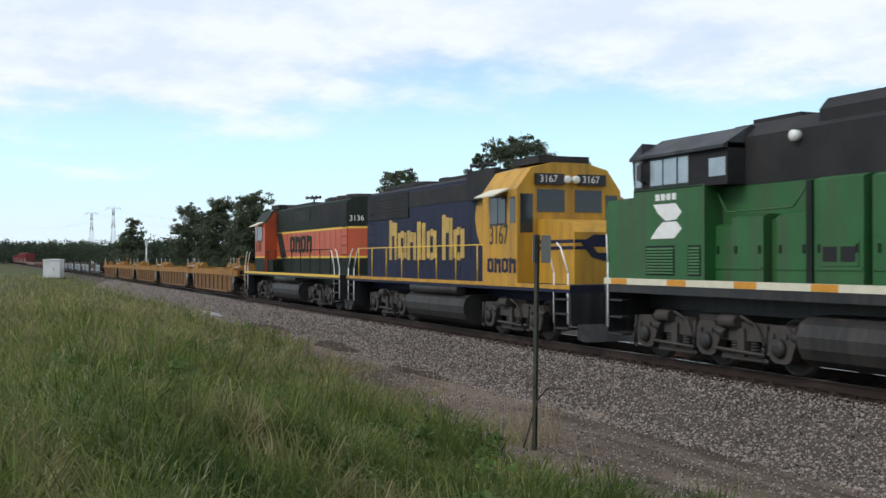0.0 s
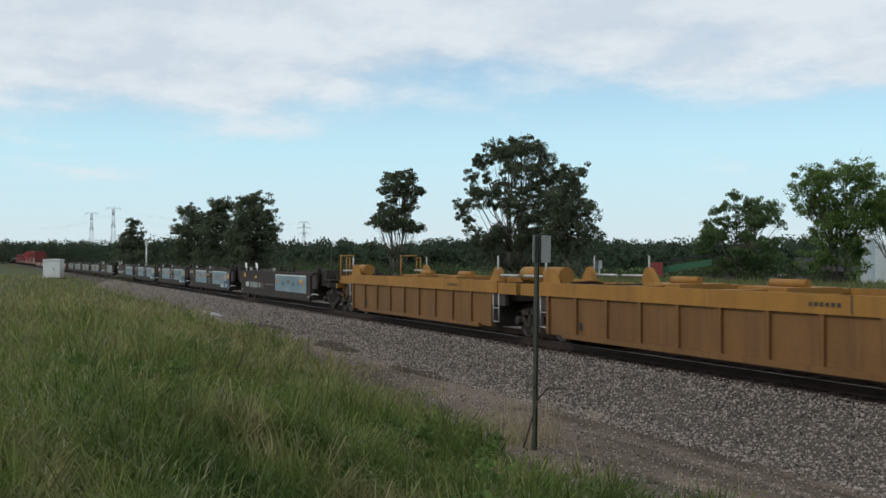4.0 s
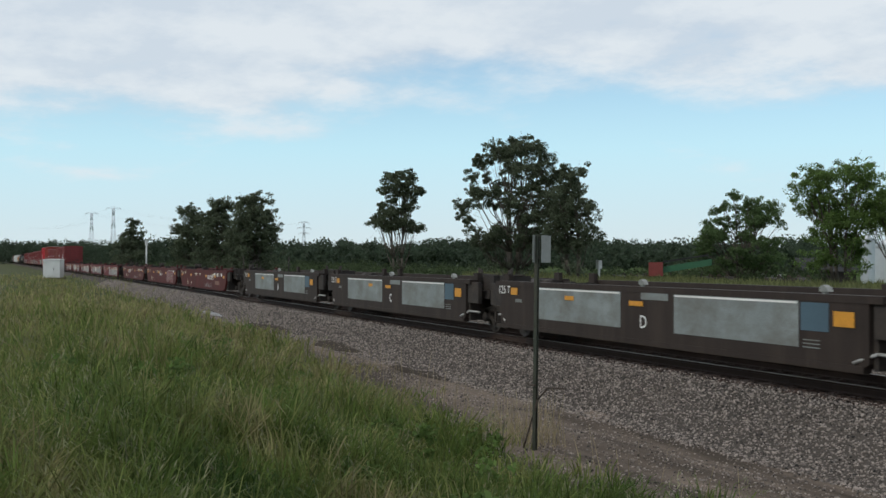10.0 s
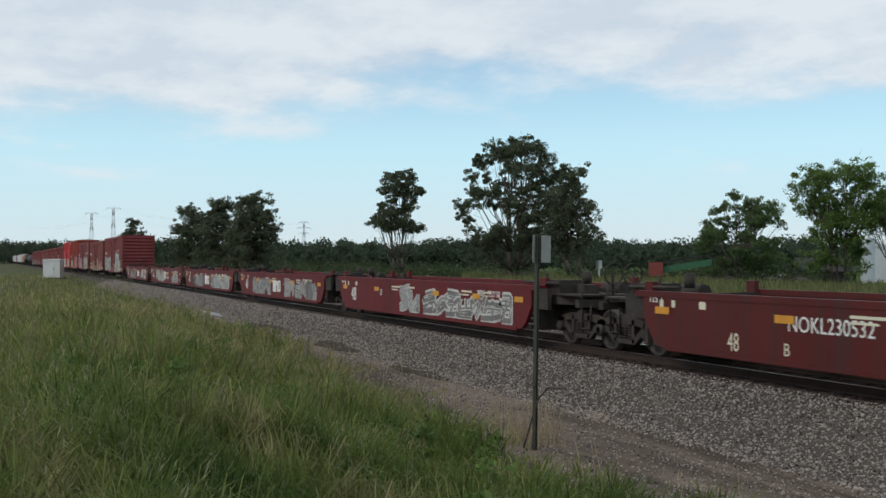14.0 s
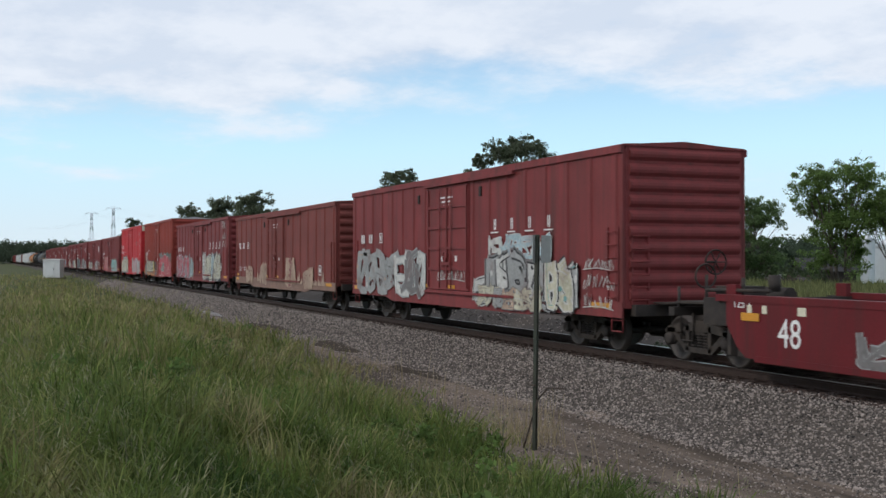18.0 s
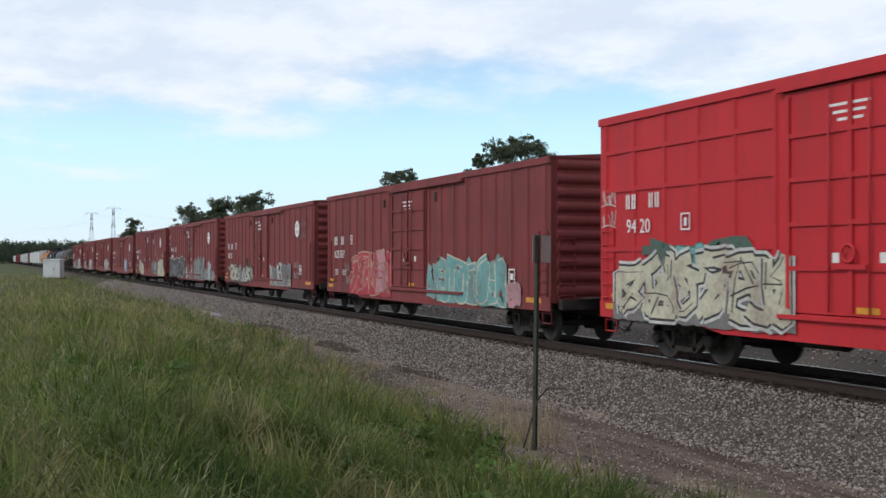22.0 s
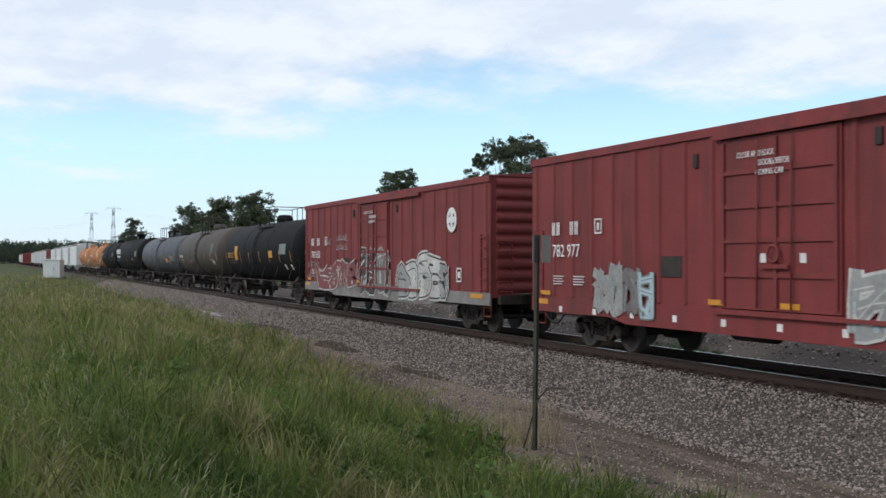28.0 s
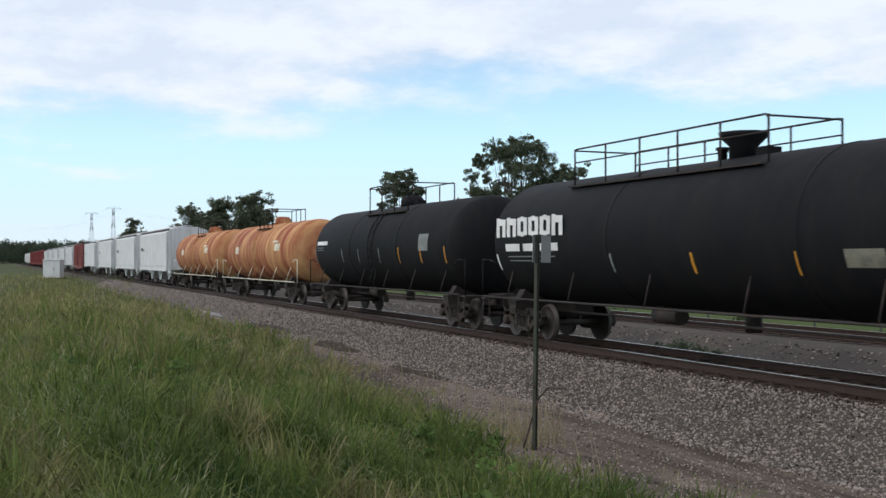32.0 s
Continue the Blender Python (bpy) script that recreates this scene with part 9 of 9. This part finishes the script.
def brush():
    """Rough bushes and tall weeds along the far side of the tracks."""
    rng = np.random.default_rng(34)
    cs, rs = [], []
    for i in range(420):
        x = -rng.uniform(30, 260)
        y = TRACK_2 + rng.uniform(9, 30) + 0.05 * -x
        z = ground_z(x, y)
        r = rng.uniform(0.3, 0.9)
        cs.append((x, y, z + r * 0.4))
        rs.append(r)
    for i in range(900):                        # taller shrubs round the trees and behind the farm machines
        x = -rng.uniform(40, 330)
        y = rng.uniform(71, 96) if x > -130 else rng.uniform(38, 70)
        if x > -1.12 * y:
            continue
        r = rng.uniform(0.7, 1.5) * (1 + 0.5 * noise.noise(Vector((x * 0.06, y * 0.06, 0))))
        for _ in range(2):
            cs.append((x + rng.normal() * 0.6, y + rng.normal() * 0.6, ground_z(x, y) + r * rng.uniform(0.3, 1.3)))
            rs.append(r)
    v, f = leaf_cloud(rng, cs, rs, 60, 0.20, 0.8)
    tagged(new("weeds", raw_mesh("weeds", v, f, M["leaf_weed"])), "rough green weeds and low bushes beyond the tracks", "weeds", kind="stuff")
    cs, rs = [], []
    for x, y, r in ((-25.6, 17.8, 0.42), (-24.7, 17.9, 0.36), (-26.3, 18.0, 0.3)):
        for _ in range(6):
            cs.append((x + rng.normal() * 0.2, y + rng.normal() * 0.2, ground_z(x, y) + r * rng.uniform(0.2, 0.9)))
            rs.append(r * 0.5)
    v, f = leaf_cloud(rng, cs, rs, 60, 0.05, 0.8)
    tagged(new("weed_tuft", raw_mesh("weed_tuft", v, f, M["leaf_dark"])), "dark green weed tuft between the two tracks", "weed")


brush()


def meadow():
    """Rank grass beyond the far track, in front of the farm machines."""
    rng = np.random.default_rng(35)
    v, f = [], []
    for i in range(26000):
        y = rng.uniform(42, 66)
        x = -y * rng.uniform(0.85, 2.3)
        z = ground_z(x, y) - 0.05
        tall = (1.45 + 0.35 * noise.noise(Vector((x * 0.12, y * 0.12, 5.0)))) * rng.uniform(0.6, 1.15)
        a, wd, lean = rng.uniform(0, 6.283), rng.uniform(0.04, 0.09), rng.normal() * 0.28
        dx, dy = math.cos(a) * wd, math.sin(a) * wd
        n = len(v)
        v += [(x - dx, y - dy, z), (x + dx, y + dy, z), (x + lean * 0.4 + dx * 0.7, y + dy * 0.7, z + tall * 0.6), (x + lean, y + rng.normal() * 0.15, z + tall)]
        f += [(n, n + 1, n + 2), (n, n + 2, n + 3)]
    tagged(new("meadow", raw_mesh("meadow", v, f, M["meadow"])), "tall rough meadow grass beyond the far track", "grass", kind="stuff")


meadow()


# ---------------------------------------------------------------- farmyard and horizon
def grain_bin(x, y, r, h, label):
    b = thing("grain_bin", label, "grain bin", "grain bins", pose(x, y, ground_z(x, y)))
    bm = bmesh.new()
    prof = []
    n = int(h / 0.28)
    for i in range(n):
        prof += [(h * i / n, r), (h * (i + 0.5) / n, r + 0.03)]
    lathe(bm, prof + [(h, r)], 28, "z")
    part("bin_wall", bm, M["galv"], b)
    bm = bmesh.new()
    lathe(bm, [(h, r + 0.12), (h + r * 0.5, 0.35), (h + r * 0.5 + 0.25, 0.32), (h + r * 0.5 + 0.3, 0.05)], 28, "z")
    part("bin_roof", bm, M["galv"], b)
    return b


grain_bin(-108.8, 104.0, 0.85, 5.6, "narrow galvanised grain bin with conical roof")
grain_bin(-113.0, 112.0, 2.9, 4.6, "wide galvanised grain bin with conical roof")


def barn():
    x, y = -103.7, 92
    b = thing("shed", "low dark farm shed with a pale sloping roof", "shed", m=pose(x, y, ground_z(x, y), 0, 0, -30))
    bm = bmesh.new()
    prism(bm, [(-4.2, 0), (4.2, 0), (4.2, 1.7), (1.0, 3.1), (-4.2, 1.0)], -3, 3)
    part("wall", bm, M["under"], b)
    bm = bmesh.new()
    prism(bm, [(-4.6, 1.0), (1.0, 3.18), (1.0, 3.30), (-4.6, 1.12)], -3.3, 3.3)
    prism(bm, [(1.0, 3.18), (4.6, 1.6), (4.6, 1.72), (1.0, 3.30)], -3.3, 3.3)
    part("roof", bm, M["roof_black"], b)


barn()


def grain_auger():
    """Long pale auger tube on a wheeled frame, its end raised."""
    a = thing("grain_auger", "long pale grain auger with its end raised", "farm machine", m=pose(-105.7, 90.0, ground_z(-105.7, 90)))
    bm = bmesh.new()
    rod(bm, (0, 0, 2.2), (6.3, 0, 3.5), 0.17, 10)
    part("auger_tube", bm, M["cabinet"], a)
    for q in (1.6, 4.6):
        bm = bmesh.new()
        tube(bm, [(q, -0.6, 0.4), (q + 0.4, 0, 2.3 + 0.2 * q), (q, 0.6, 0.4)], 0.05, 6)
        part("frame_leg", bm, M["under"], a)
        for s in (-0.7, 0.7):
            bm = bmesh.new()
            lathe(bm, [(s - 0.1, 0.2), (s - 0.08, 0.4), (s + 0.08, 0.4), (s + 0.1, 0.2)], 16, "y", (q, 0, 0.4))
            part("wheel", bm, M["black"], a)


grain_auger()


def machinery():
    x, y = -94.1, 66
    m = thing("grain_wagon", "red farm wagon with a slanted green conveyor", "farm machine", m=pose(x, y - 3, ground_z(x, y - 3), 0, 0, 55))
    bm = bmesh.new()
    bx(bm, -1.3, 0.1, -1.0, 1.0, 1.4, 2.8)
    part("hopper_box", bm, M["machine_red"], m, bevel=0.04)
    bm = bmesh.new()
    prism(bm, [(0.1, 1.75), (4.9, 2.5), (4.9, 3.15), (0.1, 2.35)], -0.5, 0.5)
    part("conveyor", bm, M["machine_green"], m, bevel=0.03)
    bm = bmesh.new()
    prism(bm, [(0.1, 2.75), (4.6, 3.45), (4.6, 3.62), (0.1, 2.92)], -0.6, 0.6)
    part("auger_cover", bm, M["roof_black"], m)
    bm = bmesh.new()
    bx(bm, -1.0, 4.6, -0.45, 0.45, 0.75, 1.0)
    for q in (0.6, 2.4, 3.7):
        tube(bm, [(q, -0.4, 0.9), (q + 0.3, -0.4, 1.9)], 0.05, 6)
        tube(bm, [(q, 0.4, 0.9), (q + 0.3, 0.4, 1.9)], 0.05, 6)
    part("chassis", bm, M["under"], m)
    for q in (-0.5, 3.2):
        for s in (-0.85, 0.85):
            bm = bmesh.new()
            lathe(bm, [(s - 0.15, 0.3), (s - 0.13, 0.5), (s + 0.13, 0.5), (s + 0.15, 0.3), (s + 0.1, 0.1)], 18, "y", (q, 0, 0.5))
            part("wheel", bm, M["black"], m)


machinery()


def junk(x, y, kind):
    o = thing("farm_implement", "old dark farm implement parked in the weeds" if kind else "pale stock trailer parked by the trees", "farm machine", m=pose(x, y, ground_z(x, y), 0, 0, 15 * kind))
    bm = bmesh.new()
    prism(bm, [(-2.2, 0.25), (2.2, 0.25), (2.3, 0.9), (1.2, 1.35), (-0.6, 1.1), (-2.3, 1.3)] if kind else [(-2.2, 0.4), (2.2, 0.4), (2.2, 1.5), (-2.2, 1.5)], -1.0, 0.8)
    part("implement_body", bm, M["under"] if kind else M["roof_grey"], o, bevel=0.05)
    bm = bmesh.new()
    for q in (-1.5, 1.5):
        lathe(bm, [(-1.15, 0.12), (-1.12, 0.32), (-1.02, 0.32), (-1.0, 0.12)], 16, "y", (q, 0, 0.32))
    part("wheel", bm, M["black"], o)
    bm = bmesh.new()
    for q in (-1.6, -0.5, 0.6, 1.7):
        tube(bm, [(q, 0, 0.8), (q + 0.25, 0, 1.55), (q + 0.7, 0, 1.2)], 0.06, 6)
    part("tine", bm, M["rust"], o)


junk(-97.2, 78.0, 0)
junk(-93.9, 70.0, 1)
junk(-85.5, 72.0, 1)
junk(-107.6, 68.0, 1)


def pylon(x, y, height, arms=3):
    p = thing("pylon", "grey lattice power pylon on the horizon", "pylon", "power pylons", pose(x, y, -1.0, 0, 0, 65))
    bm = bmesh.new()
    wide, thin = height * 0.075, height * 0.016
    lv = [(0, wide), (0.3, wide * 0.62), (0.62, wide * 0.36), (0.85, thin), (1.0, thin)]
    for (u0, w0), (u1, w1) in zip(lv, lv[1:]):
        c0 = [(sx * w0, sy * w0, u0 * height) for sx, sy in ((-1, -1), (1, -1), (1, 1), (-1, 1))]
        c1 = [(sx * w1, sy * w1, u1 * height) for sx, sy in ((-1, -1), (1, -1), (1, 1), (-1, 1))]
        for i in range(4):
            rod(bm, c0[i], c1[i], 0.16, 4)
            rod(bm, c0[i], c1[(i + 1) % 4], 0.10, 4)
            rod(bm, c0[(i + 1) % 4], c1[i], 0.10, 4)
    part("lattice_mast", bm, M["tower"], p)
    for k in range(arms):
        z = height * (0.99 - 0.13 * k)
        bm = bmesh.new()
        half = height * (0.13 + 0.04 * (k == 1))
        for s in (-1, 1):
            rod(bm, (0, 0, z), (s * half, 0, z), 0.16, 4)
            rod(bm, (0, 0, z + height * 0.03), (s * half, 0, z), 0.10, 4)
            rod(bm, (s * half, 0, z), (s * half, 0, z - height * 0.04), 0.12, 4)
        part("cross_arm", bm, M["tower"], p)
    return x, y


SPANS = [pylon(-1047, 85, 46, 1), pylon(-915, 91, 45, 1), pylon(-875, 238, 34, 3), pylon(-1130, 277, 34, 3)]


def power_lines():
    """Sagging wires that run between the pylons and off to the side."""
    o = thing("power_lines", "thin sagging power lines between far pylons", "power line")
    for (x0, y0), z0, (x1, y1), z1 in ((SPANS[0], 44, (-1250, 60), 36), (SPANS[1], 43, (-1250, 40), 36), (SPANS[0], 44, SPANS[3], 31), (SPANS[1], 43, SPANS[2], 32)):
        for off in (-5, 5):
            bm = bmesh.new()
            pts = []
            for i in range(13):
                u = i / 12
                pts.append((x0 + (x1 - x0) * u, y0 + (y1 - y0) * u + off, z0 + (z1 - z0) * u - 22 * u * (1 - u)))
            tube(bm, pts, 0.03, 4)
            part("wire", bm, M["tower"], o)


power_lines()


def pole(x, y, h):
    o = thing("utility_pole", "pale slender pole by the track", "pole", m=pose(x, y, ground_z(x, y)))
    bm = bmesh.new()
    rod(bm, (0, 0, 0), (0, 0, h), 0.16, 8, r1=0.11)
    part("pole_shaft", bm, M["cabinet"], o)
    bm = bmesh.new()
    bx(bm, -0.3, 0.3, -0.2, 0.2, h - 0.9, h)
    part("pole_head", bm, M["cabinet"], o)


pole(-187.7, 24.0, 5.5)
pole(-101.5, 60.0, 3.0)


# ---------------------------------------------------------------- grass
def grass():
    """Tall grass on the bank: tufts of bent blades that lean out from their root, uneven in height, with pale seed heads."""
    rng = np.random.default_rng(77)
    n, n2 = 18500, 7000
    r = np.concatenate([3.0 * (190.0 / 3.0) ** rng.random(n), 0.35 * (60.0 / 0.35) ** rng.random(n2)])
    a = np.concatenate([rng.uniform(math.radians(-15), math.radians(125), n), rng.uniform(math.radians(-180), math.radians(180), n2)])
    n += n2                                     # from the track's far direction, turning across it, and thinner all round
    cx, cy = -r * np.cos(a), r * np.sin(a)
    tufts = []
    for i in range(n):
        e = verge(float(cx[i]))
        lush = 0.5 + 0.5 * noise.noise(Vector((cx[i] * 0.45, cy[i] * 0.45, 1.0)))
        if cy[i] < e - 0.1 or (cy[i] < e + 1.5 and rng.random() < 0.22 * (1 - (cy[i] - e) / 1.5)):
            if rng.random() < 0.50 + 0.50 * lush:
                clump = noise.noise(Vector((cx[i] * 0.30, cy[i] * 0.30, 5.0))) + 0.6 * noise.noise(Vector((cx[i] * 0.95, cy[i] * 0.95, 8.0)))
                tufts.append((cx[i], cy[i], r[i], min(max((e - cy[i]) / 0.9 + 0.2, 0.12), 1.0), clump))
    T = np.array(tufts)
    per = 25
    m = len(T)
    T = np.repeat(T, per, axis=0)
    n = len(T)
    spread = (0.06 + 0.018 * T[:, 2]) * np.sqrt(rng.random(n))
    th = rng.random(n) * 6.283
    x, y, r = T[:, 0] + spread * np.cos(th), T[:, 1] + spread * np.sin(th), T[:, 2]
    z = np.array([ground_z(float(p), float(q)) for p, q in zip(x, y)])
    tall = np.repeat(rng.uniform(0.60, 1.45, m), per)
    h = (0.36 + 0.26 * rng.random(n) + 0.36 * T[:, 4]) * tall * (0.45 + 0.55 * T[:, 3])
    h = np.clip(h, 0.08, np.where(r < 1.2, 0.3, np.where(r < 3.2, 0.6, 1.05)))
    w = (0.0042 + 0.00074 * np.minimum(r, 60)) * rng.uniform(0.6, 1.4, n)
    lean = th + rng.normal(size=n) * 0.9
    flat = rng.random(n) * 6.283
    side = np.stack([np.cos(flat), np.sin(flat), np.zeros(n)], 1)
    sway = np.repeat(rng.normal(size=m) * 0.45 + 0.30, per)      # the wind bends whole tufts
    sway_y = np.repeat(rng.normal(size=m) * 0.35, per)
    bend = np.stack([np.cos(lean) * 0.75 + sway, np.sin(lean) * 0.75 + sway_y, np.zeros(n)], 1) * (rng.uniform(0.25, 1.0, n) * h)[:, None]
    droop = np.clip(np.linalg.norm(bend, axis=1) / h, 0, 1.3)
    root = np.stack([x, y, z - 0.02], 1)
    up = np.array([0, 0, 1.0])
    low = root + up * (h * 0.45)[:, None] + bend * 0.14
    mid = root + up * (h * (0.80 - 0.06 * droop))[:, None] + bend * 0.50
    tip = root + up * (h * (0.98 - 0.34 * droop))[:, None] + bend
    V = np.stack([root - side * (w * 0.4)[:, None], root + side * (w * 0.4)[:, None], low + side * (w * 0.5)[:, None], low - side * (w * 0.5)[:, None],
                  mid + side * (w * 0.42)[:, None], mid - side * (w * 0.42)[:, None], tip], 1)
    base = np.arange(n)[:, None] * 7
    F = np.concatenate([base + np.array(q) for q in ((0, 1, 2), (0, 2, 3), (3, 2, 4), (3, 4, 5), (5, 4, 6))])
    ob = new("tall_grass", raw_mesh("tall_grass", V.reshape(-1, 3), F, M["blade"]))
    tagged(ob, "tall wind-bent green grass in uneven tufts", "grass", kind="stuff")
    # loose seed heads, each a spray of small spikelets, on a fraction of the taller stems
    pick = np.nonzero((rng.random(n) < 0.06) & (h > 0.40) & (T[:, 4] > -0.15))[0]
    bits = 5
    pick = np.repeat(pick, bits)
    k = len(pick)
    along = np.tile(np.arange(bits) / bits, k // bits)
    d = bend[pick] / (np.linalg.norm(bend[pick], axis=1)[:, None] + 1e-6) * 0.45 + up
    top = tip[pick] + d * (along * 0.17 - 0.03)[:, None] + rng.normal(size=(k, 3)) * 0.012
    s = 0.0022 + 0.00042 * np.minimum(r[pick], 40)
    ln = rng.uniform(0.018, 0.045, k)
    d2 = d * 0.7 + rng.normal(size=(k, 3)) * 0.45
    sd = side[pick]
    P = np.stack([top - d2 * ln[:, None], top + sd * s[:, None], top + d2 * ln[:, None], top - sd * s[:, None]], 1)
    F = np.arange(k * 4).reshape(-1, 4)
    ob = new("seed_heads", raw_mesh("seed_heads", P.reshape(-1, 3), F, M["blade_dry"]))
    tagged(ob, "pale nodding seed heads above the grass", "grass", kind="stuff")
    # broad-leaved weeds that stand among the grass in darker and lighter clumps
    cs, rs = [], []
    for _ in range(110):
        q, ang = 4.5 * (45.0 / 4.5) ** rng.random(), math.radians(rng.uniform(-8, 85))
        wx, wy = -q * math.cos(ang), q * math.sin(ang)
        if wy > verge(wx) - 0.3:
            continue
        tall_w = rng.uniform(0.25, 0.60)
        for _ in range(7):
            cs.append((wx + rng.normal() * 0.16, wy + rng.normal() * 0.16, ground_z(wx, wy) + tall_w * rng.uniform(0.35, 1.0)))
            rs.append(rng.uniform(0.06, 0.15))
    v, f = leaf_cloud(rng, cs, rs, 34, 0.042, 1.0)
    tagged(new("broadleaf_weeds", raw_mesh("broadleaf_weeds", v, f, M["leaf_bright"])), "leafy green weeds scattered in the tall grass", "weeds", kind="stuff")
    # dry stalks at the edge of the gravel
    m = 260
    sx = np.where(rng.random(m) < 0.5, -15.9 + rng.normal(size=m) * 0.35, -20 + rng.normal(size=m) * 6)
    sy = np.array([verge(float(q)) for q in sx]) + rng.uniform(0.1, 1.2, m)
    sz = np.array([ground_z(float(p), float(q)) for p, q in zip(sx, sy)])
    hh = rng.uniform(0.25, 0.85, m)
    root = np.stack([sx, sy, sz], 1)
    th = rng.random(m) * 6.283
    side = np.stack([np.cos(th), np.sin(th), np.zeros(m)], 1) * 0.006
    tip = root + np.stack([rng.normal(size=m) * 0.1, rng.normal(size=m) * 0.1, hh], 1)
    V = np.stack([root - side, root + side, tip + side * 0.4, tip - side * 0.4], 1)
    ob = new("dry_stalks", raw_mesh("dry_stalks", V.reshape(-1, 3), np.arange(m * 4).reshape(-1, 4), M["straw"]))
    tagged(ob, "thin straw-coloured dry stalks by the gravel", "grass", kind="stuff")


grass()


# ---------------------------------------------------------------- the train runs past
def travelled(t):
    """Metres that the train has gone since the start: a steady pace, a little slower in the end."""
    return 27837.0 * (8.517e-4 * t - 3.73e-8 * t * t - 2.33e-9 * t ** 3)


def motions():
    for car in TRAIN:
        x0 = car.matrix_basis.translation.x
        walk(car, [(t, pose(x0 + travelled(t), TRACK_Y, 0)) for t in (0.0, 8.0, 16.0, 24.0, 32.0)])


motions()
